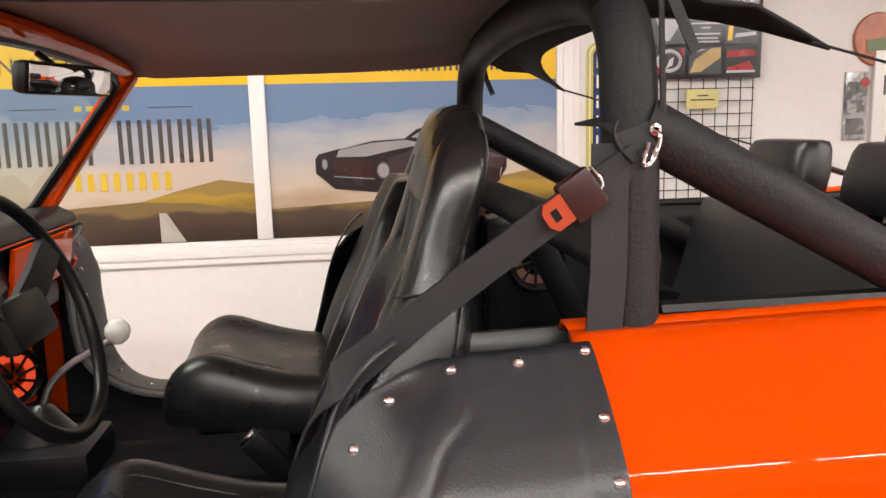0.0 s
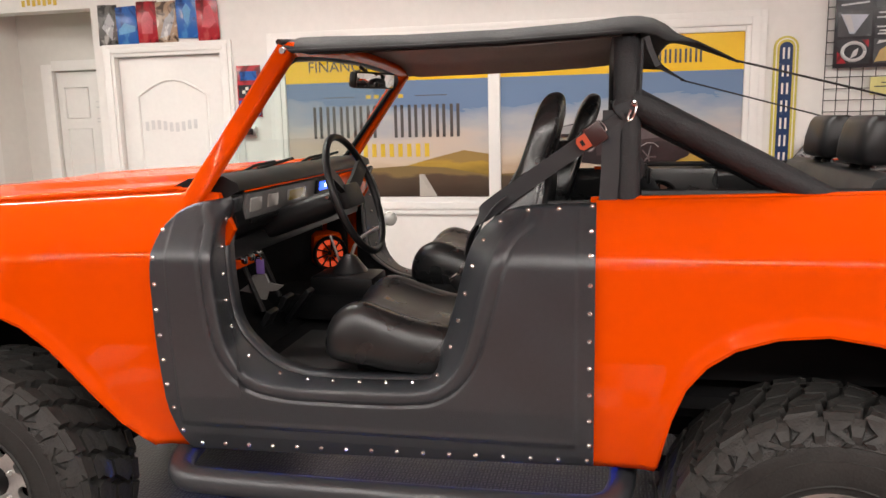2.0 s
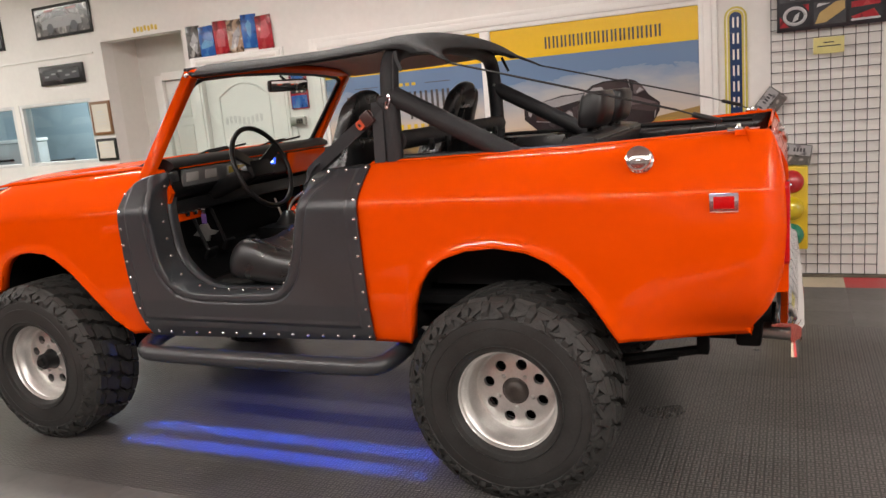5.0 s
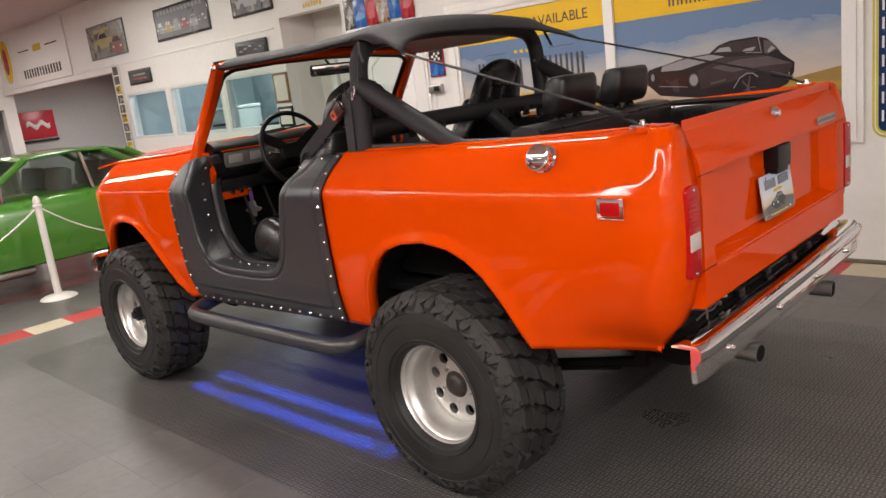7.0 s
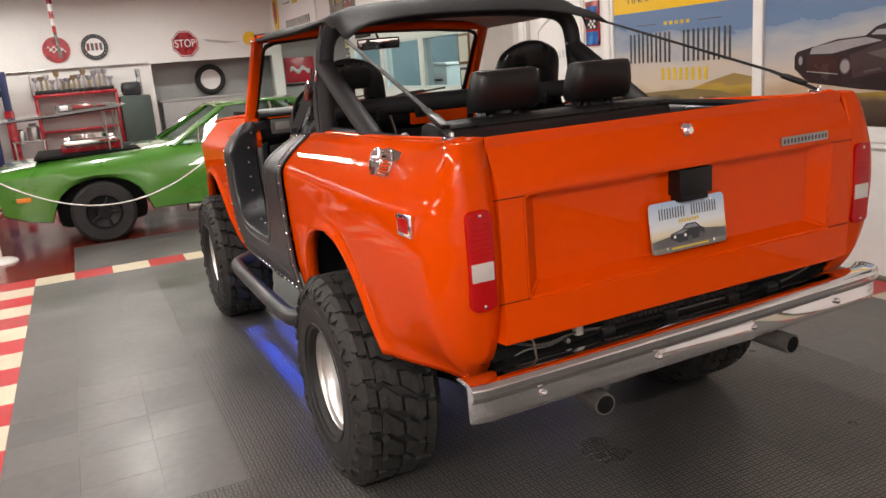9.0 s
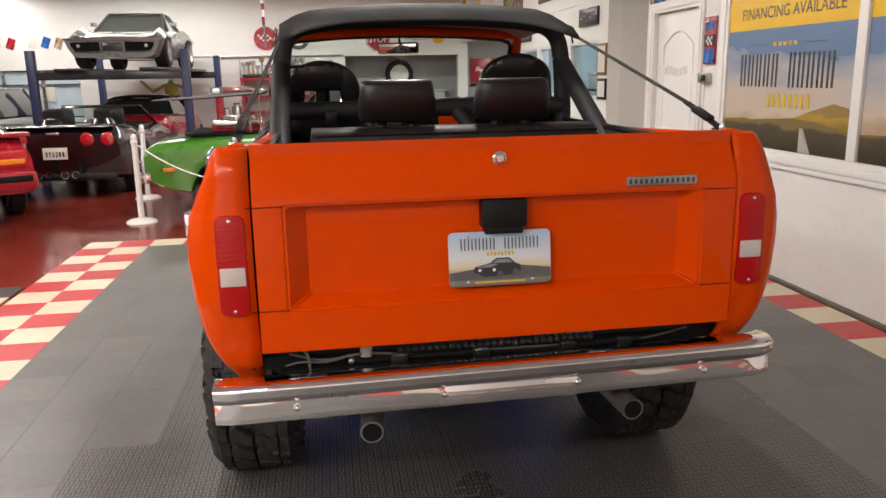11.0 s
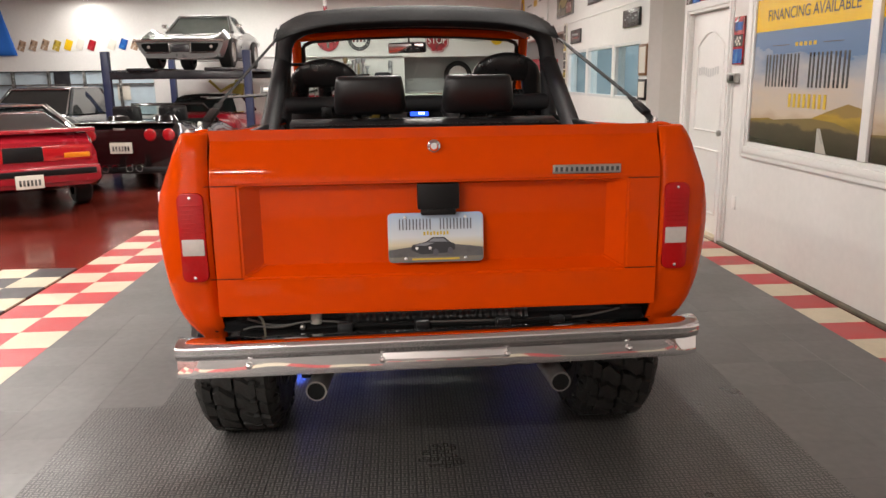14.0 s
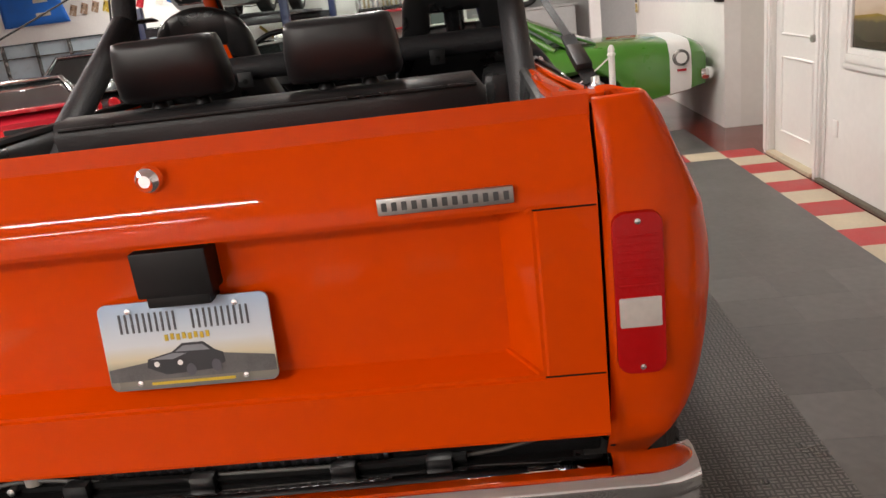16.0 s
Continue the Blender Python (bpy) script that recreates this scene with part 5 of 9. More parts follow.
def on_screen(u, v, off=0.0):
    """u across from -1 to 1, v up from 0 to 1, off along the screen's normal."""
    n = Vector((d.z, 0, -d.x)).normalized()
    p = Vector((WB.x + d.x * v, u * (WB.y + d.y * v), WB.z + d.z * v))
    return p + n * off
gl = part("windscreen", surf([[on_screen(u, v) + Vector((0, 0, arch(u * 0.69) * max(0.0, v - 0.5) / 0.435)) for u in (-0.955, -0.7, -0.35, 0, 0.35, 0.7, 0.955)] for v in (0.07, 0.35, 0.65, 0.945)]), CAR_GLASS, TRUCK, "clear windscreen glass")
gl.visible_shadow = False
loop = [on_screen(u, v) + Vector((0, 0, arch(u * 0.69) if v > 0.93 else 0.0)) for u, v in ((-0.945, 0.12), (-0.945, 0.88), (-0.925, 0.925), (-0.86, 0.95), (-0.5, 0.96), (0.0, 0.96), (0.5, 0.96), (0.86, 0.95), (0.925, 0.925), (0.945, 0.88), (0.945, 0.12), (0.90, 0.075), (-0.90, 0.075), (-0.945, 0.12))]
part("screen_gasket", tb(loop, 0.012, 8), PLASTIC, TRUCK, "black rubber seal")
for u in (-0.55, 0.20):
    a, b = on_screen(u, 0.02, -0.03), on_screen(u + 0.36, 0.13, -0.02)
    wp = part("wiper_arm", tb([a, a.lerp(b, 0.5) + Vector((0, 0, 0.012)), b], 0.006, 8), PLASTIC, TRUCK)
    part("wiper_blade", tb([on_screen(u + 0.16, 0.10, -0.012), on_screen(u + 0.56, 0.15, -0.012)], 0.006, 6), PLASTIC, wp)
MM = pose(-0.164, -0.024, 1.706, 0, 9, -22)
mi = part("rear_view_mirror", bx((0, 0, 0), (0.034, 0.240, 0.062), 0.014), PLASTIC, TRUCK, "black rear-view mirror")
mg = part("mirror_glass", bx((0.0172, 0, 0.001), (0.003, 0.222, 0.050), 0.001), CHROME, mi)
for ob in (mi, mg):
    ob.data.transform(MM)
part("mirror_stalk", tb([(-0.175, -0.012, 1.725), (-0.215, -0.012, 1.760)], 0.007, 8), PLASTIC, mi)
for s in (-1, 1):
    part("top_clamp", lt([(0.0, -0.006), (0.009, -0.005), (0.011, -0.001), (0.011, 0.010)], 14, "y", (-0.225, 0.722 * s, 1.763)), CHROME, TRUCK)

# canvas bikini top
rows = []
YT = dense(-0.70, 0.70, 0.07)
for x, zc, wd in ((-0.235, 1.776, 0.705), (-0.252, 1.787, 0.708), (-0.232, 1.802, 0.704), (-0.15, 1.803, 0.696), (0.10, 1.799, 0.678), (0.40, 1.803, 0.658), (0.62, 1.812, 0.645), (0.74, 1.822, 0.64), (0.79, 1.823, 0.64), (0.83, 1.815, 0.64), (0.865, 1.797, 0.64)):
    row = []
    for y in YT:
        u = y / 0.70
        edge = max(0.0, (abs(u) - 0.80) / 0.20)
        crown = interp([(-0.25, 0.036), (0.10, 0.035), (0.40, 0.036), (0.74, 0.045), (0.865, 0.040)], x)
        row.append((x, u * wd, zc + crown * (1 - u * u) - interp([(-0.25, 0.022), (-0.15, 0.042), (0.10, 0.036), (0.74, 0.040), (0.865, 0.042)], x) * edge ** 1.6))
    rows.append(row)
# tail of the cover: a scalloped flap, drawn out to long corners
for reach, drop in ((0.35, 0.30), (0.70, 0.66), (1.0, 1.0)):
    row = []
    for y in YT:
        u = y / 0.70
        k = abs(u) ** 5
        row.append((0.880 + 0.020 * reach + 0.150 * k * reach, u * 0.64, 1.812 - 0.022 * u * u - 0.028 * drop - 0.055 * k * drop - 0.015 * k))
    rows.append(row)
part("canvas_top", surf(rows), CANVAS, TRUCK, "black canvas bikini top", 60, solid=0.006)
part("front_curl", tb(smooth_line([(-0.246, y * 1.01, 1.790 + 0.034 * (1 - (y / 0.69) ** 2)) for y in dense(-0.69, 0.69, 0.115)], 1), 0.009, 10), CANVAS, TRUCK)
part("top_lining", surf([[(x, y * 0.985, z - 0.010) for x, y, z in row] for row in rows[2:8]]), LINING, TRUCK, "grey-brown fabric lining", 60)
for s in (-1, 1):
    part("top_hem", tb([(-0.225, 0.704 * s, 1.762), (0.10, 0.678 * s, 1.763), (0.40, 0.658 * s, 1.767), (0.74, 0.641 * s, 1.781)], 0.006, 8), CANVAS, TRUCK)
    part("hold_down_strap", strap([(1.020, 0.636 * s, 1.700), (1.12, 0.646 * s, 1.672), (1.90, 0.715 * s, 1.450)], 0.014, 0.004, (0.2, 1, 0.2)), CANVAS, TRUCK)
    tail = part("strap_buckle", bx((2.00, 0.722 * s, 1.416), (0.10, 0.030, 0.018), 0.006, pose(0, 0, 0, 0, 17.5, 4 * s)), PLASTIC, TRUCK, "black strap buckle")
    part("strap_end", strap([(1.90, 0.715 * s, 1.450), (2.0, 0.722 * s, 1.415), (2.09, 0.732 * s, 1.378)], 0.026, 0.004, (0, 1, 0)), CANVAS, tail)
    part("loose_strap", strap([(0.805, 0.660 * s, 1.765), (0.815, 0.672 * s, 1.73), (0.835, 0.676 * s, 1.685)], 0.015, 0.003, (1, 0, 0.4)), WEB, TRUCK)

# padded roll bar
HX = 0.757
hoop = smooth_line([(HX, -0.66, 0.80), (HX, -0.660, 1.25), (HX, -0.650, 1.60), (HX, -0.622, 1.738), (HX, -0.50, 1.790), (HX, 0, 1.815), (HX, 0.50, 1.790), (HX, 0.622, 1.738), (HX, 0.650, 1.60), (HX, 0.660, 1.25), (HX, 0.66, 0.80)], 2)
part("roll_hoop", tb(hoop, 0.039, 18), FOAM, TRUCK, "padded black roll bar")
for s in (-1, 1):
    part("diagonal_brace", tb([(HX + 0.01, 0.650 * s, 1.595), (1.33, 0.650 * s, 1.29), (1.62, 0.64 * s, 1.12)], 0.040, 16), FOAM, TRUCK, "padded black brace")
part("bar_bolt", lt([(0.0, -0.004), (0.007, -0.003), (0.008, 0.003)], 12, "y", (0.769, 0.600, 1.617)), STEEL, TRUCK)
part("cross_bar", tb([(0.77, -0.64, 1.405), (0.77, 0.64, 1.405)], 0.040, 16), FOAM, TRUCK, "padded black cross bar")
part("inner_brace", tb([(0.80, 0.14, 1.39), (1.02, 0.40, 1.02)], 0.036, 14), FOAM, TRUCK)
for y in (-0.44, -0.25, 0.22, 0.40):
    tabp = part("belt_tab", bx((0.832, y, 1.372), (0.008, 0.05, 0.05), 0.003), PLASTIC, TRUCK)
    part("tab_hole", lt([(0.0, 0.8365), (0.008, 0.8367), (0.009, 0.836)], 12, "x", (0, y, 1.366)), DARK, tabp)
# belts: the driver's shoulder belt hangs from a hook on the hoop
top, low = Vector((0.752, -0.690, 1.560)), Vector((0.372, -0.715, 1.300))
part("belt_loop", strap([(0.735, -0.55, 1.60), (0.735, -0.66, 1.598), (0.744, -0.688, 1.588), top], 0.050, 0.004, (1, 0, 0.2)), WEB, TRUCK)
part("hook_wire", tb(smooth_line([(0.722, -0.692, 1.598), (0.716, -0.697, 1.585), (0.722, -0.697, 1.565), (0.742, -0.700, 1.545)], 1), 0.003, 8), PLASTIC, TRUCK)
hk = part("belt_hook", tb(smooth_line([(0.772, -0.690, 1.585), (0.781, -0.694, 1.580), (0.776, -0.697, 1.563), (0.768, -0.697, 1.543), (0.757, -0.697, 1.540), (0.757, -0.697, 1.550), (0.764, -0.696, 1.570)], 2), 0.0036, 8), CHROME, TRUCK, "chrome belt hook")
part("hook_eye", lt([(0.004, -0.004), (0.008, -0.003), (0.008, 0.003), (0.004, 0.004)], 14, "y", (0.774, -0.692, 1.586)), CHROME, hk)
part("strap_down", tb([(0.795, -0.655, 1.76), (0.790, -0.680, 1.60)], 0.004, 6), WEB, TRUCK)
part("shoulder_belt", strap(smooth_line([top + Vector((0, 0, -0.012)), top.lerp(low, 0.30), top.lerp(low, 0.65), low, (0.33, -0.690, 1.255), (0.30, -0.62, 1.16)], 2), 0.050, 0.004, (0.45, -0.10, 0.8)), WEB, TRUCK, "grey seat belt")
aim = pose(0, 0, 0, 0, -34, 0)
q = Vector((0.672, -0.702, 1.506))
bk = part("belt_buckle", bx(q, (0.050, 0.024, 0.058), 0.006, aim), mat("maroon_buckle_plastic", (0.035, 0.010, 0.009), 0.35), TRUCK, "dark maroon belt buckle with orange tongue")
part("buckle_frame", tb(smooth_line([q + Vector((0.010, -0.004, 0.036)), q + Vector((0.030, -0.004, 0.016)), q + Vector((0.020, -0.004, -0.002))], 1), 0.002, 6), CHROME, bk)
tongue = slab([(-0.058, -0.010), (-0.050, -0.020), (-0.018, -0.020), (-0.018, 0.020), (-0.050, 0.020), (-0.058, 0.010)], -0.010, 0.004)
bmesh.ops.transform(tongue, matrix=Matrix.Translation(q) @ aim, verts=tongue.verts)
part("tongue", tongue, mat("orange_plastic_tongue", (0.42, 0.055, 0.016), 0.4), bk, "worn orange plastic tongue")
part("tongue_slot", bx(q + aim @ Vector((-0.043, -0.0105, 0)), (0.010, 0.002, 0.016), 0, aim), PLASTIC, bk)
part("hanging_belt", strap([(0.715, -0.690, 1.57), (0.712, -0.695, 1.40), (0.700, -0.690, 1.20), (0.68, -0.66, 0.95)], 0.050, 0.004, (0.8, 0.0, 0.0)), WEB, TRUCK)

# ---- seats ----
def seat(y0, dx, dz, lean):
    st = part("bucket_seat", bmesh.new(), VINYL, TRUCK, "high-backed black vinyl bucket seat")
    bm = bmesh.new()
    rings = []
    # cushion, lofted front to back
    for x, zt, zb, w in ((-0.165, 0.905, 0.868, 0.20), (-0.155, 0.945, 0.845, 0.245), (-0.115, 0.985, 0.825, 0.262), (-0.05, 1.008, 0.815, 0.268), (0.03, 0.978, 0.805, 0.268), (0.16, 0.938, 0.795, 0.268), (0.30, 0.93, 0.79, 0.255), (0.37, 0.95, 0.80, 0.23)):
        ring = []
        for u, v in ((-0.92, 0.0), (-1.0, 0.25), (-1.0, 0.70), (-0.90, 1.10), (-0.72, 1.18), (-0.50, 1.02), (0.0, 0.96), (0.50, 1.02), (0.72, 1.20), (0.92, 1.12), (1.0, 0.70), (1.0, 0.25), (0.92, 0.0)):
            ring.append((x, y0 + u * w, zb + (zt - zb) * v))
        rings.append(ring)
    ring_faces(bm, rings)
    bm.to_mesh(st.data)
    bm.free()
    for p in st.data.polygons:
        p.use_smooth = True
    # backrest with side bolsters
    bm = bmesh.new()
    rings = []
    for z, xb, w, th in ((0.84, 0.260, 0.20, 0.13), (0.95, 0.298, 0.250, 0.17), (1.08, 0.352, 0.262, 0.18), (1.20, 0.404, 0.258, 0.165), (1.29, 0.437, 0.245, 0.145), (1.35, 0.455, 0.222, 0.135), (1.40, 0.470, 0.200, 0.110), (1.435, 0.480, 0.188, 0.090), (1.445, 0.483, 0.176, 0.070)):
        ring = []
        for u, f in ((-0.95, 0.5), (-1.0, 0.1), (-0.92, -0.35), (-0.72, -0.55), (-0.45, -0.18), (0.0, -0.10), (0.45, -0.18), (0.72, -0.55), (0.92, -0.35), (1.0, 0.1), (0.95, 0.5), (0.6, 0.62), (0.0, 0.66), (-0.6, 0.62)):
            ring.append((xb + th * f, y0 + u * w, z))
        rings.append(ring)
    ring_faces(bm, rings)
    part("backrest", bm, VINYL, st, angle=60)
    # head part: a solid top on two cheeks and a middle post, with two openings
    bm = bmesh.new()
    rings = []
    for z, x, w, th in ((1.508, 0.504, 0.120, 0.060), (1.512, 0.505, 0.150, 0.084), (1.545, 0.514, 0.166, 0.092), (1.585, 0.525, 0.160, 0.090), (1.618, 0.533, 0.128, 0.078), (1.642, 0.539, 0.075, 0.056), (1.652, 0.541, 0.02, 0.02)):
        rings.append([(x + th / 2 * math.sin(a) * (1 if math.sin(a) > 0 else 1.0), y0 + w * math.copysign(abs(math.cos(a)) ** 0.6, math.cos(a)), z) for a in (2 * math.pi * k / 20 for k in range(20))])
    ring_faces(bm, rings)
    part("head_restraint", bm, VINYL, st, angle=60)
    # padded side bands that run from the shoulders up round the head
    for s in (-1, 1):
        bm = bmesh.new()
        rings = []
        for z, x, ax, yo, ay in ((1.235, 0.412, 0.050, 0.222, 0.022), (1.25, 0.417, 0.066, 0.224, 0.030), (1.33, 0.447, 0.058, 0.200, 0.033), (1.40, 0.472, 0.046, 0.158, 0.046), (1.46, 0.490, 0.042, 0.136, 0.052), (1.52, 0.509, 0.041, 0.130, 0.052), (1.565, 0.521, 0.040, 0.124, 0.046), (1.595, 0.529, 0.036, 0.116, 0.034), (1.615, 0.534, 0.026, 0.104, 0.022), (1.620, 0.535, 0.012, 0.096, 0.012)):
            rings.append([(x + ax * math.copysign(abs(math.cos(a)) ** 0.6, math.cos(a)), y0 + s * yo + ay * math.copysign(abs(math.sin(a)) ** 0.7, math.sin(a)), z) for a in (2 * math.pi * k / 16 for k in range(16))])
        ring_faces(bm, rings)
        part("side_band", bm, VINYL, st, angle=70)
        part("band_seam", tb([(0.420, y0 + s * 0.1950, 1.398), (0.438, y0 + s * 0.2030, 1.400), (0.472, y0 + s * 0.2045, 1.404), (0.512, y0 + s * 0.2010, 1.408)], 0.002, 6), VINYL_GREY, st)
    part("middle_post", tb([(0.476, y0, 1.42), (0.492, y0, 1.48), (0.512, y0, 1.57)], 0.036, 12, 1.0), VINYL, st)
    for ob in [st] + [c for c in st.children if c.name.split(".")[0] in ("backrest", "head_restraint", "side_band")]:
        md = ob.modifiers.new("soft", "SUBSURF")
        md.levels = md.render_levels = 2
    # stitched centre seam on the cushion
    for e in (-0.62, 0.62):
        part("bolster_seam", tb(smooth_line([(-0.145, y0 + e * 0.255, 0.966), (-0.10, y0 + e * 0.265, 1.004), (-0.04, y0 + e * 0.27, 1.022), (0.03, y0 + e * 0.27, 0.996), (0.16, y0 + e * 0.27, 0.957)], 2), 0.0035, 6), VINYL_GREY, st)
    part("stitched_seam", tb(smooth_line([(-0.10, y0, 0.955), (-0.05, y0, 0.984), (0.03, y0, 0.962), (0.16, y0, 0.930)], 2), 0.003, 6), VINYL_GREY, st)
    part("seat_base", bx((0.12, y0, 0.785), (0.40, 0.34, 0.09), 0.015), DARK, st)
    part("seat_rail", bx((0.05, y0 - 0.20, 0.735), (0.62, 0.03, 0.03), 0.006), STEEL, st)
    part("seat_rail", bx((0.05, y0 + 0.20, 0.735), (0.62, 0.03, 0.03), 0.006), STEEL, st)
    st.location = (dx, 0, dz)
    tip = Matrix.Translation((0.27, 0, 0.90)) @ Matrix.Rotation(radians(lean), 4, "Y") @ Matrix.Translation((-0.27, 0, -0.90))
    for ob in st.children:
        if ob.data.vertices and min(v.co.z for v in ob.data.vertices) > 0.84 and max(v.co.z for v in ob.data.vertices) > 1.2:
            ob.matrix_basis = tip


seat(-0.470, 0.01, -0.022, 0.0)
seat(0.46, 0.06, 0.02, 4.5)

# rear bench with two headrests
bm = bmesh.new()
rings = []
for y in [-0.53, -0.525, -0.49, -0.30, 0.0, 0.30, 0.52, 0.545, 0.55]:
    k = 0.82 if abs(y) > 0.526 else 1.0
    rings.append([(1.03 + (x - 1.03) * k, y, 1.16 + (z - 1.16) * k) for x, z in ((0.88, 0.98), (0.94, 0.95), (1.04, 1.0), (1.12, 1.22), (1.150, 1.33), (1.135, 1.362), (1.06, 1.372), (1.02, 1.36), (0.99, 1.30), (0.94, 1.12))])
ring_faces(bm, rings)
bench = part("rear_bench", bm, VINYL_GREY, TRUCK, "grey-black vinyl rear bench back", 60)
part("bench_seam", tb([(1.145, -0.51, 1.348), (1.145, 0.53, 1.348)], 0.005, 6), VINYL, bench)
bm = bx((0.86, 0.0, 0.93), (0.36, 1.04, 0.16), 0.05, None, 3)
part("bench_cushion", bm, VINYL, bench)
for y in (-0.214, 0.214):
    bm = bmesh.new()
    rings = []
    for z, w, t in ((1.388, 0.11, 0.03), (1.391, 0.134, 0.042), (1.408, 0.142, 0.055), (1.46, 0.140, 0.060), (1.516, 0.131, 0.055), (1.534, 0.126, 0.044), (1.538, 0.108, 0.03)):
        rings.append([(1.075 + 0.03 * (z - 1.39) / 0.17 + t * math.copysign(abs(math.sin(a)) ** 0.5, math.sin(a)), y + w * math.copysign(abs(math.cos(a)) ** 0.45, math.cos(a)), z) for a in (2 * math.pi * k / 24 for k in range(24))])
    ring_faces(bm, rings)
    hr = part("rear_headrest", bm, VINYL_REAR, bench, "black vinyl headrest", 60)
    for s in (-1, 1):
        part("headrest_post", tb([(1.075, y + 0.055 * s, 1.34), (1.075, y + 0.055 * s, 1.40)], 0.006, 8), CHROME, hr)
        part("post_collar", lt([(0.006, 1.39), (0.014, 1.388), (0.020, 1.378), (0.022, 1.37)], 14, "z", (1.075, y + 0.055 * s, 0)), PLASTIC, hr)

bench.location.x = 0.425
# ---- dashboard and controls ----
dash_parts = len(scene.objects)
dash = part("dashboard", bmesh.new(), PLASTIC, TRUCK, "black padded dashboard with gauges and blue radio")
bm = bmesh.new()
rings = []
for y in (-0.69, -0.66, -0.3, 0.0, 0.3, 0.66, 0.69):
    rings.append([(x, y, z) for x, z in ((-0.50, 1.350), (-0.44, 1.378), (-0.32, 1.385), (-0.275, 1.362), (-0.270, 1.340), (-0.30, 1.325), (-0.285, 1.235), (-0.30, 1.205), (-0.36, 1.17), (-0.52, 1.17))])
ring_faces(bm, rings)
bm.to_mesh(dash.data)
bm.free()
for p in dash.data.polygons:
    p.use_smooth = True
dash.data.set_sharp_from_angle(angle=radians(62))
tilt = pose(0, 0, 0, 0, 9, 0)
GAUGE_GREY = mat("grey_gauge_panel", (0.10, 0.10, 0.10), 0.45, var=0.1)
GAUGE_YEL = mat("amber_dial", (0.26, 0.19, 0.04), 0.2, coat=0.6)
GAUGE_FACE = mat("pale_gauge_glass", (0.30, 0.295, 0.28), 0.15, coat=0.6)
gp = part("gauge_panel", bx((-0.287, -0.31, 1.283), (0.016, 0.64, 0.085), 0.006, tilt), GAUGE_GREY, dash, "grey gauge panel")
for y, w in ((-0.565, 0.085), (-0.43, 0.085), (-0.22, 0.17)):
    g = part("gauge", bx((-0.279, y, 1.286), (0.010, w, 0.046), 0.004, tilt), GAUGE_FACE, gp, "rectangular gauge")
    if w > 0.1:
        part("dial_face", bx((-0.2735, y, 1.286), (0.002, w - 0.02, 0.036), 0.001, tilt), GAUGE_YEL, g, "amber dial face")
part("switch_strip", bx((-0.279, -0.38, 1.235), (0.008, 0.45, 0.014), 0.003, tilt), PLASTIC, gp)
part("trim_line", bx((-0.272, 0.0, 1.334), (0.006, 1.30, 0.005), 0.001), ORANGE, dash)
rd = part("radio", bx((-0.276, 0.05, 1.292), (0.016, 0.16, 0.056), 0.004, tilt), PLASTIC, dash)
part("radio_display", bx((-0.2665, 0.05, 1.293), (0.003, 0.115, 0.034), 0.001, tilt), BLUE_SCREEN, rd, "lit blue display")
part("display_digits", bx((-0.2645, 0.065, 1.294), (0.002, 0.04, 0.014), 0.001, tilt), WHITE_SCREEN, rd, "white digits on a display")
part("glove_box_door", bx((-0.280, 0.44, 1.262), (0.014, 0.40, 0.125), 0.006, tilt), ORANGE, dash, "orange glove box door")
part("glove_box_badge", bx((-0.271, 0.36, 1.285), (0.003, 0.07, 0.022), 0.004, tilt), CHROME, dash)
part("lower_dash", bx((-0.37, 0.0, 1.145), (0.10, 1.30, 0.07), 0.02), PLASTIC, TRUCK)
part("dash_end", slab([(-0.52, 1.32), (-0.44, 1.345), (-0.33, 1.335), (-0.285, 1.22), (-0.34, 1.13), (-0.45, 1.10)], -0.715, -0.692), ORANGE, TRUCK, "orange dash end bracket")
part("dash_end", slab([(-0.52, 1.32), (-0.44, 1.345), (-0.33, 1.335), (-0.285, 1.22), (-0.34, 1.13), (-0.45, 1.10)], 0.692, 0.715), ORANGE, TRUCK, "orange dash end bracket")
sw = part("switch_panel", bx((-0.360, -0.545, 1.108), (0.02, 0.19, 0.080), 0.005), ORANGE, TRUCK, "orange switch panel with chrome knobs")
for y in (-0.60, -0.545, -0.49):
    part("pull_knob", lt([(0.0, -0.305), (0.012, -0.306), (0.014, -0.314), (0.009, -0.325), (0.006, -0.346)], 14, "x", (0, y, 1.105)), CHROME, sw)
for ob in list(scene.objects)[dash_parts:]:
    if ob.parent == TRUCK:
        ob.location.x -= 0.135
        ob.location.z += 0.012
# kick panels, cowl, tunnel
for s in (-1, 1):
    part("kick_panel", bx((-0.585, 0.69 * s, 1.0), (0.10, 0.02, 0.36), 0.006), PLASTIC, TRUCK)
part("fire_wall", bx((-0.68, 0, 1.02), (0.04, 1.40, 0.60), 0.01), CARPET, TRUCK)
part("toe_board", bx((-0.60, 0, 0.84), (0.30, 1.36, 0.03), 0.01, pose(0, 0, 0, 0, 35, 0)), CARPET, TRUCK)
part("tunnel", bx((-0.20, 0.02, 0.835), (0.86, 0.26, 0.12), 0.05), CARPET, TRUCK)
part("front_tub_floor", bx((-0.36, 0, 0.745), (0.60, 1.42, 0.03), 0.008), CARPET, TRUCK)
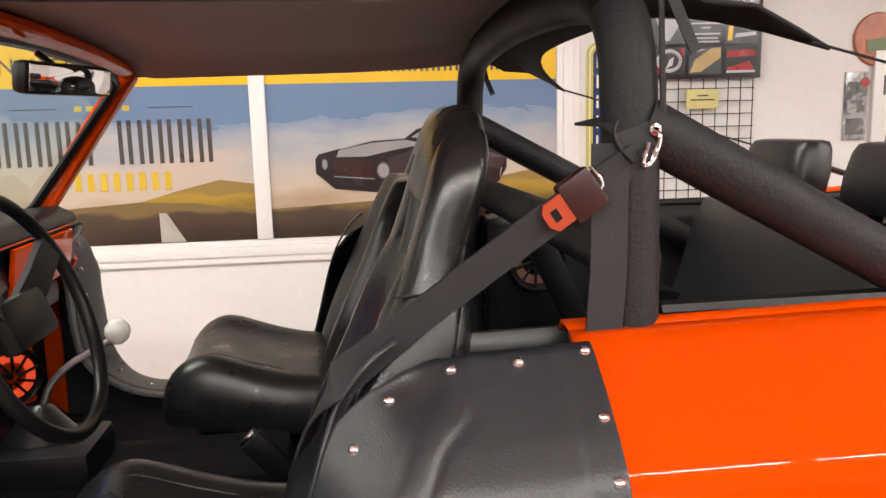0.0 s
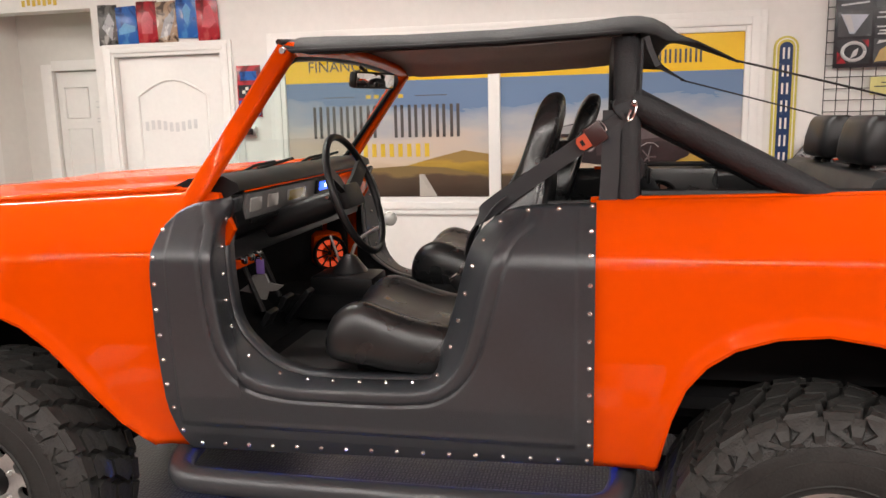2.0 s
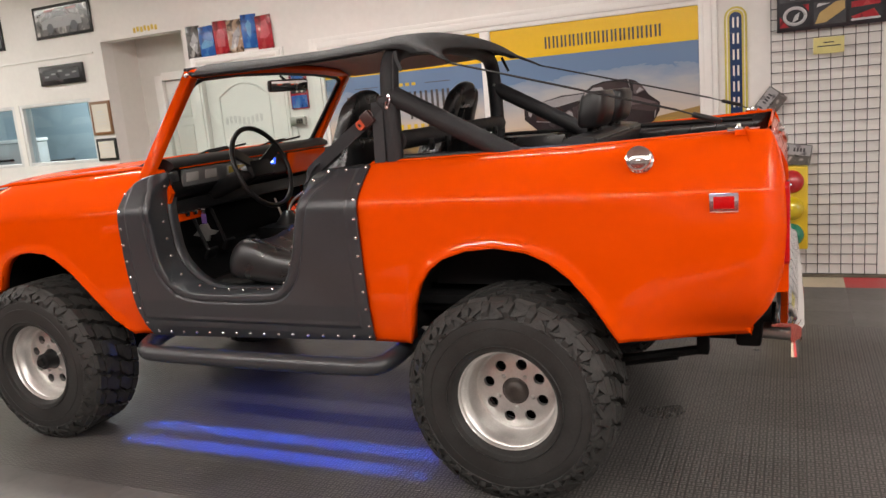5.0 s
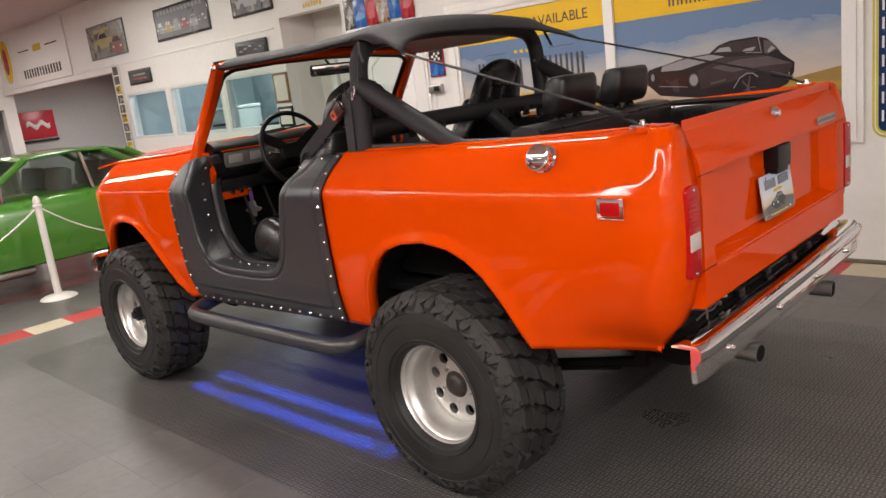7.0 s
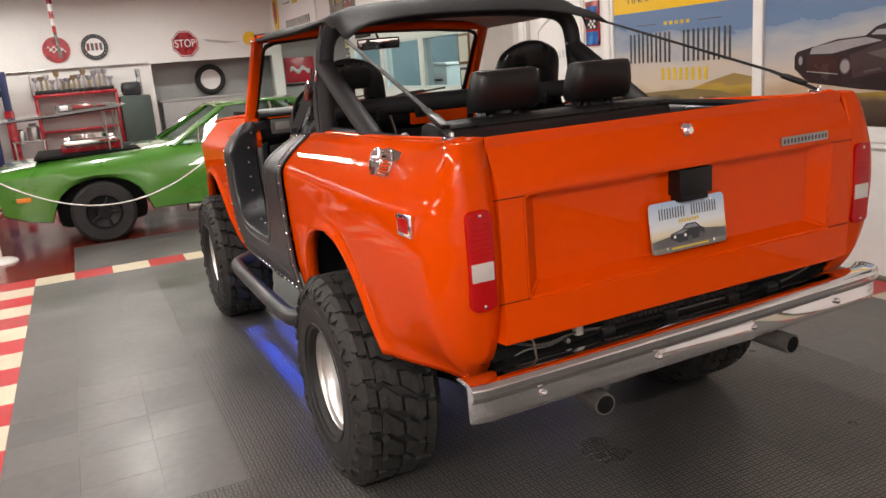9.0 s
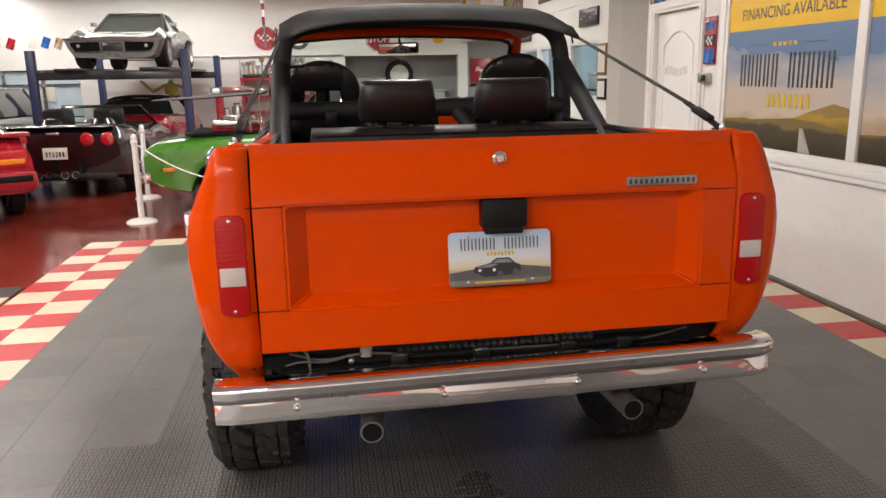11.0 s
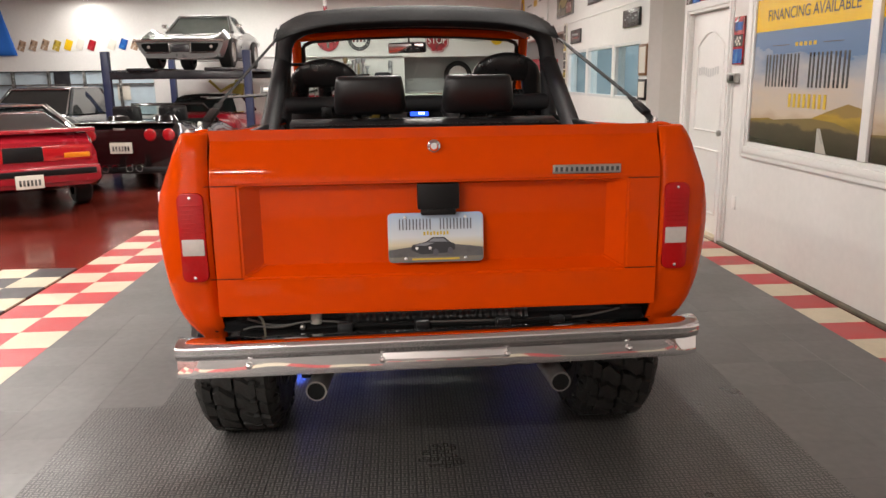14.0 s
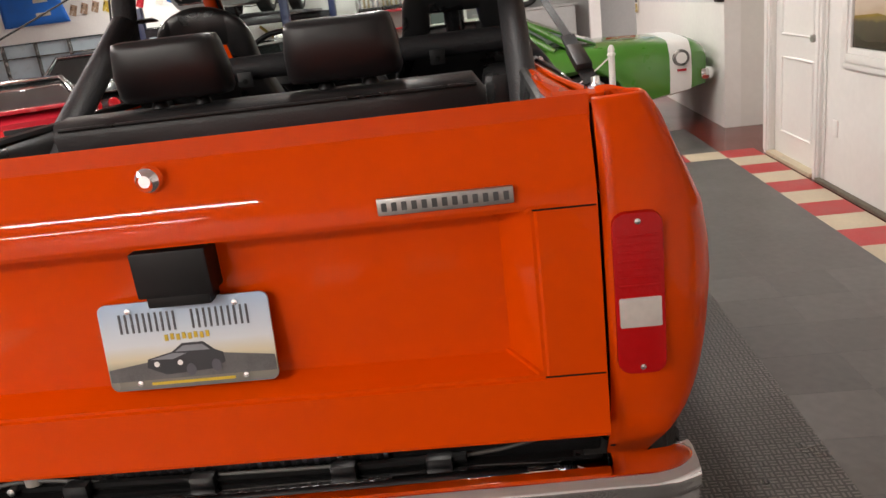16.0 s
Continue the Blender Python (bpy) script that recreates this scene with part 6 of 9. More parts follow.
def speaker(c, axis, r, ring):
    sp = part("speaker", lt([(r * 1.02, 0.0), (r * 1.06, -0.012), (r * 0.98, -0.022), (r * 0.88, -0.018), (r * 0.80, -0.006), (r * 0.35, 0.004), (0.0, -0.004)] if axis == "y" else
                            [(r * 1.02, 0.0), (r * 1.06, 0.012), (r * 0.98, 0.022), (r * 0.88, 0.018), (r * 0.80, 0.006), (r * 0.35, -0.004), (0.0, 0.004)], 32, axis, c), PLASTIC, TRUCK, "round black speaker with a spoked grille")
    sg = -1 if axis == "y" else 1
    part("glow_ring", lt([(r * 0.50, 0.0035 * sg), (r * 0.74, 0.0075 * sg), (r * 0.80, 0.0075 * sg)], 32, axis, c), ring, sp)
    for k in range(10):
        a = 2 * math.pi * k / 10
        p0, p1 = (r * 0.2 * math.cos(a), r * 0.2 * math.sin(a)), (r * 0.9 * math.cos(a + 0.25), r * 0.9 * math.sin(a + 0.25))
        if axis == "y":
            pts = [(c[0] + p0[0], c[1] - 0.016, c[2] + p0[1]), (c[0] + p1[0], c[1] - 0.019, c[2] + p1[1])]
        else:
            pts = [(c[0] + 0.016, c[1] + p0[0], c[2] + p0[1]), (c[0] + 0.019, c[1] + p1[0], c[2] + p1[1])]
        part("grille_spoke", tb(pts, 0.0045, 6), PLASTIC, sp)
    return sp
part("speaker_pod", bx((-0.625, 0.605, 0.93), (0.17, 0.15, 0.21), 0.055, pose(0, 0, 0, 0, 0, 40)), ORANGE, TRUCK, "orange speaker pod")
at = Vector((-0.578, 0.548, 0.935))
speaker(at, "y", 0.082, RED_GLOW).matrix_basis = Matrix.Translation(at) @ Matrix.Rotation(radians(40), 4, "Z") @ Matrix.Translation(-at)
part("speaker_box", bx((0.98, 0.60, 1.13), (0.40, 0.12, 0.40), 0.03), VINYL, TRUCK)
speaker((0.93, 0.538, 1.19), "y", 0.085, mat("copper_speaker_cone", (0.34, 0.17, 0.13), 0.35, 0.5))
part("tunnel_console", bx((-0.30, 0.0, 0.915), (0.26, 0.20, 0.085), 0.02), PLASTIC, TRUCK)
part("shift_boot", lt([(0.075, 0.96), (0.055, 0.985), (0.03, 1.02), (0.012, 1.03)], 16, "z", (-0.30, 0.02, 0)), VINYL, TRUCK)
part("gear_lever", tb(smooth_line([(-0.30, 0.02, 1.0), (-0.27, 0.035, 1.09), (-0.15, 0.07, 1.15)], 2), 0.008, 8), STEEL, TRUCK)
part("gear_knob", lt([(0.0, 1.195), (0.015, 1.192), (0.026, 1.178), (0.028, 1.165), (0.022, 1.148), (0.010, 1.138)], 18, "z", (-0.140, 0.075, 0)), mat("white_knob", (0.75, 0.73, 0.68), 0.2), TRUCK, "white round gear knob")
part("transfer_lever", tb([(-0.33, 0.03, 0.95), (-0.38, 0.03, 1.10)], 0.006, 8), STEEL, TRUCK)
lb = part("lap_buckle", bx((0.19, -0.105, 0.925), (0.05, 0.03, 0.11), 0.006, pose(0, 0, 0, 0, -40, 0)), PLASTIC, TRUCK)
part("buckle_tip", bx((0.150, -0.105, 0.970), (0.040, 0.022, 0.012), 0.004, pose(0, 0, 0, 0, -40, 0)), CHROME, lb)
for y, z in ((-0.50, 0.90), (-0.36, 0.92)):
    pd = part("pedal", bx((-0.42, y, z), (0.02, 0.075, 0.06), 0.006, pose(0, 0, 0, 0, 30, 0)), PLASTIC, TRUCK)
    part("pedal_arm", tb([(-0.44, y, z + 0.02), (-0.52, y, z + 0.22)], 0.009, 8), PLASTIC, pd)
part("throttle_pedal", bx((-0.43, -0.21, 0.87), (0.02, 0.06, 0.16), 0.006, pose(0, 0, 0, 0, 38, 0)), PLASTIC, TRUCK)
part("floor_mat_rubber", bx((-0.22, -0.42, 0.768), (0.34, 0.44, 0.012), 0.004), RUBBER, TRUCK)
# steering wheel and column
C0, AX = Vector((-0.137, -0.365, 1.31)), Vector((0.945, 0.0, 0.33)).normalized()
U, V = Vector((0, 1, 0)), AX.cross(Vector((0, 1, 0)))
sw = part("steering_wheel", tb([C0 + U * (0.205 * math.cos(a)) + V * (0.205 * math.sin(a)) for a in (2 * math.pi * k / 48 for k in range(49))], 0.0125, 10), PLASTIC, TRUCK, "thin black steering wheel")
for a in (radians(28), radians(152)):
    rim = C0 + U * (0.20 * math.cos(a)) + V * (0.20 * math.sin(a))
    part("spoke", strap([C0 - AX * 0.03, (C0 - AX * 0.02).lerp(rim, 0.5), rim], 0.05, 0.016, V if abs(math.cos(a)) > 0.5 else U), PLASTIC, sw)
part("horn_pad", bx(C0 - AX * 0.018, (0.035, 0.17, 0.085), 0.016, pose(0, 0, 0, 0, -21, 0)), PLASTIC, sw)
part("steering_column", tb([C0 - AX * 0.035, C0 - AX * 0.12, C0 - AX * 0.30, C0 - AX * 0.46], [0.036, 0.046, 0.044, 0.038], 16), PLASTIC, TRUCK)
part("indicator_stalk", tb([C0 - AX * 0.08, C0 - AX * 0.06 + Vector((0, -0.13, 0.02))], 0.006, 8), CHROME, TRUCK)
# keys on the switch panel
keys = part("key_tag", slab([(-0.055, 0.975), (-0.03, 1.005), (-0.018, 1.04), (0.012, 1.045), (0.02, 1.01), (0.055, 1.0), (0.04, 0.98), (0.018, 0.975), (0.01, 0.94), (-0.012, 0.945), (-0.018, 0.965)], -0.535, -0.523), mat("grey_pewter", (0.30, 0.29, 0.28), 0.4, 0.7), TRUCK, "grey metal key tag")
keys.matrix_basis = pose(-0.447, 0.04, 0.16) @ Matrix.Diagonal((1.45, 1.0, 0.85, 1.0))
part("key_ribbon", bx((0.0, -0.529, 1.075), (0.020, 0.008, 0.06), 0.003), mat("violet_ribbon", (0.12, 0.07, 0.25), 0.6), keys)
part("key_chain", tb([(0.005, -0.529, 1.10), (0.008, -0.535, 1.13), (-0.005, -0.56, 1.145)], 0.004, 6), CHROME, keys)


# ---- things on the long wall ----
FACE = NY - 0.003
SKY = ramp_mat("printed_sky", [(0.0, (0.42, 0.30, 0.20)), (0.2, (0.56, 0.46, 0.36)), (0.40, (0.50, 0.45, 0.41)), (0.56, (0.36, 0.38, 0.42)), (0.76, (0.22, 0.29, 0.40)), (1.0, (0.15, 0.23, 0.37))], 1.12, 1.92, 0.18, 0.60, 1.9)
GROUND = ramp_mat("printed_road", [(0.0, (0.045, 0.033, 0.026)), (0.6, (0.09, 0.065, 0.045)), (1.0, (0.20, 0.14, 0.06))], 0.97, 1.24, 0.22, 0.6, 3)
HILL = ramp_mat("printed_hills", [(0.0, (0.10, 0.075, 0.03)), (0.5, (0.42, 0.27, 0.05)), (1.0, (0.30, 0.20, 0.07))], 1.13, 1.36, 0.22, 0.8, 3)
YELLOW = mat("yellow_print", (0.80, 0.50, 0.015), 0.25, var=0.04, scale=2)
PALE_INK = mat("pale_print_ink", (0.45, 0.42, 0.38), 0.3)
LETTER_INK = mat("charcoal_print_ink", (0.062, 0.058, 0.056), 0.3)


def flat(outline, y, name, material, parent, t=0.001):
    return part(name, slab(outline, y, y - t), material, parent)


def bars(parent, material, x0, x1, z, h, n, gap=0.35, y=FACE, skip=()):
    w = (x1 - x0) / n
    for k in range(n):
        if k not in skip:
            part("bar", bx((x0 + w * (k + 0.5), y - 0.0005, z), (w * (1 - gap), 0.001, h)), material, parent)


def facing_wall(x, y, z):
    """Letters that face the room from the long wall."""
    return pose(x, y, z, 90, 0, 0)


p1 = thing("printed_panel", "window panel printed with a road under a wide sky", "window panel")
flat([(-2.258, 0.977), (-0.658, 0.977), (-0.658, 2.113), (-2.258, 2.113)], FACE, "sky_print", SKY, p1)
flat([(-2.258, 1.86), (-0.658, 1.86), (-0.658, 2.113), (-2.258, 2.113)], FACE - 0.0015, "yellow_band", YELLOW, p1)
words("FINANCING AVAILABLE", 0.12, INK, facing_wall(-1.44, FACE - 0.0026, 1.975), p1, width=1.25)
flat([(-2.258, 1.17), (-1.95, 1.19), (-1.7, 1.16), (-1.35, 1.20), (-1.1, 1.27), (-0.85, 1.33), (-0.658, 1.30), (-0.658, 1.12), (-2.258, 1.12)], FACE - 0.0015, "hill_print", HILL, p1)
flat([(-2.258, 0.977), (-0.658, 0.977), (-0.658, 1.14), (-1.0, 1.20), (-1.3, 1.215), (-1.7, 1.19), (-2.258, 1.15)], FACE - 0.003, "road_print", GROUND, p1)
flat([(-1.20, 0.98), (-1.06, 0.98), (-1.16, 1.15), (-1.20, 1.15)], FACE - 0.0042, "lane_mark", PALE_INK, p1)
def strokes(parent, material, x0, x1, z, h, n, y, skip=()):
    """Plain upright bars, two for each letter that stands there."""
    w = (x1 - x0) / n
    for k in range(n):
        if k not in skip:
            for dx in (-0.27, 0.27):
                part("bar", bx((x0 + w * (k + 0.5 + dx * 0.85), y - 0.0005, z), (w * 0.22, 0.001, h)), material, parent)


strokes(p1, LETTER_INK, -2.06, -0.86, 1.555, 0.245, 11, FACE - 0.002, (5,))
bars(p1, GOLD_INK, -1.66, -1.10, 1.335, 0.10, 8, 0.5, FACE - 0.0035)
for x0, x1 in ((-1.95, -1.70), (-1.22, -0.97)):
    part("bar", bx(((x0 + x1) / 2, FACE - 0.002, 1.745), (x1 - x0, 0.001, 0.006)), LETTER_INK, p1)
bars(p1, GOLD_INK, -1.62, -1.30, 1.745, 0.028, 5, 0.4, FACE - 0.002)

p2 = thing("printed_panel", "window panel printed with a dark coupe on a road", "window panel")
flat([(-0.566, 0.977), (1.128, 0.977), (1.128, 2.113), (-0.566, 2.113)], FACE, "sky_print", SKY, p2)
flat([(-0.566, 1.86), (1.128, 1.86), (1.128, 2.113), (-0.566, 2.113)], FACE - 0.0015, "yellow_band", YELLOW, p2)
strokes(p2, LETTER_INK, -0.10, 0.86, 1.965, 0.095, 14, FACE - 0.003)
flat([(-0.566, 1.10), (-0.3, 1.16), (0.5, 1.20), (0.8, 1.30), (1.128, 1.36), (1.128, 1.02), (-0.566, 1.02)], FACE - 0.0015, "hill_print", HILL, p2)
flat([(-0.566, 0.977), (1.128, 0.977), (1.128, 1.10), (0.6, 1.15), (-0.1, 1.17), (-0.566, 1.15)], FACE - 0.003, "road_print", GROUND, p2)
# the printed coupe, three quarter view: body, hood, glass, grille, lamps, wheels
C_BODY, C_MID, C_SHEEN, C_PALE, C_GRILLE = (mat(nm, c, 0.25, var=0.2, scale=7) for nm, c in (("coupe_print_black", (0.026, 0.020, 0.022)), ("coupe_print_brown", (0.050, 0.036, 0.037)), ("coupe_print_sheen", (0.10, 0.078, 0.082)), ("coupe_print_pale", (0.30, 0.285, 0.29)), ("coupe_print_grille", (0.040, 0.018, 0.016))))
coupe = part("printed_coupe", slab([(-0.304, 1.347), (-0.304, 1.429), (-0.284, 1.457), (-0.163, 1.485), (0.029, 1.526), (0.219, 1.535), (0.287, 1.585), (0.378, 1.610), (0.567, 1.617), (0.640, 1.596), (0.703, 1.535), (0.740, 1.480), (0.826, 1.412), (0.822, 1.346), (0.776, 1.268), (0.689, 1.229), (0.504, 1.188), (0.183, 1.209), (-0.196, 1.253)], FACE - 0.0045, FACE - 0.0055), C_BODY, p2)
layers = [(C_MID, [(0.116, 1.420), (0.341, 1.496), (0.608, 1.483), (0.816, 1.406), (0.791, 1.338), (0.574, 1.378), (0.384, 1.315), (0.139, 1.276)]), (C_SHEEN, [(0.229, 1.429), (0.420, 1.468), (0.644, 1.473), (0.809, 1.409), (0.610, 1.405), (0.383, 1.382)]), (C_PALE, [(-0.167, 1.477), (0.029, 1.515), (0.227, 1.526), (0.333, 1.500), (0.145, 1.468), (-0.009, 1.436), (-0.181, 1.438)]), (C_MID, [(0.268, 1.546), (0.315, 1.582), (0.393, 1.597), (0.571, 1.603), (0.585, 1.513), (0.380, 1.526)]), (C_PALE, [(0.256, 1.539), (0.296, 1.566), (0.371, 1.567), (0.387, 1.532)]), (C_GRILLE, [(-0.200, 1.427), (0.035, 1.414), (0.035, 1.308), (-0.200, 1.330)]), (C_SHEEN, [(0.619, 1.588), (0.669, 1.573), (0.718, 1.516), (0.644, 1.487), (0.622, 1.496)]), (C_PALE, [(0.643, 1.508), (0.671, 1.541), (0.700, 1.521), (0.651, 1.494)]), (C_PALE, [(0.465, 1.523), (0.483, 1.539), (0.565, 1.547), (0.540, 1.520)]), (C_SHEEN, [(0.219, 1.304), (0.337, 1.325), (0.336, 1.340), (0.218, 1.323)])]
for k, (ink, outline) in enumerate(layers):
    part("print_field", slab(outline, FACE - 0.0060 - 0.0003 * k, FACE - 0.0064 - 0.0003 * k), ink, coupe)
for pts in ([(0.582, 1.609), (0.603, 1.501), (0.488, 1.514)], [(0.394, 1.266), (0.439, 1.335), (0.492, 1.365), (0.537, 1.362), (0.572, 1.335)], [(-0.200, 1.326), (0.035, 1.304)], [(0.782, 1.293), (0.791, 1.348)], [(-0.153, 1.484), (0.029, 1.526), (0.219, 1.535)]):
    part("chrome_line", tb([(x, FACE - 0.0095, z) for x, z in pts], 0.0035, 6), C_PALE, coupe)
for x, z, rx, rz in ((0.087, 1.352, 0.040, 0.052), (-0.251, 1.398, 0.018, 0.034)):
    lamp_ring = part("printed_lamp", slab([(x + rx * math.cos(a), z + rz * math.sin(a)) for a in (k * math.pi / 10 for k in range(20))], FACE - 0.0094, FACE - 0.0100), C_SHEEN, coupe)
    part("lamp_glass", slab([(x + 0.8 * rx * math.cos(a), z + 0.8 * rz * math.sin(a)) for a in (k * math.pi / 10 for k in range(20))], FACE - 0.0100, FACE - 0.0104), C_PALE, lamp_ring)
for k in range(5):
    a = 2 * math.pi * k / 5
    part("wheel_spoke", tb([(0.502, FACE - 0.0096, 1.263), (0.502 + 0.055 * math.cos(a), FACE - 0.0096, 1.263 + 0.085 * math.sin(a))], 0.006, 6), C_SHEEN, coupe)


def picture(x0, x1, z0, z1, frame_mat, cols, label, name="framed_picture", cat="picture", t=0.02, border=0.03, rows=1, seed=0):
    """A framed print: frame, sheet and a few plain fields of colour."""
    th = thing(name, label, cat, group="wall pictures")
    part("frame", bx(((x0 + x1) / 2, NY - t / 2 - 0.001, (z0 + z1) / 2), (x1 - x0, t, z1 - z0), 0.004), frame_mat, th)
    rng = random.Random(seed)
    n = len(cols)
    a0, a1, b0, b1 = x0 + border, x1 - border, z0 + border, z1 - border
    for r in range(rows):
        for k in range(n):
            ca = a0 + (a1 - a0) * k / n
            cb = a0 + (a1 - a0) * (k + 1) / n
            za, zb = b0 + (b1 - b0) * r / rows, b0 + (b1 - b0) * (r + 1) / rows
            c = cols[(k + r * 2) % n]
            part("print_field", bx(((ca + cb) / 2, NY - t - 0.0015, (za + zb) / 2), (cb - ca - 0.004, 0.002, zb - za - 0.004)), c, th)
    return th


BLACK_FRAME = mat("black_picture_frame", (0.012, 0.012, 0.012), 0.25)
WOOD_FRAME = mat("brown_wood_frame", (0.20, 0.095, 0.035), 0.4, var=0.2, scale=12)
PAPER = mat("cream_paper", (0.66, 0.62, 0.54), 0.6, var=0.06)
P_RED = photo_mat("red_print", (0.12, 0.008, 0.012), (0.36, 0.015, 0.025), (0.46, 0.06, 0.06), 7)
P_BLUE = photo_mat("blue_print", (0.008, 0.03, 0.14), (0.02, 0.11, 0.40), (0.06, 0.22, 0.52), 6)
P_TAN = photo_mat("tan_print", (0.06, 0.04, 0.03), (0.38, 0.26, 0.18), (0.70, 0.62, 0.52), 9)
P_GREY = photo_mat("grey_print", (0.02, 0.02, 0.02), (0.11, 0.105, 0.10), (0.42, 0.40, 0.38), 8)
P_DARK = mat("dark_print", (0.025, 0.025, 0.03), 0.2, var=0.35, scale=7)
P_YEL = photo_mat("yellow_photo_print", (0.08, 0.06, 0.02), (0.50, 0.36, 0.05), (0.70, 0.60, 0.30), 8)
P_SILV = photo_mat("silver_print", (0.10, 0.10, 0.11), (0.36, 0.36, 0.37), (0.66, 0.66, 0.66), 9)

BLUE_LIGHT, RED_LIGHT = mat("light_blue_print", (0.10, 0.30, 0.55), 0.2, var=0.3, scale=9), mat("light_red_print", (0.50, 0.07, 0.09), 0.2, var=0.3, scale=9)
# six car posters above the door, slightly askew
xs = -3.86
for k, (c, w, dz) in enumerate(((P_GREY, 0.175, 0.0), (P_BLUE, 0.185, -0.02), (P_RED, 0.185, 0.01), (P_TAN, 0.175, 0.0), (P_BLUE, 0.185, 0.03), (P_RED, 0.185, 0.0))):
    po = thing("car_poster", "small glossy car poster pinned above the door", "poster", pose(xs + w / 2, NY - 0.012 - 0.004 * (k % 2), 2.375 + dz, 0, 1.5 - 3 * (k % 2), 0), "posters above the door")
    part("sheet", bx((0, 0, 0), (w, 0.006, 0.32), 0.002), c, po)
    tint = (P_SILV, BLUE_LIGHT, RED_LIGHT, P_SILV, BLUE_LIGHT, RED_LIGHT)[k]
    shape = ([(-0.3, -0.02), (0.1, 0.10), (0.34, 0.02), (0.2, -0.12)], [(-0.42, -0.02), (-0.1, 0.03), (0.42, 0.0), (0.4, -0.04), (-0.4, -0.06)], [(-0.25, -0.09), (-0.3, 0.02), (-0.12, 0.08), (0.12, 0.08), (0.3, 0.02), (0.25, -0.09)],
             [(-0.4, -0.12), (-0.1, 0.02), (0.4, 0.10), (0.4, 0.02), (0.1, -0.10)], [(-0.12, -0.02), (-0.2, 0.06), (0.0, 0.11), (0.2, 0.06), (0.12, -0.02), (0.03, -0.06)], [(-0.30, -0.05), (-0.1, 0.10), (0.2, 0.12), (0.38, -0.02), (0.1, -0.06)])[k]
    part("print_highlight", slab([(a * w, b) for a, b in shape], -0.0035, -0.0045), tint, po)
    xs += w - 0.004
vp = thing("car_poster", "tall red and blue glossy poster hung beside the door", "poster", pose(-2.565, NY - 0.014, 1.815))
part("sheet", bx((0, 0, 0), (0.20, 0.012, 0.40), 0.002), P_RED, vp)
part("print_field", bx((0, -0.0075, -0.13), (0.18, 0.002, 0.12)), P_BLUE, vp)
part("print_field", bx((0, -0.0075, 0.0), (0.18, 0.002, 0.10)), P_DARK, vp)
part("print_field", bx((0.0, -0.0075, 0.12), (0.14, 0.002, 0.07)), P_BLUE, vp)
for k in range(4):
    for r in range(3):
        if (k + r) % 2:
            part("bar", bx((-0.045 + 0.028 * k, -0.009, -0.03 + 0.026 * r), (0.026, 0.001, 0.024)), PAPER, vp)
th = thing("wall_thermostat", "grey metal control box with a conduit", "control box")
part("box", bx((-2.60, NY - 0.03, 1.50), (0.17, 0.05, 0.085), 0.012), STEEL, th)
part("cover", bx((-2.57, NY - 0.058, 1.50), (0.07, 0.012, 0.05), 0.006), PLASTIC, th)
part("conduit", tb([(-2.64, NY - 0.012, 1.46), (-2.64, NY - 0.012, 0.03)], 0.008, 8), TRIM, th)
so = thing("wall_socket", "white wall socket plate", "socket")
part("plate", bx((-2.47, NY - 0.005, 0.42), (0.075, 0.008, 0.115), 0.003), TRIM, so)

# upright enamel sign: the maker's letters as bars
sg = thing("enamel_sign", "tall blue enamel sign with yellow rounded border", "sign")
E_YEL, E_BLUE, E_WHT = mat("yellow_enamel", (0.55, 0.47, 0.08), 0.3), mat("navy_enamel", (0.012, 0.035, 0.11), 0.25), mat("white_enamel", (0.72, 0.70, 0.66), 0.3)
part("border", slab(rrect(1.315, 1.475, 0.87, 2.07, 0.079, 8), NY - 0.002, NY - 0.012), E_YEL, sg)
part("inner_line", slab(rrect(1.33, 1.46, 0.885, 2.055, 0.064, 8), NY - 0.012, NY - 0.0135), E_WHT, sg)
part("second_border", slab(rrect(1.337, 1.453, 0.893, 2.047, 0.056, 8), NY - 0.0135, NY - 0.0145), E_YEL, sg)
part("field", slab(rrect(1.352, 1.438, 0.91, 2.03, 0.042, 8), NY - 0.0145, NY - 0.016), E_BLUE, sg)
for k in range(9):
    z = 1.955 - 0.118 * k
    for dx in (-0.016, 0.016):
        part("bar", bx((1.395 + dx, NY - 0.0165, z), (0.013, 0.001, 0.075)), E_WHT, sg)

# black wire grid panel with posters and a traffic light
gr = thing("wire_grid", "black wire display grid fixed to the wall", "display grid")
for k in range(10):
    x = 1.64 + 0.0790 * k
    part("wire", tb([(x, NY - 0.03, 0.02), (x, NY - 0.03, 2.42)], 0.0032, 6), PLASTIC, gr)
for k in range(32):
    z = 0.03 + 0.0762 * k
    part("wire", tb([(1.635, NY - 0.036, z), (2.357, NY - 0.036, z)], 0.0032, 6), PLASTIC, gr)
K_PRINT, E_SILVER = mat("charcoal_print", (0.045, 0.047, 0.052), 0.25, var=0.3, scale=9), mat("bright_silver_print", (0.50, 0.50, 0.51), 0.25)
cp = thing("photo_collage", "dark framed collage of nine car detail photographs", "picture")
part("frame", bx((2.03, NY - 0.052, 2.12), (0.70, 0.02, 0.56), 0.004), P_DARK, cp)
PALE_BLUE, PALE_TAN = mat("pale_blue_print", (0.42, 0.45, 0.52), 0.25), mat("golden_tan_print", (0.46, 0.32, 0.12), 0.25)
YC = NY - 0.0625
for k, c in enumerate((P_DARK, K_PRINT, P_DARK, K_PRINT, P_DARK, K_PRINT, P_DARK, K_PRINT, P_DARK)):
    part("print_field", bx((1.80 + 0.225 * (k % 3), YC - 0.001, 1.945 + 0.178 * (k // 3)), (0.205, 0.002, 0.16)), c, cp)


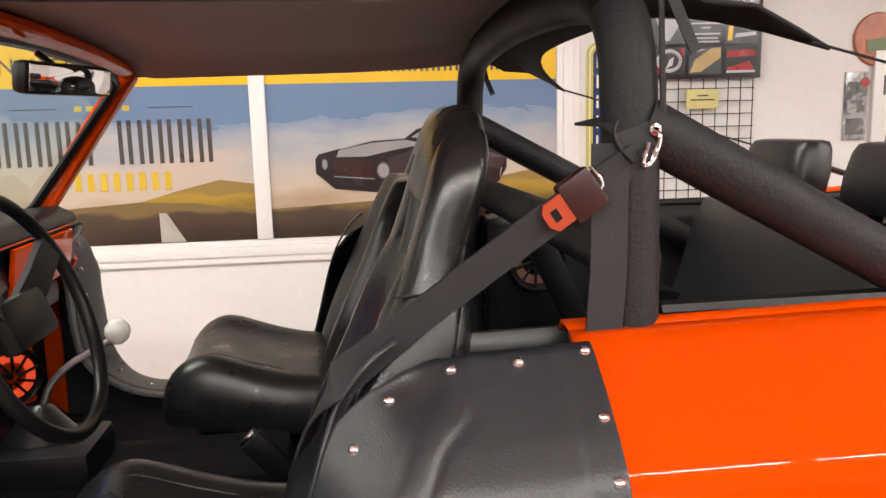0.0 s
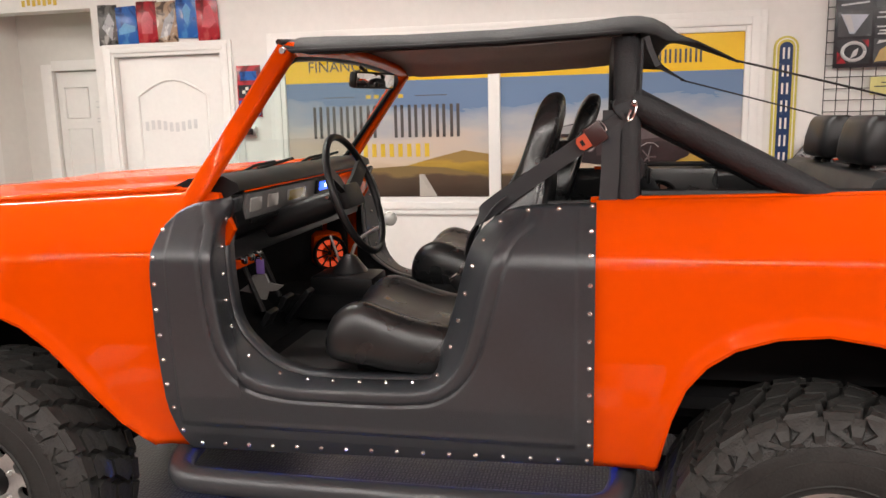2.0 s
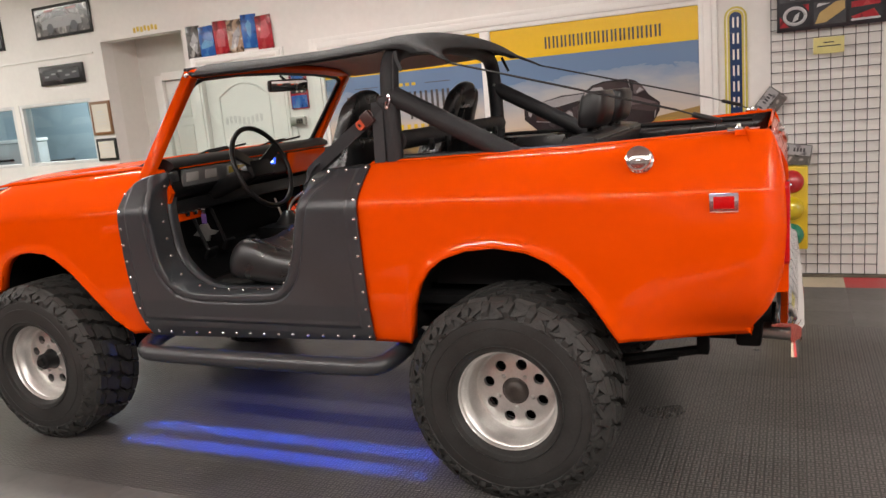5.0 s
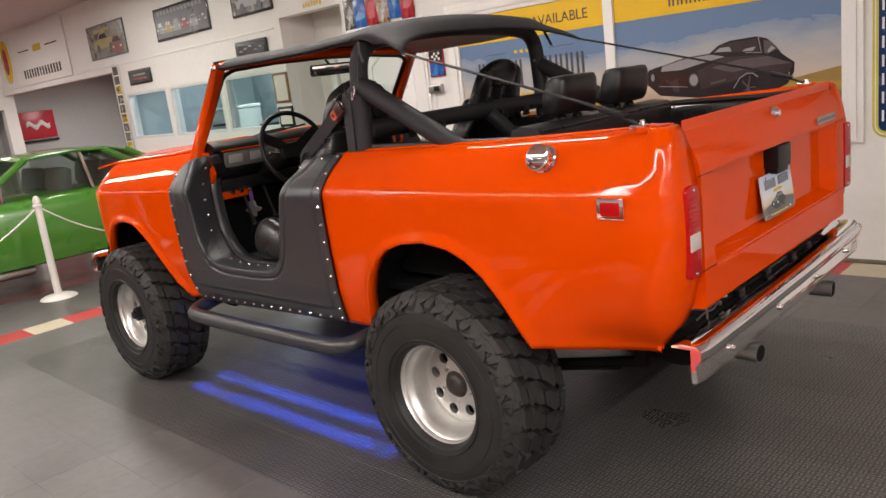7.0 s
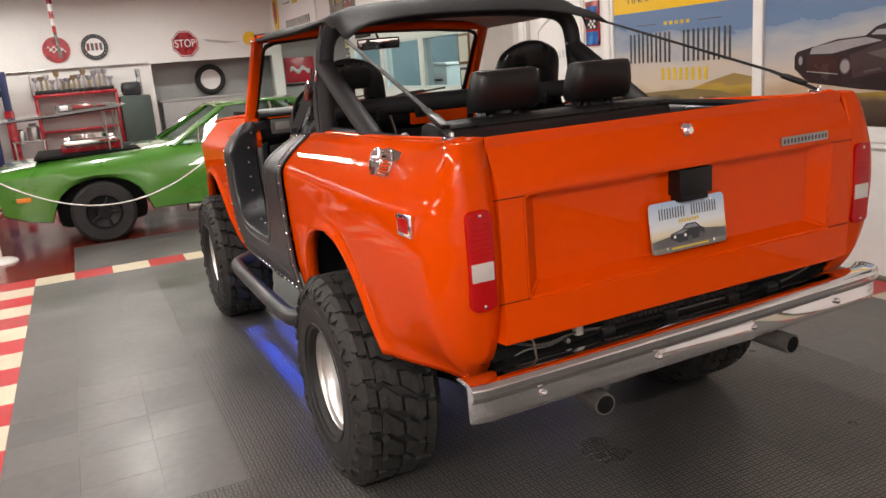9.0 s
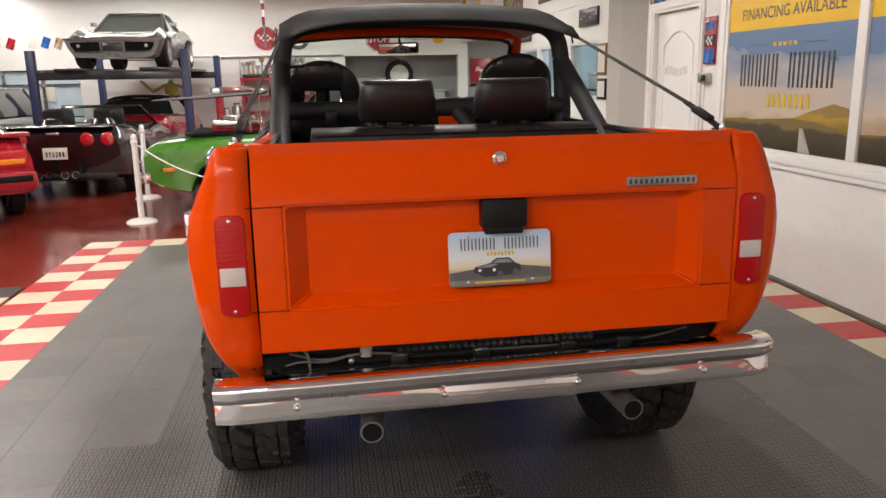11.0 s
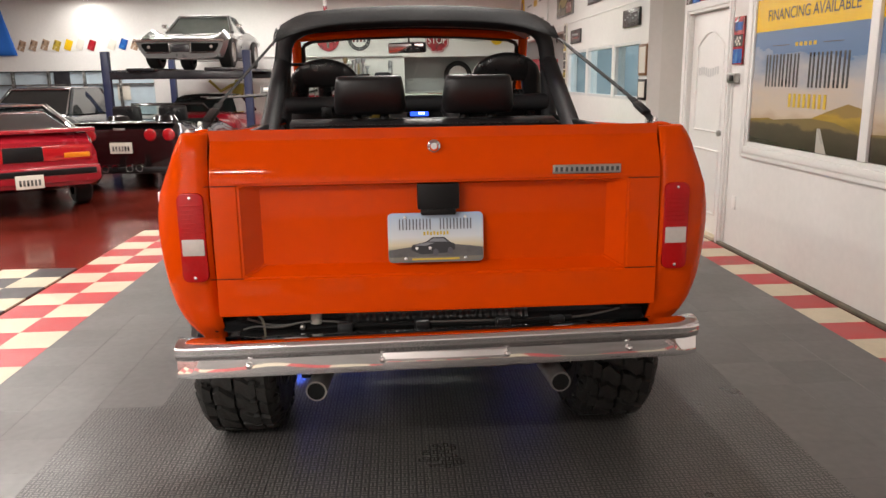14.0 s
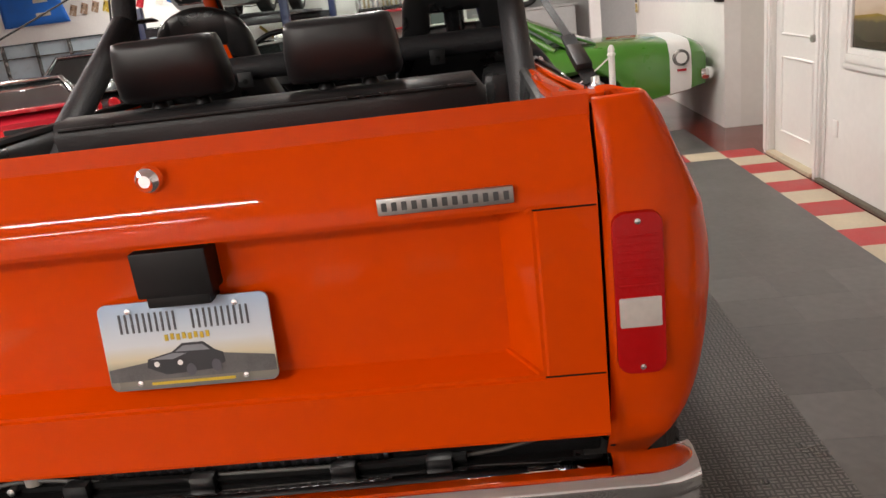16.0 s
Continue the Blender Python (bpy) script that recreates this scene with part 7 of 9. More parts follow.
def collage_shape(material, pts, deep=0):
    part("print_shape", slab(pts, YC - 0.0022 - 0.001 * deep, YC - 0.0032 - 0.001 * deep), material, cp)


def ring_print(material, cx, cz, rx, rz, w):
    rr = [(math.cos(2 * math.pi * k / 24), math.sin(2 * math.pi * k / 24)) for k in range(25)]
    part("print_shape", surf([[(cx + rx * a, YC - 0.0035, cz + rz * b), (cx + (rx - w) * a, YC - 0.0035, cz + (rz - w) * b)] for a, b in rr]), material, cp, solid=0.001)


collage_shape(P_RED, [(1.70, 1.87), (1.70, 1.95), (1.76, 1.87)]), collage_shape(P_RED, [(1.85, 2.02), (1.89, 2.02), (1.89, 1.97)])
ring_print(E_SILVER, 1.80, 1.945, 0.080, 0.068, 0.022)
collage_shape(E_SILVER, [(1.78, 1.90), (1.80, 1.95), (1.83, 1.97), (1.82, 1.92)], 1)
collage_shape(PALE_TAN, [(1.93, 1.875), (1.96, 1.95), (2.06, 2.015), (2.12, 2.02), (2.12, 1.96), (2.00, 1.88)]), collage_shape(E_SILVER, [(1.94, 1.99), (1.95, 2.015), (2.03, 2.01)])
collage_shape(P_RED, [(2.16, 1.96), (2.34, 1.97), (2.34, 2.01), (2.16, 2.00)]), collage_shape(P_RED, [(2.16, 1.90), (2.30, 1.94), (2.34, 1.88), (2.18, 1.875)])
collage_shape(E_SILVER, [(2.16, 1.87), (2.34, 1.872), (2.34, 1.885), (2.16, 1.885)], 1)
collage_shape(PALE_BLUE, [(1.71, 2.19), (1.88, 2.18), (1.80, 2.06), (1.77, 2.06)]), collage_shape(E_SILVER, [(1.72, 2.185), (1.77, 2.18), (1.80, 2.07), (1.77, 2.07)], 1)
for z, w in ((2.19, 0.17), (2.16, 0.19), (2.135, 0.06), (2.10, 0.18), (2.075, 0.15), (2.055, 0.17)):
    collage_shape(E_SILVER, [(2.025 - w / 2, z - 0.005), (2.025 + w / 2, z - 0.005), (2.025 + w / 2, z + 0.004), (2.025 - w / 2, z + 0.004)])
collage_shape(YELLOW, [(2.16, 2.06), (2.19, 2.06), (2.20, 2.19), (2.17, 2.19)]), collage_shape(E_SILVER, [(2.25, 2.13), (2.28, 2.20), (2.32, 2.19), (2.30, 2.12)]), collage_shape(E_SILVER, [(2.21, 2.075), (2.34, 2.09), (2.34, 2.11), (2.21, 2.10)])
collage_shape(YELLOW, [(1.80, 2.38), (1.88, 2.38), (1.86, 2.30)]), collage_shape(P_RED, [(1.78, 2.38), (1.83, 2.38), (1.85, 2.31)], 1), collage_shape(E_SILVER, [(1.71, 2.24), (1.88, 2.255), (1.88, 2.265), (1.71, 2.25)]), collage_shape(PALE_TAN, [(1.71, 2.29), (1.87, 2.285), (1.87, 2.30), (1.71, 2.305)])
collage_shape(P_RED, [(1.94, 2.28), (1.95, 2.38), (2.11, 2.33), (2.11, 2.30)]), collage_shape(E_SILVER, [(1.95, 2.385), (1.96, 2.375), (2.11, 2.335), (2.11, 2.345)], 1)
ring_print(E_SILVER, 2.27, 2.33, 0.035, 0.055, 0.012)
yn = thing("yellow_notice", "small pale yellow notice with two lines", "sign")
part("sheet", bx((2.02, NY - 0.05, 1.72), (0.20, 0.012, 0.115), 0.002), mat("pale_yellow_card", (0.62, 0.56, 0.22), 0.5), yn)
for z, w in ((1.74, 0.07), (1.715, 0.15)):
    part("bar", bx((2.02, NY - 0.057, z), (w, 0.001, 0.008)), INK, yn)
for x, z, ang, h in ((1.60, 1.30, 52, 0.30), (1.76, 0.955, -8, 0.30)):
    pl = thing("dealer_plate", "spare dealer plate printed with a car, hung on the grid", "licence plate", pose(x, NY - 0.055, z, 0, -ang, 0), "spare dealer plates")
    part("plate", slab(rrect(-0.152, 0.152, -0.078, 0.078, 0.012), 0.0, -0.003), P_GREY, pl)
    part("print_field", slab(rrect(-0.145, 0.145, -0.005, 0.072, 0.008), -0.003, -0.0045), P_SILV, pl)
    for k in range(10):
        if k != 5:
            part("bar", bx((-0.10 + 0.022 * k, -0.005, 0.035), (0.013, 0.001, 0.028)), INK, pl)
tr = thing("traffic_light", "yellow toy-like traffic light hung on the wire grid", "traffic light")
part("housing", bx((1.775, NY - 0.10, 0.555), (0.225, 0.12, 0.62), 0.012), mat("yellow_housing", (0.70, 0.48, 0.02), 0.4), tr)
for z, c, nm in ((0.755, (0.45, 0.008, 0.012), "red"), (0.555, (0.62, 0.46, 0.01), "yellow"), (0.355, (0.01, 0.22, 0.13), "green")):
    part("lens", lt([(0.0, -0.055), (0.04, -0.05), (0.07, -0.034), (0.085, -0.012), (0.088, 0.0)], 28, "y", (1.775, NY - 0.16, z)), mat(nm + "_signal_lens", c, 0.12, coat=1.0, bump=0.3, bscale=90), tr, nm + " lens")

# signs beyond the grid
rb_ = thing("round_wall_sign", "round brown metal sign with a green band", "sign")
part("disc", lt([(0.0, NY - 0.022), (0.155, NY - 0.020), (0.163, NY - 0.012), (0.163, NY - 0.002)], 32, "y", (3.17, 0, 2.06)), mat("rusty_brown_enamel", (0.42, 0.13, 0.06), 0.3, var=0.35, scale=9), rb_)
part("band", bx((3.19, NY - 0.0235, 2.03), (0.20, 0.003, 0.075), 0, pose(0, 0, 0, 0, -8, 0)), mat("green_band_print", (0.16, 0.20, 0.10), 0.4), rb_)
gp_ = thing("wall_plaque", "narrow grey printed plaque with a red dot", "sign")
part("plate", bx((3.045, NY - 0.008, 1.655), (0.15, 0.012, 0.42), 0.002), P_SILV, gp_)
for z, h in ((1.77, 0.07), (1.655, 0.08), (1.53, 0.10)):
    part("print_field", bx((3.045, NY - 0.0155, z), (0.12, 0.002, h)), P_GREY, gp_)
part("dot", lt([(0.0, NY - 0.018), (0.03, NY - 0.0175), (0.031, NY - 0.014)], 18, "y", (3.10, 0, 1.80)), P_RED, gp_)
bs_ = thing("dealer_board", "tall white board with grey bars", "sign")
part("board", bx((3.50, NY - 0.022, 1.60), (0.70, 0.02, 0.78), 0.003), TRIM, bs_)
for k in range(5):
    for dx in (-0.02, 0.02):
        part("bar", bx((3.24 + 0.11 * k + dx, NY - 0.0335, 1.78), (0.014, 0.002, 0.12)), LETTER_INK, bs_)
part("printed_car", slab([(3.24, 1.42), (3.25, 1.48), (3.36, 1.50), (3.43, 1.54), (3.58, 1.54), (3.68, 1.49), (3.74, 1.47), (3.74, 1.42)], NY - 0.0325, NY - 0.034), P_GREY, bs_)

# pictures further along the wall
def mini_car(parent, cx, z, w, paint, y, front=False):
    """A small printed car: side view, or a blunt front view."""
    if front:
        body = [(-0.46, 0.0), (-0.5, 0.28), (-0.36, 0.40), (-0.26, 0.66), (0.26, 0.66), (0.36, 0.40), (0.5, 0.28), (0.46, 0.0)]
        pane = [(-0.29, 0.42), (-0.21, 0.60), (0.21, 0.60), (0.29, 0.42)]
    else:
        body = [(-0.5, 0.06), (-0.5, 0.20), (-0.30, 0.25), (-0.16, 0.38), (0.12, 0.39), (0.27, 0.26), (0.48, 0.22), (0.5, 0.08)]
        pane = [(-0.24, 0.26), (-0.14, 0.35), (0.10, 0.36), (0.20, 0.26)]
    pc = part("printed_car", slab([(cx + a * w, z + b * w) for a, b in body], y, y - 0.0012), paint, parent)
    part("printed_glass", slab([(cx + a * w, z + b * w) for a, b in pane], y - 0.0012, y - 0.002), P_DARK, pc)
    if front:
        for e in (-0.33, 0.33):
            part("printed_lamp", bx((cx + e * w, y - 0.0018, z + 0.24 * w), (0.14 * w, 0.001, 0.08 * w)), PAPER, pc)
    else:
        for e in (-0.30, 0.30):
            part("printed_wheel", slab([(cx + e * w + 0.085 * w * math.cos(t), z + 0.07 * w + 0.085 * w * math.sin(t)) for t in (k * math.pi / 6 for k in range(12))], y - 0.0014, y - 0.0022), INK, pc)


P_YARD = photo_mat("brown_yard_print", (0.09, 0.08, 0.06), (0.24, 0.23, 0.19), (0.40, 0.36, 0.27), 5)
Y_PAINT, R_PAINT, S_PAINT, K_PAINT = (mat(nm, c, 0.3) for nm, c in (("printed_yellow", (0.30, 0.23, 0.06)), ("printed_red", (0.20, 0.035, 0.03)), ("printed_silver", (0.24, 0.24, 0.24)), ("printed_dark_grey", (0.09, 0.09, 0.10))))
YP = NY - 0.0245
th = picture(-8.05, -6.57, 2.59, 3.04, P_DARK, [K_PAINT], "long dark framed print of a row of car fronts", seed=1)
for k in range(13):
    part("bar", bx((-7.90 + 0.098 * k, YP, 2.965), (0.062, 0.001, 0.05)), S_PAINT, th)
for k, c in enumerate((S_PAINT, Y_PAINT, S_PAINT, R_PAINT, S_PAINT, K_PAINT)):
    mini_car(th, -7.90 + 0.235 * k, 2.69, 0.23, c, YP, True)
th = picture(-6.01, -5.13, 2.64, 2.99, BLACK_FRAME, [P_GREY], "dark framed glossy car print above the window", seed=2)
mini_car(th, -5.57, 2.70, 0.62, S_PAINT, YP)
part("bar", bx((-5.57, YP, 2.93), (0.5, 0.001, 0.02)), R_PAINT, th)
th = picture(-9.20, -8.47, 2.065, 2.285, BLACK_FRAME, [P_DARK], "small black framed panel above the window", seed=3)
for z, w in ((2.205, 0.40), (2.15, 0.46)):
    part("bar", bx((-8.835, YP, z), (w, 0.001, 0.03)), R_PAINT if z < 2.18 else S_PAINT, th)
th = picture(-6.05, -5.37, 2.13, 2.345, BLACK_FRAME, [P_DARK], "deep black framed panel above the window", t=0.035, border=0.05, seed=4)
for k in range(5):
    part("bar", bx((-5.93 + 0.11 * k, NY - 0.0395, 2.225 + 0.025 * (k % 3)), (0.07, 0.001, 0.018)), S_PAINT, th)
th = picture(-10.40, -9.06, 2.56, 3.09, K_PAINT, [P_YARD], "framed print of old yellow cars in a yard", border=0.02, seed=5)
mini_car(th, -9.80, 2.66, 0.78, Y_PAINT, YP)
mini_car(th, -9.36, 2.60, 0.40, R_PAINT, YP - 0.003, True)
part("bar", bx((-9.85, YP, 2.99), (0.55, 0.001, 0.06)), Y_PAINT, th)
picture(-5.37, -5.07, 1.53, 1.90, WOOD_FRAME, [PAPER], "certificate in a brown wooden frame", "framed_certificate", "certificate", seed=6)
picture(-5.36, -5.06, 1.24, 1.49, BLACK_FRAME, [PAPER], "certificate in a thin black frame", "framed_certificate", "certificate", seed=7)
for cx, cz, w in ((-5.22, 1.715, 0.16), (-5.21, 1.365, 0.17)):
    ct = bpy.data.objects["framed_certificate" if cz > 1.5 else "framed_certificate.001"]
    for k in range(5):
        part("bar", bx((cx, NY - 0.0245, cz + 0.07 - 0.033 * k), (w * (0.5 if k == 0 else 1.0 - 0.12 * (k % 3)), 0.001, 0.012 if k == 0 else 0.006)), bars_grey, ct)
rl = thing("tall_sign", "narrow tall pale sign with dark marks", "sign")
part("board", bx((-9.62, NY - 0.015, 1.75), (0.22, 0.02, 1.36), 0.003), PAPER, rl)
for k in range(9):
    part("bar", bx((-9.62, NY - 0.0265, 1.13 + 0.15 * k), (0.18, 0.002, 0.13)), P_GREY if k % 3 else P_YEL, rl)
sr = thing("showroom_sign", "wide white sign with grey bars and small emblem", "sign")
part("board", bx((-12.65, NY - 0.015, 2.93), (2.7, 0.02, 1.02), 0.004), TRIM, sr)
for k in range(14):
    part("bar", bx((-13.5 + 0.135 * k, NY - 0.027, 2.62), (0.085, 0.002, 0.16)), P_GREY, sr)
for x in (-13.35, -11.95):
    part("bar", bx((x, NY - 0.027, 3.05), (0.55, 0.002, 0.02)), P_DARK, sr)
part("emblem", bx((-12.65, NY - 0.027, 3.05), (0.4, 0.002, 0.12)), GOLD_INK, sr)
yb = thing("yellow_sign", "tall yellow oval sign with red centre", "sign")
part("board", slab([(-14.42 + 0.22 * math.cos(a), 2.95 + 0.42 * math.sin(a)) for a in (k * math.pi / 12 for k in range(24))], NY - 0.002, NY - 0.02), YELLOW, yb)
part("centre", slab([(-14.42 + 0.12 * math.cos(a), 2.95 + 0.26 * math.sin(a)) for a in (k * math.pi / 12 for k in range(24))], NY - 0.02, NY - 0.024), P_RED, yb)
gs = thing("small_wall_sign", "small gold lettering mark over the passage", "sign")
for k in range(7):
    part("bar", bx((-4.55 + 0.05 * k, NY - 0.004, 2.585 + 0.008 * (k % 2)), (0.03, 0.004, 0.05)), GOLD_INK, gs)
dk = thing("office_desk", "long pale office counter behind the window", "desk")
part("desk_top", bx((-7.6, 6.0, 1.12), (3.2, 0.7, 0.04), 0.01), PAPER, dk)
part("desk_base", bx((-7.6, 6.1, 0.55), (3.0, 0.5, 1.09), 0.01), SHADE_WALL, dk)
COPIER = mat("pale_grey_machine", (0.55, 0.55, 0.54), 0.4)
cpm = thing("office_copier", "pale grey office copier on the counter", "copier")
part("body", bx((-8.55, 5.95, 1.325), (0.85, 0.45, 0.37), 0.02), COPIER, cpm)
part("lid", bx((-8.55, 5.95, 1.54), (0.88, 0.47, 0.05), 0.015), TRIM, cpm)
part("tray", bx((-8.55, 5.70, 1.28), (0.5, 0.10, 0.03), 0.005), PLASTIC, cpm)
wbd = thing("white_board", "large white board on the office wall", "white board")
part("panel", bx((-6.55, 6.985, 1.75), (1.25, 0.02, 0.95), 0.004), mat("white_board_gloss", (0.80, 0.81, 0.81), 0.2), wbd)
for z in (1.275, 2.225):
    part("rail", bx((-6.55, 6.975, z), (1.29, 0.03, 0.03), 0.004), STEEL, wbd)
for x, z, w, h, c in ((-7.65, 1.52, 0.30, 0.40, P_DARK), (-7.22, 1.60, 0.34, 0.34, P_TAN), (-7.85, 2.0, 0.5, 0.35, P_GREY)):
    of = thing("office_picture", "small framed picture on the blue office wall", "picture", group="office pictures")
    part("frame", bx((x, 6.985, z), (w, 0.02, h), 0.004), BLACK_FRAME, of)
    part("sheet", bx((x, 6.973, z), (w - 0.07, 0.004, h - 0.07)), c, of)
for x, w, h, c in ((-7.6, 0.16, 0.10, P_DARK), (-6.1, 0.42, 0.12, P_SILV), (-6.45, 0.12, 0.20, P_GREY), (-6.9, 0.24, 0.07, PAPER)):
    ob = thing("office_item", "small things and papers on the office counter", "office clutter")
    part("body", bx((x, 5.95, 1.141 + h / 2), (w, 0.3, h), 0.015), c, ob)

# ---- side bay and far wall ----
ck = thing("cola_sign", "square red drinks sign with a white wavy stripe", "sign")
part("board", bx((-15.58, 5.31, 1.66), (0.03, 0.74, 0.60), 0.008), mat("cola_red", (0.45, 0.012, 0.03), 0.3), ck)
wav = [(5.06 + 0.5 * k / 16, 1.66 + 0.05 * math.sin(k * 0.75)) for k in range(17)]
part("wave", surf([[(-15.562, y, z - 0.055), (-15.562, y, z + 0.055)] for y, z in wav]), TRIM, ck, solid=0.003)
part("ledge", bx((-15.56, 5.31, 1.31), (0.06, 0.76, 0.05), 0.01), PLASTIC, ck)
rs = thing("round_sign", "small round red sign", "sign")
part("disc", lt([(0.0, 7.175), (0.19, 7.175), (0.2, 7.19), (0.2, 7.20)], 28, "y", (-12.6, 0, 2.15)), P_RED, rs)
wb = thing("electric_cabinet", "grey electric cabinet with a pipe", "cabinet")
part("cabinet", bx((-13.1, 7.1, 1.35), (0.7, 0.19, 0.9), 0.02), GREY_WALL, wb)
part("pipe", tb([(-13.2, 7.12, 1.8), (-13.2, 7.12, 2.6)], 0.05, 10), GREY_WALL, wb)

def disc_sign(name, y, z, r, outer, inner, label, n=32):
    s_ = thing(name, label, "sign", group="round wall signs")
    part("disc", slab([(y + r * math.cos(a), z + r * math.sin(a)) for a in (2 * math.pi * (k + 0.5) / n for k in range(n))], FARX + 0.001, FARX + 0.03, "x"), outer, s_)
    if inner:
        part("centre", slab([(y + r * 0.68 * math.cos(a), z + r * 0.68 * math.sin(a)) for a in (2 * math.pi * k / 32 for k in range(32))], FARX + 0.03, FARX + 0.036, "x"), inner, s_)
    return s_


s1 = disc_sign("round_sign", -0.016, 2.46, 0.265, P_RED, None, "round red drinks sign with white script strokes")
for z0, amp, y0, y1 in ((2.50, 0.035, -0.19, 0.10), (2.44, 0.03, -0.15, 0.16)):
    pts = [(y0 + (y1 - y0) * k / 14, z0 + amp * math.sin(k * 1.25)) for k in range(15)]
    part("stroke", surf([[(FARX + 0.033, y, z - 0.014), (FARX + 0.033, y, z + 0.014)] for y, z in pts]), TRIM, s1, solid=0.003)
s2 = disc_sign("round_sign", 0.73, 2.47, 0.27, P_DARK, TRIM, "round white motor sign with a dark ring")
for k in range(20):
    t = 2 * math.pi * k / 20
    part("ring_mark", bx((FARX + 0.032, 0.73 + 0.228 * math.cos(t), 2.47 + 0.228 * math.sin(t)), (0.004, 0.03, 0.03)), P_GREY, s2)
for k in range(4):
    part("bar", bx((FARX + 0.039, 0.60 + 0.085 * k, 2.475), (0.006, 0.055, 0.15)), K_PAINT if k % 2 else R_PAINT, s2)
s3 = disc_sign("stop_sign", 2.60, 2.42, 0.30, P_RED, None, "red octagonal stop sign", 8)
part("rim_line", tb([(FARX + 0.031, 2.60 + 0.275 * math.cos(a), 2.42 + 0.275 * math.sin(a)) for a in (2 * math.pi * (k + 0.5) / 8 for k in range(9))], 0.008, 6), TRIM, s3)
words("STOP", 0.24, TRIM, Matrix.Translation((FARX + 0.033, 2.60, 2.42)) @ Matrix(((0, 0, 1, 0), (1, 0, 0, 0), (0, 1, 0, 0), (0, 0, 0, 1))), s3, width=0.45)
disc_sign("round_sign", 4.05, 2.45, 0.15, YELLOW, None, "small plain round yellow sign on the wall")
fs = thing("metal_emblem", "long thin grey metal emblem on the wall", "emblem")
part("blade", slab([(3.0, 2.50), (3.55, 2.42), (3.85, 2.40), (3.5, 2.38), (3.1, 2.44)], FARX + 0.001, FARX + 0.02, "x"), STEEL, fs)
ty = thing("hanging_tyre", "black tyre on a white wheel leaning in the niche", "tyre")
part("tyre", lt([(0.23, -0.09), (0.30, -0.10), (0.345, -0.07), (0.355, 0.0), (0.345, 0.07), (0.30, 0.10), (0.23, 0.09)], 36, "x", (-15.75, 3.15, 1.60)), RUBBER, ty)
part("wheel", lt([(0.0, -0.02), (0.16, -0.03), (0.21, -0.07), (0.235, -0.08), (0.235, 0.08), (0.21, 0.06), (0.1, 0.03), (0.0, 0.03)], 32, "x", (-15.75, 3.15, 1.60)), TRIM, ty)
nb = thing("niche_bench", "low bench standing in the niche", "bench")
part("top", bx((-15.6, 3.1, 1.20), (0.5, 2.4, 0.05), 0.01), GREY_WALL, nb)
part("base", bx((-15.6, 3.1, 0.585), (0.45, 2.3, 1.17), 0.01), GREY_WALL, nb)
# red workbench, trophies, machine
wkb = thing("tool_bench", "red steel tool bench against the far wall", "workbench")
part("bench_top", bx((-14.7, 0.2, 1.54), (0.5, 1.6, 0.06), 0.01), P_RED, wkb)
for y in (-0.57, 0.97):
    part("upright", bx((-14.7, y, 0.755), (0.45, 0.06, 1.51), 0.01), P_RED, wkb)
for z in (0.4, 0.8, 1.15):
    part("shelf", bx((-14.7, 0.2, z), (0.42, 1.48, 0.04), 0.01), P_RED, wkb)
GOLD = mat("gold_trophy", (0.50, 0.42, 0.26), 0.35, 0.8)
rng = random.Random(11)
def trophy(y, h):
    tp = thing("trophy", "gold and silver trophy cup on the bench", "trophy", pose(-14.75 + rng.uniform(-0.1, 0.1), y, 1.571), "trophies")
    part("base", bx((0, 0, 0.04), (0.10, 0.10, 0.08), 0.01), BLACK_FRAME, tp)
    part("column", tb([(0, 0, 0.08), (0, 0, h * 0.7)], 0.025, 8), GOLD if rng.random() < 0.6 else P_SILV, tp)
    part("cup", lt([(0.0, h * 0.7), (0.03, h * 0.72), (0.06, h * 0.85), (0.065, h)], 14, "z"), P_SILV if rng.random() < 0.5 else GOLD, tp)
for k in range(15):
    trophy(-0.52 + 0.102 * k, rng.uniform(0.26, 0.46))
mc = thing("shop_machine", "dark green shop machine on a stand", "machine")
part("body", bx((-14.5, 1.32, 0.70), (0.6, 0.62, 1.40), 0.05), mat("machine_green", (0.04, 0.06, 0.05), 0.4), mc)
part("head", bx((-14.5, 1.28, 1.55), (0.4, 0.40, 0.28), 0.08), P_DARK, mc)
part("mast", tb([(-14.5, 1.46, 1.4), (-14.5, 1.46, 1.95)], 0.05, 10), P_SILV, mc)
tagged(part("trim_rail", tb([(FARX + 0.05, -1.2, 2.06), (FARX + 0.05, 1.75, 2.06)], 0.02, 8), STEEL), "grey pipe rail along the wall", "pipe", kind="structure")
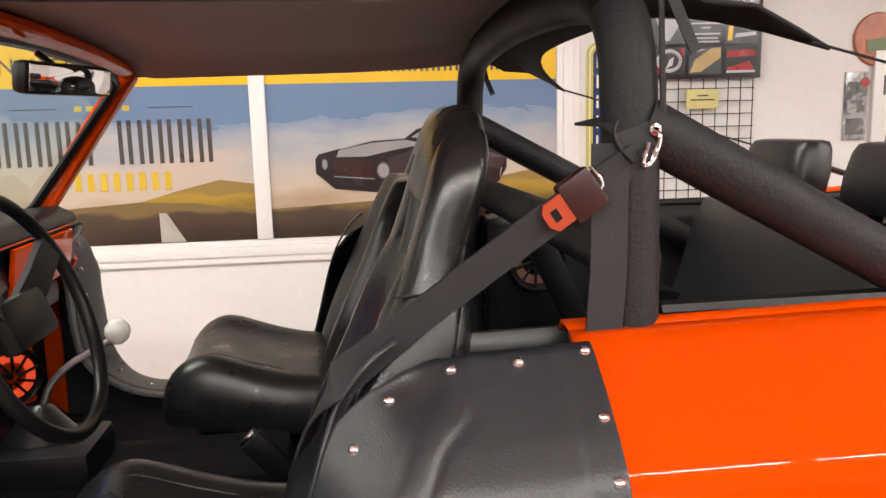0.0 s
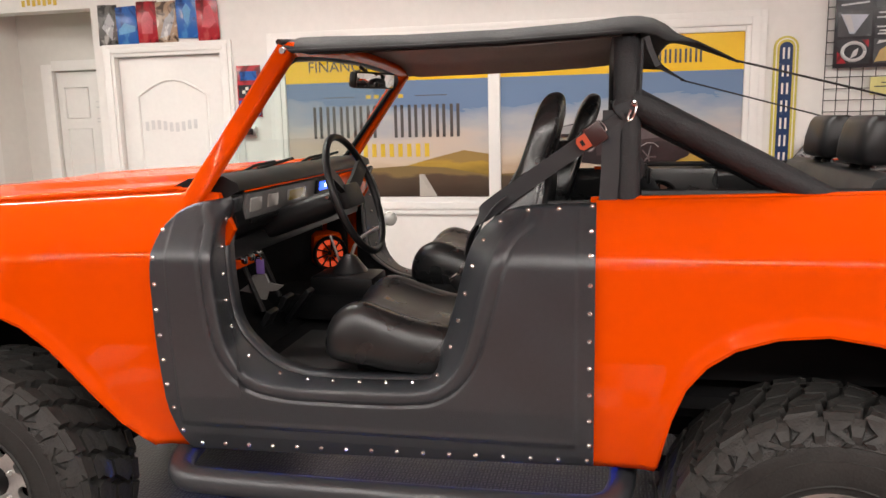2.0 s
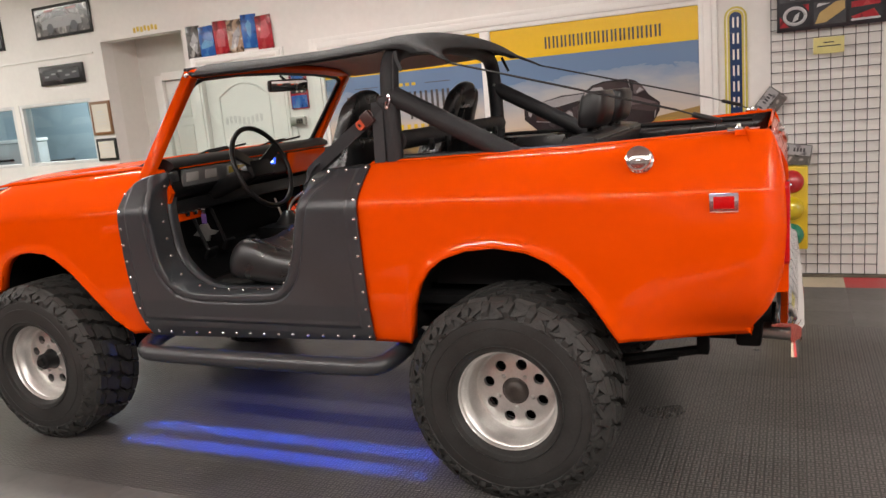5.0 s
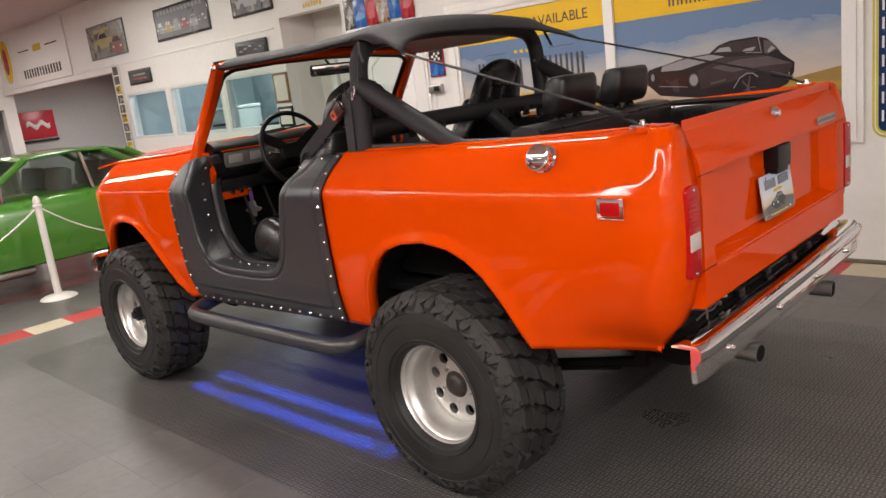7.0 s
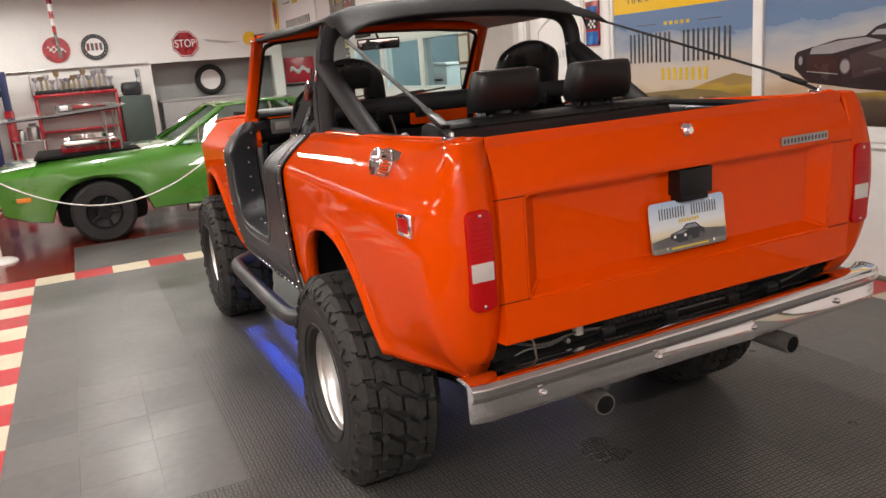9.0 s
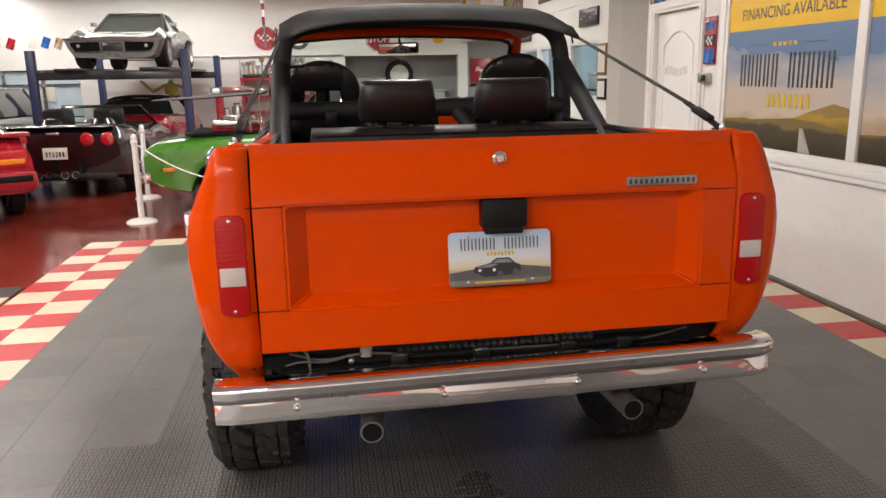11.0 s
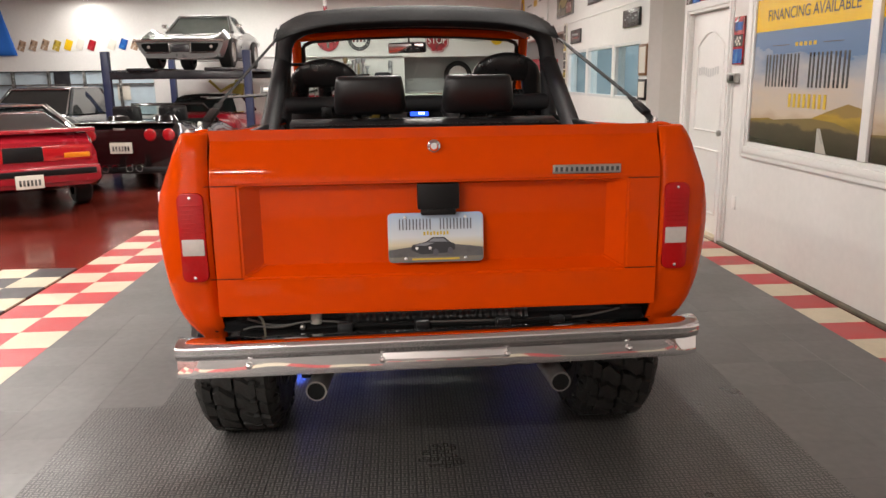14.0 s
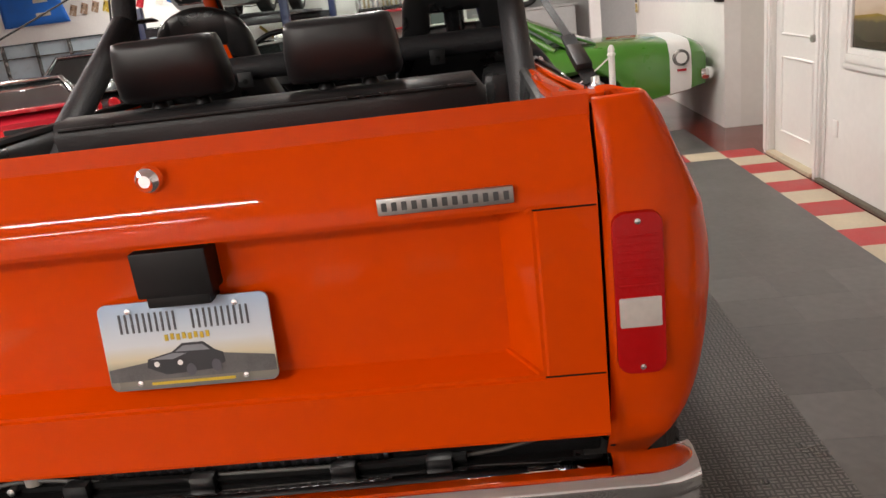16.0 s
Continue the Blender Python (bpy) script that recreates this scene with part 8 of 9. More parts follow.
# row of tilted plates, banner, striped sock
for k in range(10):
    y = -7.17 + 0.268 * k + (0.20 if k > 6 else 0)
    cd = thing("wall_plate", "tilted old number plate hung on the wall", "licence plate", pose(FARX + 0.012, y, 2.40 + 0.01 * (k % 3), -22, 0, 0), "plates on the far wall")
    part("plate", bx((0, 0, 0), (0.008, 0.16, 0.24), 0.003), (P_TAN, P_TAN, P_TAN, P_YEL, YELLOW, PAPER, P_RED, PAPER, P_BLUE, P_TAN)[k], cd)
bn = thing("wall_banner", "hanging blue cloth banner with white marks", "banner")
part("cloth", surf([[(FARX + 0.05 + 0.03 * math.sin(4 * y + z), -8.9 + (y + 8.9) * (1 - 0.16 * (z - 2.18)), z) for y in dense(-8.9, -7.28, 0.1)] for z in dense(2.18, 3.45, 0.15)]), mat("blue_banner_cloth", (0.02, 0.16, 0.62), 0.7, var=0.1, bump=0.2, bscale=200), bn, solid=0.004)
for z in (2.4, 2.7, 3.0):
    part("bar", bx((FARX + 0.095, -7.85, z), (0.004, 0.35, 0.08)), PAPER, bn)
sk = thing("striped_sock", "hanging red and white striped wind sock", "flag")
for k in range(5):
    part("stripe", tb([(-14.2, 0.02, 3.45 - 0.14 * k), (-14.2, 0.02, 3.31 - 0.14 * k)], 0.05 - 0.004 * k, 8), P_RED if k % 2 == 0 else TRIM, sk)
part("tail", tb([(-14.2, 0.02, 2.75), (-14.2, 0.05, 2.25)], 0.03, 6), P_GREY, sk)
# far windows
w4 = thing("window_4", "row of tall frosted window panes with dark frames", "window", kind="structure")
FROST = mat("frosted_blue_glass", (0.50, 0.60, 0.66), 0.3, var=0.06)
for k in range(7):
    y0 = -10.0 + 0.829 * k
    part("pane", bx((FARX - 0.10, y0 + 0.414, 1.285), (0.02, 0.76, 1.0)), FROST, w4)
    part("mullion", bx((FARX - 0.06, y0 + 0.02, 1.285), (0.12, 0.05, 1.066), 0.005), P_GREY, w4)
part("dark_panel", bx((FARX - 0.055, -6.36, 1.285), (0.05, 0.36, 1.06), 0.004), P_DARK, w4, "dark grey panel between the panes")
part("notice", bx((FARX - 0.07, -4.95, 1.30), (0.02, 0.30, 0.36), 0.002), PAPER, w4, "white paper notice")
part("transom", bx((FARX - 0.05, -7.1, 1.50), (0.06, 5.76, 0.03), 0.004), P_GREY, w4)
fn = thing("pedestal_fan", "white pedestal fan at rest", "fan", pose(-13.0, -4.98, 0, 0, 0, 20))
part("base", lt([(0.0, 0.04), (0.18, 0.035), (0.2, 0.0)], 24, "z"), TRIM, fn)
part("pole", tb([(0, 0, 0.03), (0, 0, 1.0)], 0.018, 10), TRIM, fn)
for k in range(18):
    a = 2 * math.pi * k / 18
    part("guard_wire", tb([(0.075, 0.05 * math.cos(a), 1.08 + 0.05 * math.sin(a)), (0.055, 0.27 * math.cos(a + 0.2), 1.08 + 0.27 * math.sin(a + 0.2))], 0.006, 5), TRIM, fn)
for r in (0.05, 0.10, 0.15, 0.19, 0.23, 0.27):
    part("guard_ring", tb([(0.08 - r * 0.1, r * math.cos(a), 1.08 + r * math.sin(a)) for a in (2 * math.pi * k / 32 for k in range(33))], 0.006, 6), TRIM, fn)
for k in range(4):
    a = k * math.pi / 2 + 0.4
    part("blade", slab([(0.03 * math.cos(a), 1.08 + 0.03 * math.sin(a)), (0.22 * math.cos(a - 0.3), 1.08 + 0.22 * math.sin(a - 0.3)), (0.24 * math.cos(a + 0.35), 1.08 + 0.24 * math.sin(a + 0.35))], 0.03, 0.036, "x"), PAPER, fn)
part("motor", lt([(0.0, 0.0), (0.06, 0.0), (0.07, -0.08), (0.0, -0.14)], 18, "x", (0.0, 0, 1.08)), TRIM, fn)

# ---- stanchions and rope ----
STAN = mat("white_plastic_post", (0.72, 0.70, 0.66), 0.35)
spots = [(-5.06, -0.83), (-4.82, 1.40), (-6.9, -1.15)]
for x, y in spots:
    st = thing("stanchion", "white plastic barrier post on a round foot", "barrier post", pose(x, y, 0.0), "barrier posts")
    part("foot", lt([(0.0, 0.055), (0.05, 0.05), (0.13, 0.035), (0.165, 0.015), (0.17, 0.0)], 32, "z"), STAN, st)
    part("post", lt([(0.034, 0.05), (0.032, 0.5), (0.031, 0.88), (0.040, 0.885), (0.040, 0.905), (0.030, 0.915), (0.034, 0.935), (0.030, 0.96), (0.015, 0.985), (0.0, 0.99)], 20, "z"), STAN, st)
rp = thing("barrier_rope", "thin pale rope slung between the barrier posts", "rope")
for (a, b), sag in (((spots[0], spots[1]), 0.45), ((spots[0], spots[2]), 0.3)):
    pts = [(a[0] + (b[0] - a[0]) * t, a[1] + (b[1] - a[1]) * t, 0.89 - sag * 4 * t * (1 - t)) for t in (k / 20 for k in range(21))]
    part("rope", tb(pts, 0.007, 8), STAN, rp)
pts = [(-4.82 + (-4.696 + 4.82) * t, 1.40 + 2.036 * t, 0.89 - 0.45 * 4 * t * (1 - t)) for t in (k / 16 for k in range(17))]
part("rope", tb(pts, 0.007, 8), STAN, rp)
copy_thing(bpy.data.objects["stanchion"], pose(-4.696, 3.436, 0.0))


# ---- parked cars ----
def car_body(stations, seg_top=5):
    """Lofted lower body. Stations front to back: x, z_low, z_belt, z_top, half width, half width at the top."""
    rings = []
    for x, zl, zb, zt, w, wt in stations:
        half = [(0.0, zl), (w * 0.86, zl), (w * 0.97, zl + 0.03), (w, zl + (zb - zl) * 0.5), (w * 0.985, zb), (w * 0.985 * 0.5 + wt * 0.5, zb + (zt - zb) * 0.75), (wt, zt), (wt * 0.5, zt + 0.02), (0.0, zt + 0.028)]
        rings.append([(x, y, z) for y, z in half] + [(x, -y, z) for y, z in half[-2:0:-1]])
    bm = bmesh.new()
    ring_faces(bm, rings)
    return bm


def road_wheel(parent, x, y, r, w, rim_mat, spokes=5, rim=0.62):
    s = 1 if y > 0 else -1
    wl = part("wheel", lt([(r * rim, -w / 2), (r * 0.9, -w / 2), (r, -w / 2 + 0.03), (r, w / 2 - 0.03), (r * 0.9, w / 2), (r * rim, w / 2)], 32, "y", (x, y, r)), RUBBER, parent)
    part("rim", lt([(r * rim, s * w / 2), (r * rim * 0.95, s * w / 2), (r * rim * 0.86, s * (w / 2 - 0.03)), (r * 0.25, s * (w / 2 - 0.05)), (r * 0.22, s * (w / 2 - 0.02)), (0.0, s * (w / 2 - 0.02))], 28, "y", (x, y, r)), rim_mat, wl)
    for k in range(spokes):
        a = 2 * math.pi * k / spokes
        part("spoke", bx((x + r * 0.38 * math.cos(a), y + s * (w / 2 - 0.035), r + r * 0.38 * math.sin(a)), (r * 0.4, 0.03, r * 0.1), 0.006, pose(0, 0, 0, 0, -math.degrees(a), 0)), rim_mat, wl)


def cabin(parent, paint, rows, roof, pillars, glass=DARK_GLASS):
    """Glass house: rows of (x, z, half width) base and top; a roof skin and pillars of paint."""
    bm = bmesh.new()
    ring_faces(bm, [[(x, -w, z), (x2, -w2, z2), (x2, w2, z2), (x, w, z)] for x, z, w, x2, z2, w2 in rows])
    part("side_glass", bm, glass, parent, angle=20)
    part("roof", surf([[(x, y * w, z + 0.03 * (1 - y * y)) for y in (-1, -0.85, -0.4, 0, 0.4, 0.85, 1)] for x, z, w in roof]), paint, parent, solid=0.02)
    for a, b in pillars:
        for s in (-1, 1):
            part("pillar", tb([(a[0], a[1] * s, a[2]), (b[0], b[1] * s, b[2])], 0.035, 8), paint, parent)


CLEAR_CAR = glass_mat("clear_car_glass", (0.62, 0.70, 0.68), 0.10)
GREEN = mat("green_car_paint", (0.055, 0.20, 0.018), 0.3, var=0.04, coat=1.0)
BLACK_PAINT = mat("black_car_paint", (0.0038, 0.0034, 0.0036), 0.2, var=0.1, coat=1.0)
RED_PAINT = mat("red_car_paint", (0.32, 0.010, 0.020), 0.25, var=0.05, coat=1.0)
GREY_PAINT = mat("grey_car_paint", (0.10, 0.11, 0.115), 0.25, var=0.05, coat=1.0)
SILVER = mat("silver_car_paint", (0.17, 0.172, 0.17), 0.3, 0.25, var=0.05, coat=1.0)
DULL_LAMP = mat("red_tail_light", (0.42, 0.01, 0.015), 0.12, coat=1.0)

# green coupe parked across, nose to the open side
gc = thing("parked_coupe", "green two-door coupe with white tail stripe and open engine bay", "car", pose(-6.15, -0.80, 0.0, 0, 0, 90))
st = []
for x in [0.0, 0.04, 0.12, 0.3, 0.5, 0.55, 0.62, 0.72, 0.85, 1.0, 1.15, 1.28, 1.38, 1.45, 1.5, 1.8, 2.2, 2.8, 3.3, 3.5, 3.55, 3.62, 3.72, 3.85, 4.0, 4.15, 4.28, 4.38, 4.45, 4.6, 4.9, 5.15, 5.24, 5.28]:
    zl = interp([(0, 0.42), (0.3, 0.30), (0.5, 0.28)], x) if x < 0.5 else 0.27
    if x > 4.5:
        zl = interp([(4.5, 0.28), (5.28, 0.42)], x)
    for c in (1.0, 4.0):
        if abs(x - c) < 0.46:
            zl = max(zl, 0.33 + math.sqrt(max(0.0, 0.46 ** 2 - (x - c) ** 2)) * 0.75)
    w = interp([(0, 0.86), (0.12, 0.90), (0.8, 0.94), (4.5, 0.95), (5.15, 0.90), (5.28, 0.84)], x)
    zt = interp([(0, 0.78), (0.1, 0.85), (0.6, 0.88), (1.6, 0.92), (3.6, 0.94), (4.6, 0.93), (5.2, 0.90), (5.28, 0.82)], x)
    st.append((x, zl, min(zt - 0.08, 0.78), zt, w, w * 0.80))
part("body", car_body(st), GREEN, gc)
cabin(gc, GREEN, [(1.75, 0.90, 0.72, 2.42, 1.28, 0.56), (1.90, 0.92, 0.76, 2.46, 1.29, 0.58), (3.60, 0.93, 0.76, 3.22, 1.29, 0.58), (4.15, 0.93, 0.70, 3.40, 1.27, 0.55)],
      [(2.36, 1.285, 0.58), (2.46, 1.31, 0.60), (2.9, 1.325, 0.61), (3.3, 1.305, 0.60), (3.5, 1.25, 0.60), (4.2, 0.96, 0.66)], [((1.80, 0.76, 0.92), (2.42, 0.585, 1.295)), ((3.75, 0.78, 0.93), (3.2, 0.60, 1.30)), ((3.95, 0.76, 0.94), (3.45, 0.60, 1.26))], CLEAR_CAR)
part("vent_pillar", tb([(2.08, -0.77, 0.92), (2.12, -0.66, 1.16)], 0.014, 8), CHROME, gc)
part("window_post", tb([(2.95, -0.79, 0.92), (2.95, -0.61, 1.29)], 0.022, 8), CHROME, gc)
part("screen_trim", tb([(1.76, -0.74, 0.93), (2.40, -0.57, 1.30), (2.40, 0.57, 1.30), (1.76, 0.74, 0.93)], 0.016, 8), CHROME, gc)
for s in (-1, 1):
    for x in (2.75, 3.35):
        part("car_seat", bx((x, 0.36 * s, 0.92), (0.14, 0.46, 0.5), 0.06, pose(0, 0, 0, 0, 12, 0)), mat("dim_seat_cloth", (0.16, 0.155, 0.145), 0.8), gc)
part("interior", bx((2.75, 0, 0.80), (1.8, 1.4, 0.16), 0.03), DARK, gc)
for x in (1.0, 4.0):
    for s in (-1, 1):
        road_wheel(gc, x, 0.80 * s, 0.325, 0.22, PLASTIC if x < 2 else ALU, 5, 0.58)
part("wheel_house", bx((1.0, 0, 0.45), (0.90, 1.5, 0.55), 0.1), DARK, gc)
part("wheel_house", bx((4.0, 0, 0.45), (0.90, 1.5, 0.55), 0.1), DARK, gc)
part("front_bumper", bx((0.0, 0, 0.47), (0.16, 1.80, 0.14), 0.05), CHROME, gc)
part("rear_bumper", bx((5.28, 0, 0.55), (0.14, 1.80, 0.13), 0.05), CHROME, gc)
part("corner_marker", bx((0.28, -0.918, 0.56), (0.13, 0.02, 0.045), 0.006), AMBER_LENS, gc)
part("engine_bay", bx((0.95, 0, 0.925), (1.05, 1.16, 0.03), 0.01), DARK, gc)
part("engine_block", bx((1.0, 0.05, 0.98), (0.62, 0.62, 0.10), 0.03), P_RED, gc)
part("air_cleaner", lt([(0.0, 1.12), (0.20, 1.115), (0.21, 1.05), (0.15, 1.03)], 24, "z", (1.0, 0, 0)), CHROME, gc)
for s in (-1, 1):
    part("valve_cover", bx((1.0, 0.28 * s, 1.04), (0.55, 0.14, 0.07), 0.02), CHROME, gc)
hood = part("open_hood", slab([(0.10, 1.325), (0.70, 1.352), (1.34, 1.392), (1.41, 1.418), (1.34, 1.412), (0.70, 1.375), (0.10, 1.336)], -0.60, 0.60, "y", 0.004), SILVER, gc, "raised silver hood held up on thin posts")
part("hood_underside", slab([(0.12, 1.318), (0.70, 1.336), (1.33, 1.376), (1.33, 1.391), (0.70, 1.351), (0.12, 1.3245)], -0.598, 0.598), DARK, hood, "black underside of the hood")
bm = bmesh.new()
ring_faces(bm, [[(x, -w, interp([(0.10, 1.336), (0.70, 1.375), (1.34, 1.412)], x)), (x, -w + 0.03, z), (x, w - 0.03, z), (x, w, interp([(0.10, 1.336), (0.70, 1.375), (1.34, 1.412)], x))] for x, w, z in ((0.72, 0.40, 1.462), (0.80, 0.41, 1.470), (1.10, 0.40, 1.462), (1.28, 0.36, 1.438), (1.36, 0.30, 1.420))])
part("hood_scoop", bm, SILVER, hood, "silver hood scoop with red flanks")
part("scoop_mouth", bx((0.722, 0, 1.425), (0.012, 0.70, 0.055), 0.002), DARK, hood)
for s in (-1, 1):
    part("scoop_flank", surf([[(x, s * (w + 0.003), z0), (x, s * (w - 0.020), z1)] for x, w, z0, z1 in ((0.88, 0.408, 1.398, 1.448), (1.05, 0.402, 1.408, 1.448), (1.22, 0.378, 1.412, 1.432))]), R_PAINT, hood, solid=0.003)
    part("flank_bar", surf([[(x, s * 0.414, 1.396), (x, s * 0.392, 1.446)] for x in (0.76, 0.84)]), TRIM, hood, solid=0.003)
    for x in (1.18, 1.30):
        part("hood_post", tb([(x, 0.50 * s, 0.93), (x, 0.50 * s, interp([(0.7, 1.336), (1.33, 1.376)], x))], 0.008, 8), STEEL, gc)
# white band round the tail with a round emblem
bandst = [(x, interp([(a[0], a[1]) for a in st], x) - 0.004, interp([(a[0], a[2]) for a in st], x), interp([(a[0], a[3]) for a in st], x) + 0.005, interp([(a[0], a[4]) for a in st], x) + 0.005, interp([(a[0], a[5]) for a in st], x) + 0.004) for x in dense(4.90, 5.12, 0.055)]
part("tail_stripe", car_body(bandst), TRIM, gc, "white stripe round the tail")
em = part("emblem", lt([(0.0, -0.975), (0.080, -0.974), (0.085, -0.94)], 28, "y", (5.01, 0.02, 0.74)), P_GREY, gc)
part("emblem_centre", lt([(0.0, -0.977), (0.055, -0.9765), (0.06, -0.95)], 28, "y", (5.01, 0.02, 0.74)), TRIM, em)
part("red_tab", bx((5.01, -0.955, 0.62), (0.09, 0.012, 0.025)), P_RED, gc)
part("side_pipe", tb([(2.2, -0.80, 0.24), (0.95 + 0.9, -0.86, 0.25)], 0.05, 12), STEEL, gc)

# black two-seater, tail to the camera
bc = thing("parked_roadster", "black open sports car with four round red tail lights", "car", pose(-11.55, -2.33, 0.0))
st = [(x, interp([(0, 0.25), (0.5, 0.18), (3.9, 0.2), (4.45, 0.30)], x), interp([(0, 0.45), (1, 0.62), (4.2, 0.72), (4.45, 0.70)], x), interp([(0, 0.52), (0.6, 0.74), (1.5, 0.86), (2.5, 0.84), (3.6, 0.95), (4.2, 0.96), (4.40, 0.93), (4.45, 0.86)], x),
       interp([(0, 0.70), (0.5, 0.90), (2.2, 0.88), (3.6, 0.94), (4.3, 0.88), (4.45, 0.84)], x), interp([(0, 0.5), (1, 0.7), (3.8, 0.72), (4.45, 0.74)], x)) for x in dense(0, 4.45, 0.12)]
part("body", car_body(st), BLACK_PAINT, bc)
part("screen_frame", tb([(1.55, -0.72, 0.86), (2.05, -0.60, 1.16), (2.05, 0.60, 1.16), (1.55, 0.72, 0.86)], 0.025, 8), BLACK_PAINT, bc)
part("screen_glass", surf([[(1.56, -0.70, 0.87), (1.56, 0.70, 0.87)], [(2.04, -0.58, 1.15), (2.04, 0.58, 1.15)]]), CLEAR_CAR, bc)
part("cockpit", bx((2.75, 0, 0.90), (1.0, 1.30, 0.06), 0.02), DARK, bc)
for s in (-1, 1):
    part("car_seat", bx((3.0, 0.36 * s, 1.0), (0.16, 0.44, 0.34), 0.07, pose(0, 0, 0, 0, 14, 0)), VINYL, bc)
    part("roll_hump", lt([(0.0, 0.12), (0.14, 0.10), (0.2, 0.0)], 20, "z", (3.4, 0.36 * s, 0.93)), BLACK_PAINT, bc)
    for dy in (0.42, 0.68):
        part("tail_light", lt([(0.0, 4.475), (0.07, 4.468), (0.088, 4.45), (0.092, 4.40)], 24, "x", (0, dy * s, 0.80)), DULL_LAMP, bc)
    for dy in (0.10, 0.24):
        part("exhaust_tip", lt([(0.030, 4.40), (0.045, 4.40), (0.050, 4.49), (0.044, 4.49), (0.042, 4.42), (0.0, 4.42)], 18, "x", (0, dy * s, 0.33)), CHROME, bc)
    for x in (0.95, 3.65):
        road_wheel(bc, x, 0.82 * s, 0.335, 0.26, ALU, 5, 0.70)
plt = part("rear_plate", bx((4.455, 0, 0.62), (0.02, 0.31, 0.155), 0.004), PAPER, bc, "pale number plate")
for k in range(6):
    part("bar", bx((4.468, -0.105 + 0.042 * k, 0.61), (0.003, 0.026, 0.07)), P_GREY, plt)
part("rear_badge", bx((4.462, 0, 0.885), (0.012, 0.16, 0.03), 0.006), STEEL, bc)
part("rear_lip", bx((4.36, 0, 0.965), (0.14, 1.5, 0.02), 0.008), BLACK_PAINT, bc)
part("lower_valance", bx((4.40, 0, 0.30), (0.12, 1.5, 0.10), 0.03), PLASTIC, bc)

# red hatchback coupe, tail to the camera
a = math.radians(32)
fb = thing("parked_hatchback", "red hatchback coupe with wide smoked tail lights", "car", pose(-4.86 - 4.75 * math.cos(a), -2.64 - 4.75 * math.sin(a), 0, 0, 0, 32) @ Matrix.Diagonal((1.0, 0.94, 1.0, 1.0)))
st = [(x, interp([(0, 0.30), (0.5, 0.22), (4.2, 0.25), (4.75, 0.36)], x), interp([(0, 0.50), (1, 0.68), (4.7, 0.74)], x), interp([(0, 0.58), (0.3, 0.70), (1.6, 0.90), (3.6, 0.96), (4.5, 0.97), (4.72, 0.93), (4.75, 0.86)], x),
       interp([(0, 0.76), (0.5, 0.88), (4.3, 0.90), (4.75, 0.84)], x), interp([(0, 0.6), (1, 0.72), (4.75, 0.76)], x)) for x in dense(0, 4.75, 0.12)]
part("body", car_body(st), RED_PAINT, fb)
cabin(fb, BLACK_PAINT, [(1.50, 0.88, 0.70, 2.30, 1.22, 0.54), (1.7, 0.90, 0.74, 2.35, 1.23, 0.56), (3.2, 0.95, 0.74, 3.0, 1.23, 0.56), (4.35, 0.97, 0.66, 3.1, 1.22, 0.54)],
      [(2.26, 1.225, 0.56), (2.4, 1.25, 0.58), (2.9, 1.25, 0.58), (3.1, 1.225, 0.57)], [((1.6, 0.74, 0.90), (2.3, 0.56, 1.24)), ((4.30, 0.70, 0.98), (3.1, 0.56, 1.24))])
part("hatch_trim", tb([(4.33, -0.66, 0.99), (3.12, -0.54, 1.25), (3.12, 0.54, 1.25), (4.33, 0.66, 0.99)], 0.018, 8), CHROME, fb)
part("tail_spoiler", bx((4.62, 0, 1.0), (0.24, 1.70, 0.05), 0.02), RED_PAINT, fb)
part("tail_panel", bx((4.745, 0, 0.745), (0.04, 1.56, 0.18), 0.02), DULL_LAMP, fb, "wide red tail light band")
part("tail_centre", bx((4.760, 0, 0.745), (0.03, 0.44, 0.17), 0.01), PLASTIC, fb)
part("turn_lens", bx((4.762, 0.60, 0.715), (0.02, 0.30, 0.06), 0.01), AMBER_LENS, fb)
part("turn_lens", bx((4.762, -0.60, 0.715), (0.02, 0.30, 0.06), 0.01), AMBER_LENS, fb)
part("bumper", bx((4.76, 0, 0.50), (0.12, 1.72, 0.20), 0.05), RED_PAINT, fb)
part("bumper_strip", bx((4.825, 0, 0.53), (0.02, 1.60, 0.07), 0.01), PLASTIC, fb)
plt = part("rear_plate", bx((4.83, 0.03, 0.44), (0.02, 0.31, 0.155), 0.004), PAPER, fb, "pale number plate")
for k in range(6):
    part("bar", bx((4.842, -0.075 + 0.042 * k, 0.43), (0.003, 0.026, 0.07)), P_GREY, plt)
for x in (0.9, 3.75):
    for s in (-1, 1):
        road_wheel(fb, x, 0.78 * s, 0.32, 0.22, ALU, 5, 0.62)

# dark saloon behind, tail to the camera
ds = thing("parked_saloon", "dark grey saloon with a wide rear window", "car", pose(-14.6, -5.28, 0.0))
st = [(x, interp([(0, 0.35), (0.4, 0.25), (3.7, 0.25), (4.2, 0.40)], x), interp([(0, 0.55), (1, 0.70), (4.2, 0.76)], x), interp([(0, 0.66), (0.4, 0.82), (1.5, 0.92), (3.8, 0.95), (4.15, 0.92), (4.2, 0.84)], x),
       interp([(0, 0.72), (0.4, 0.86), (3.8, 0.88), (4.2, 0.80)], x), interp([(0, 0.6), (1, 0.72), (4.2, 0.72)], x)) for x in dense(0, 4.2, 0.14)]
part("body", car_body(st), GREY_PAINT, ds)
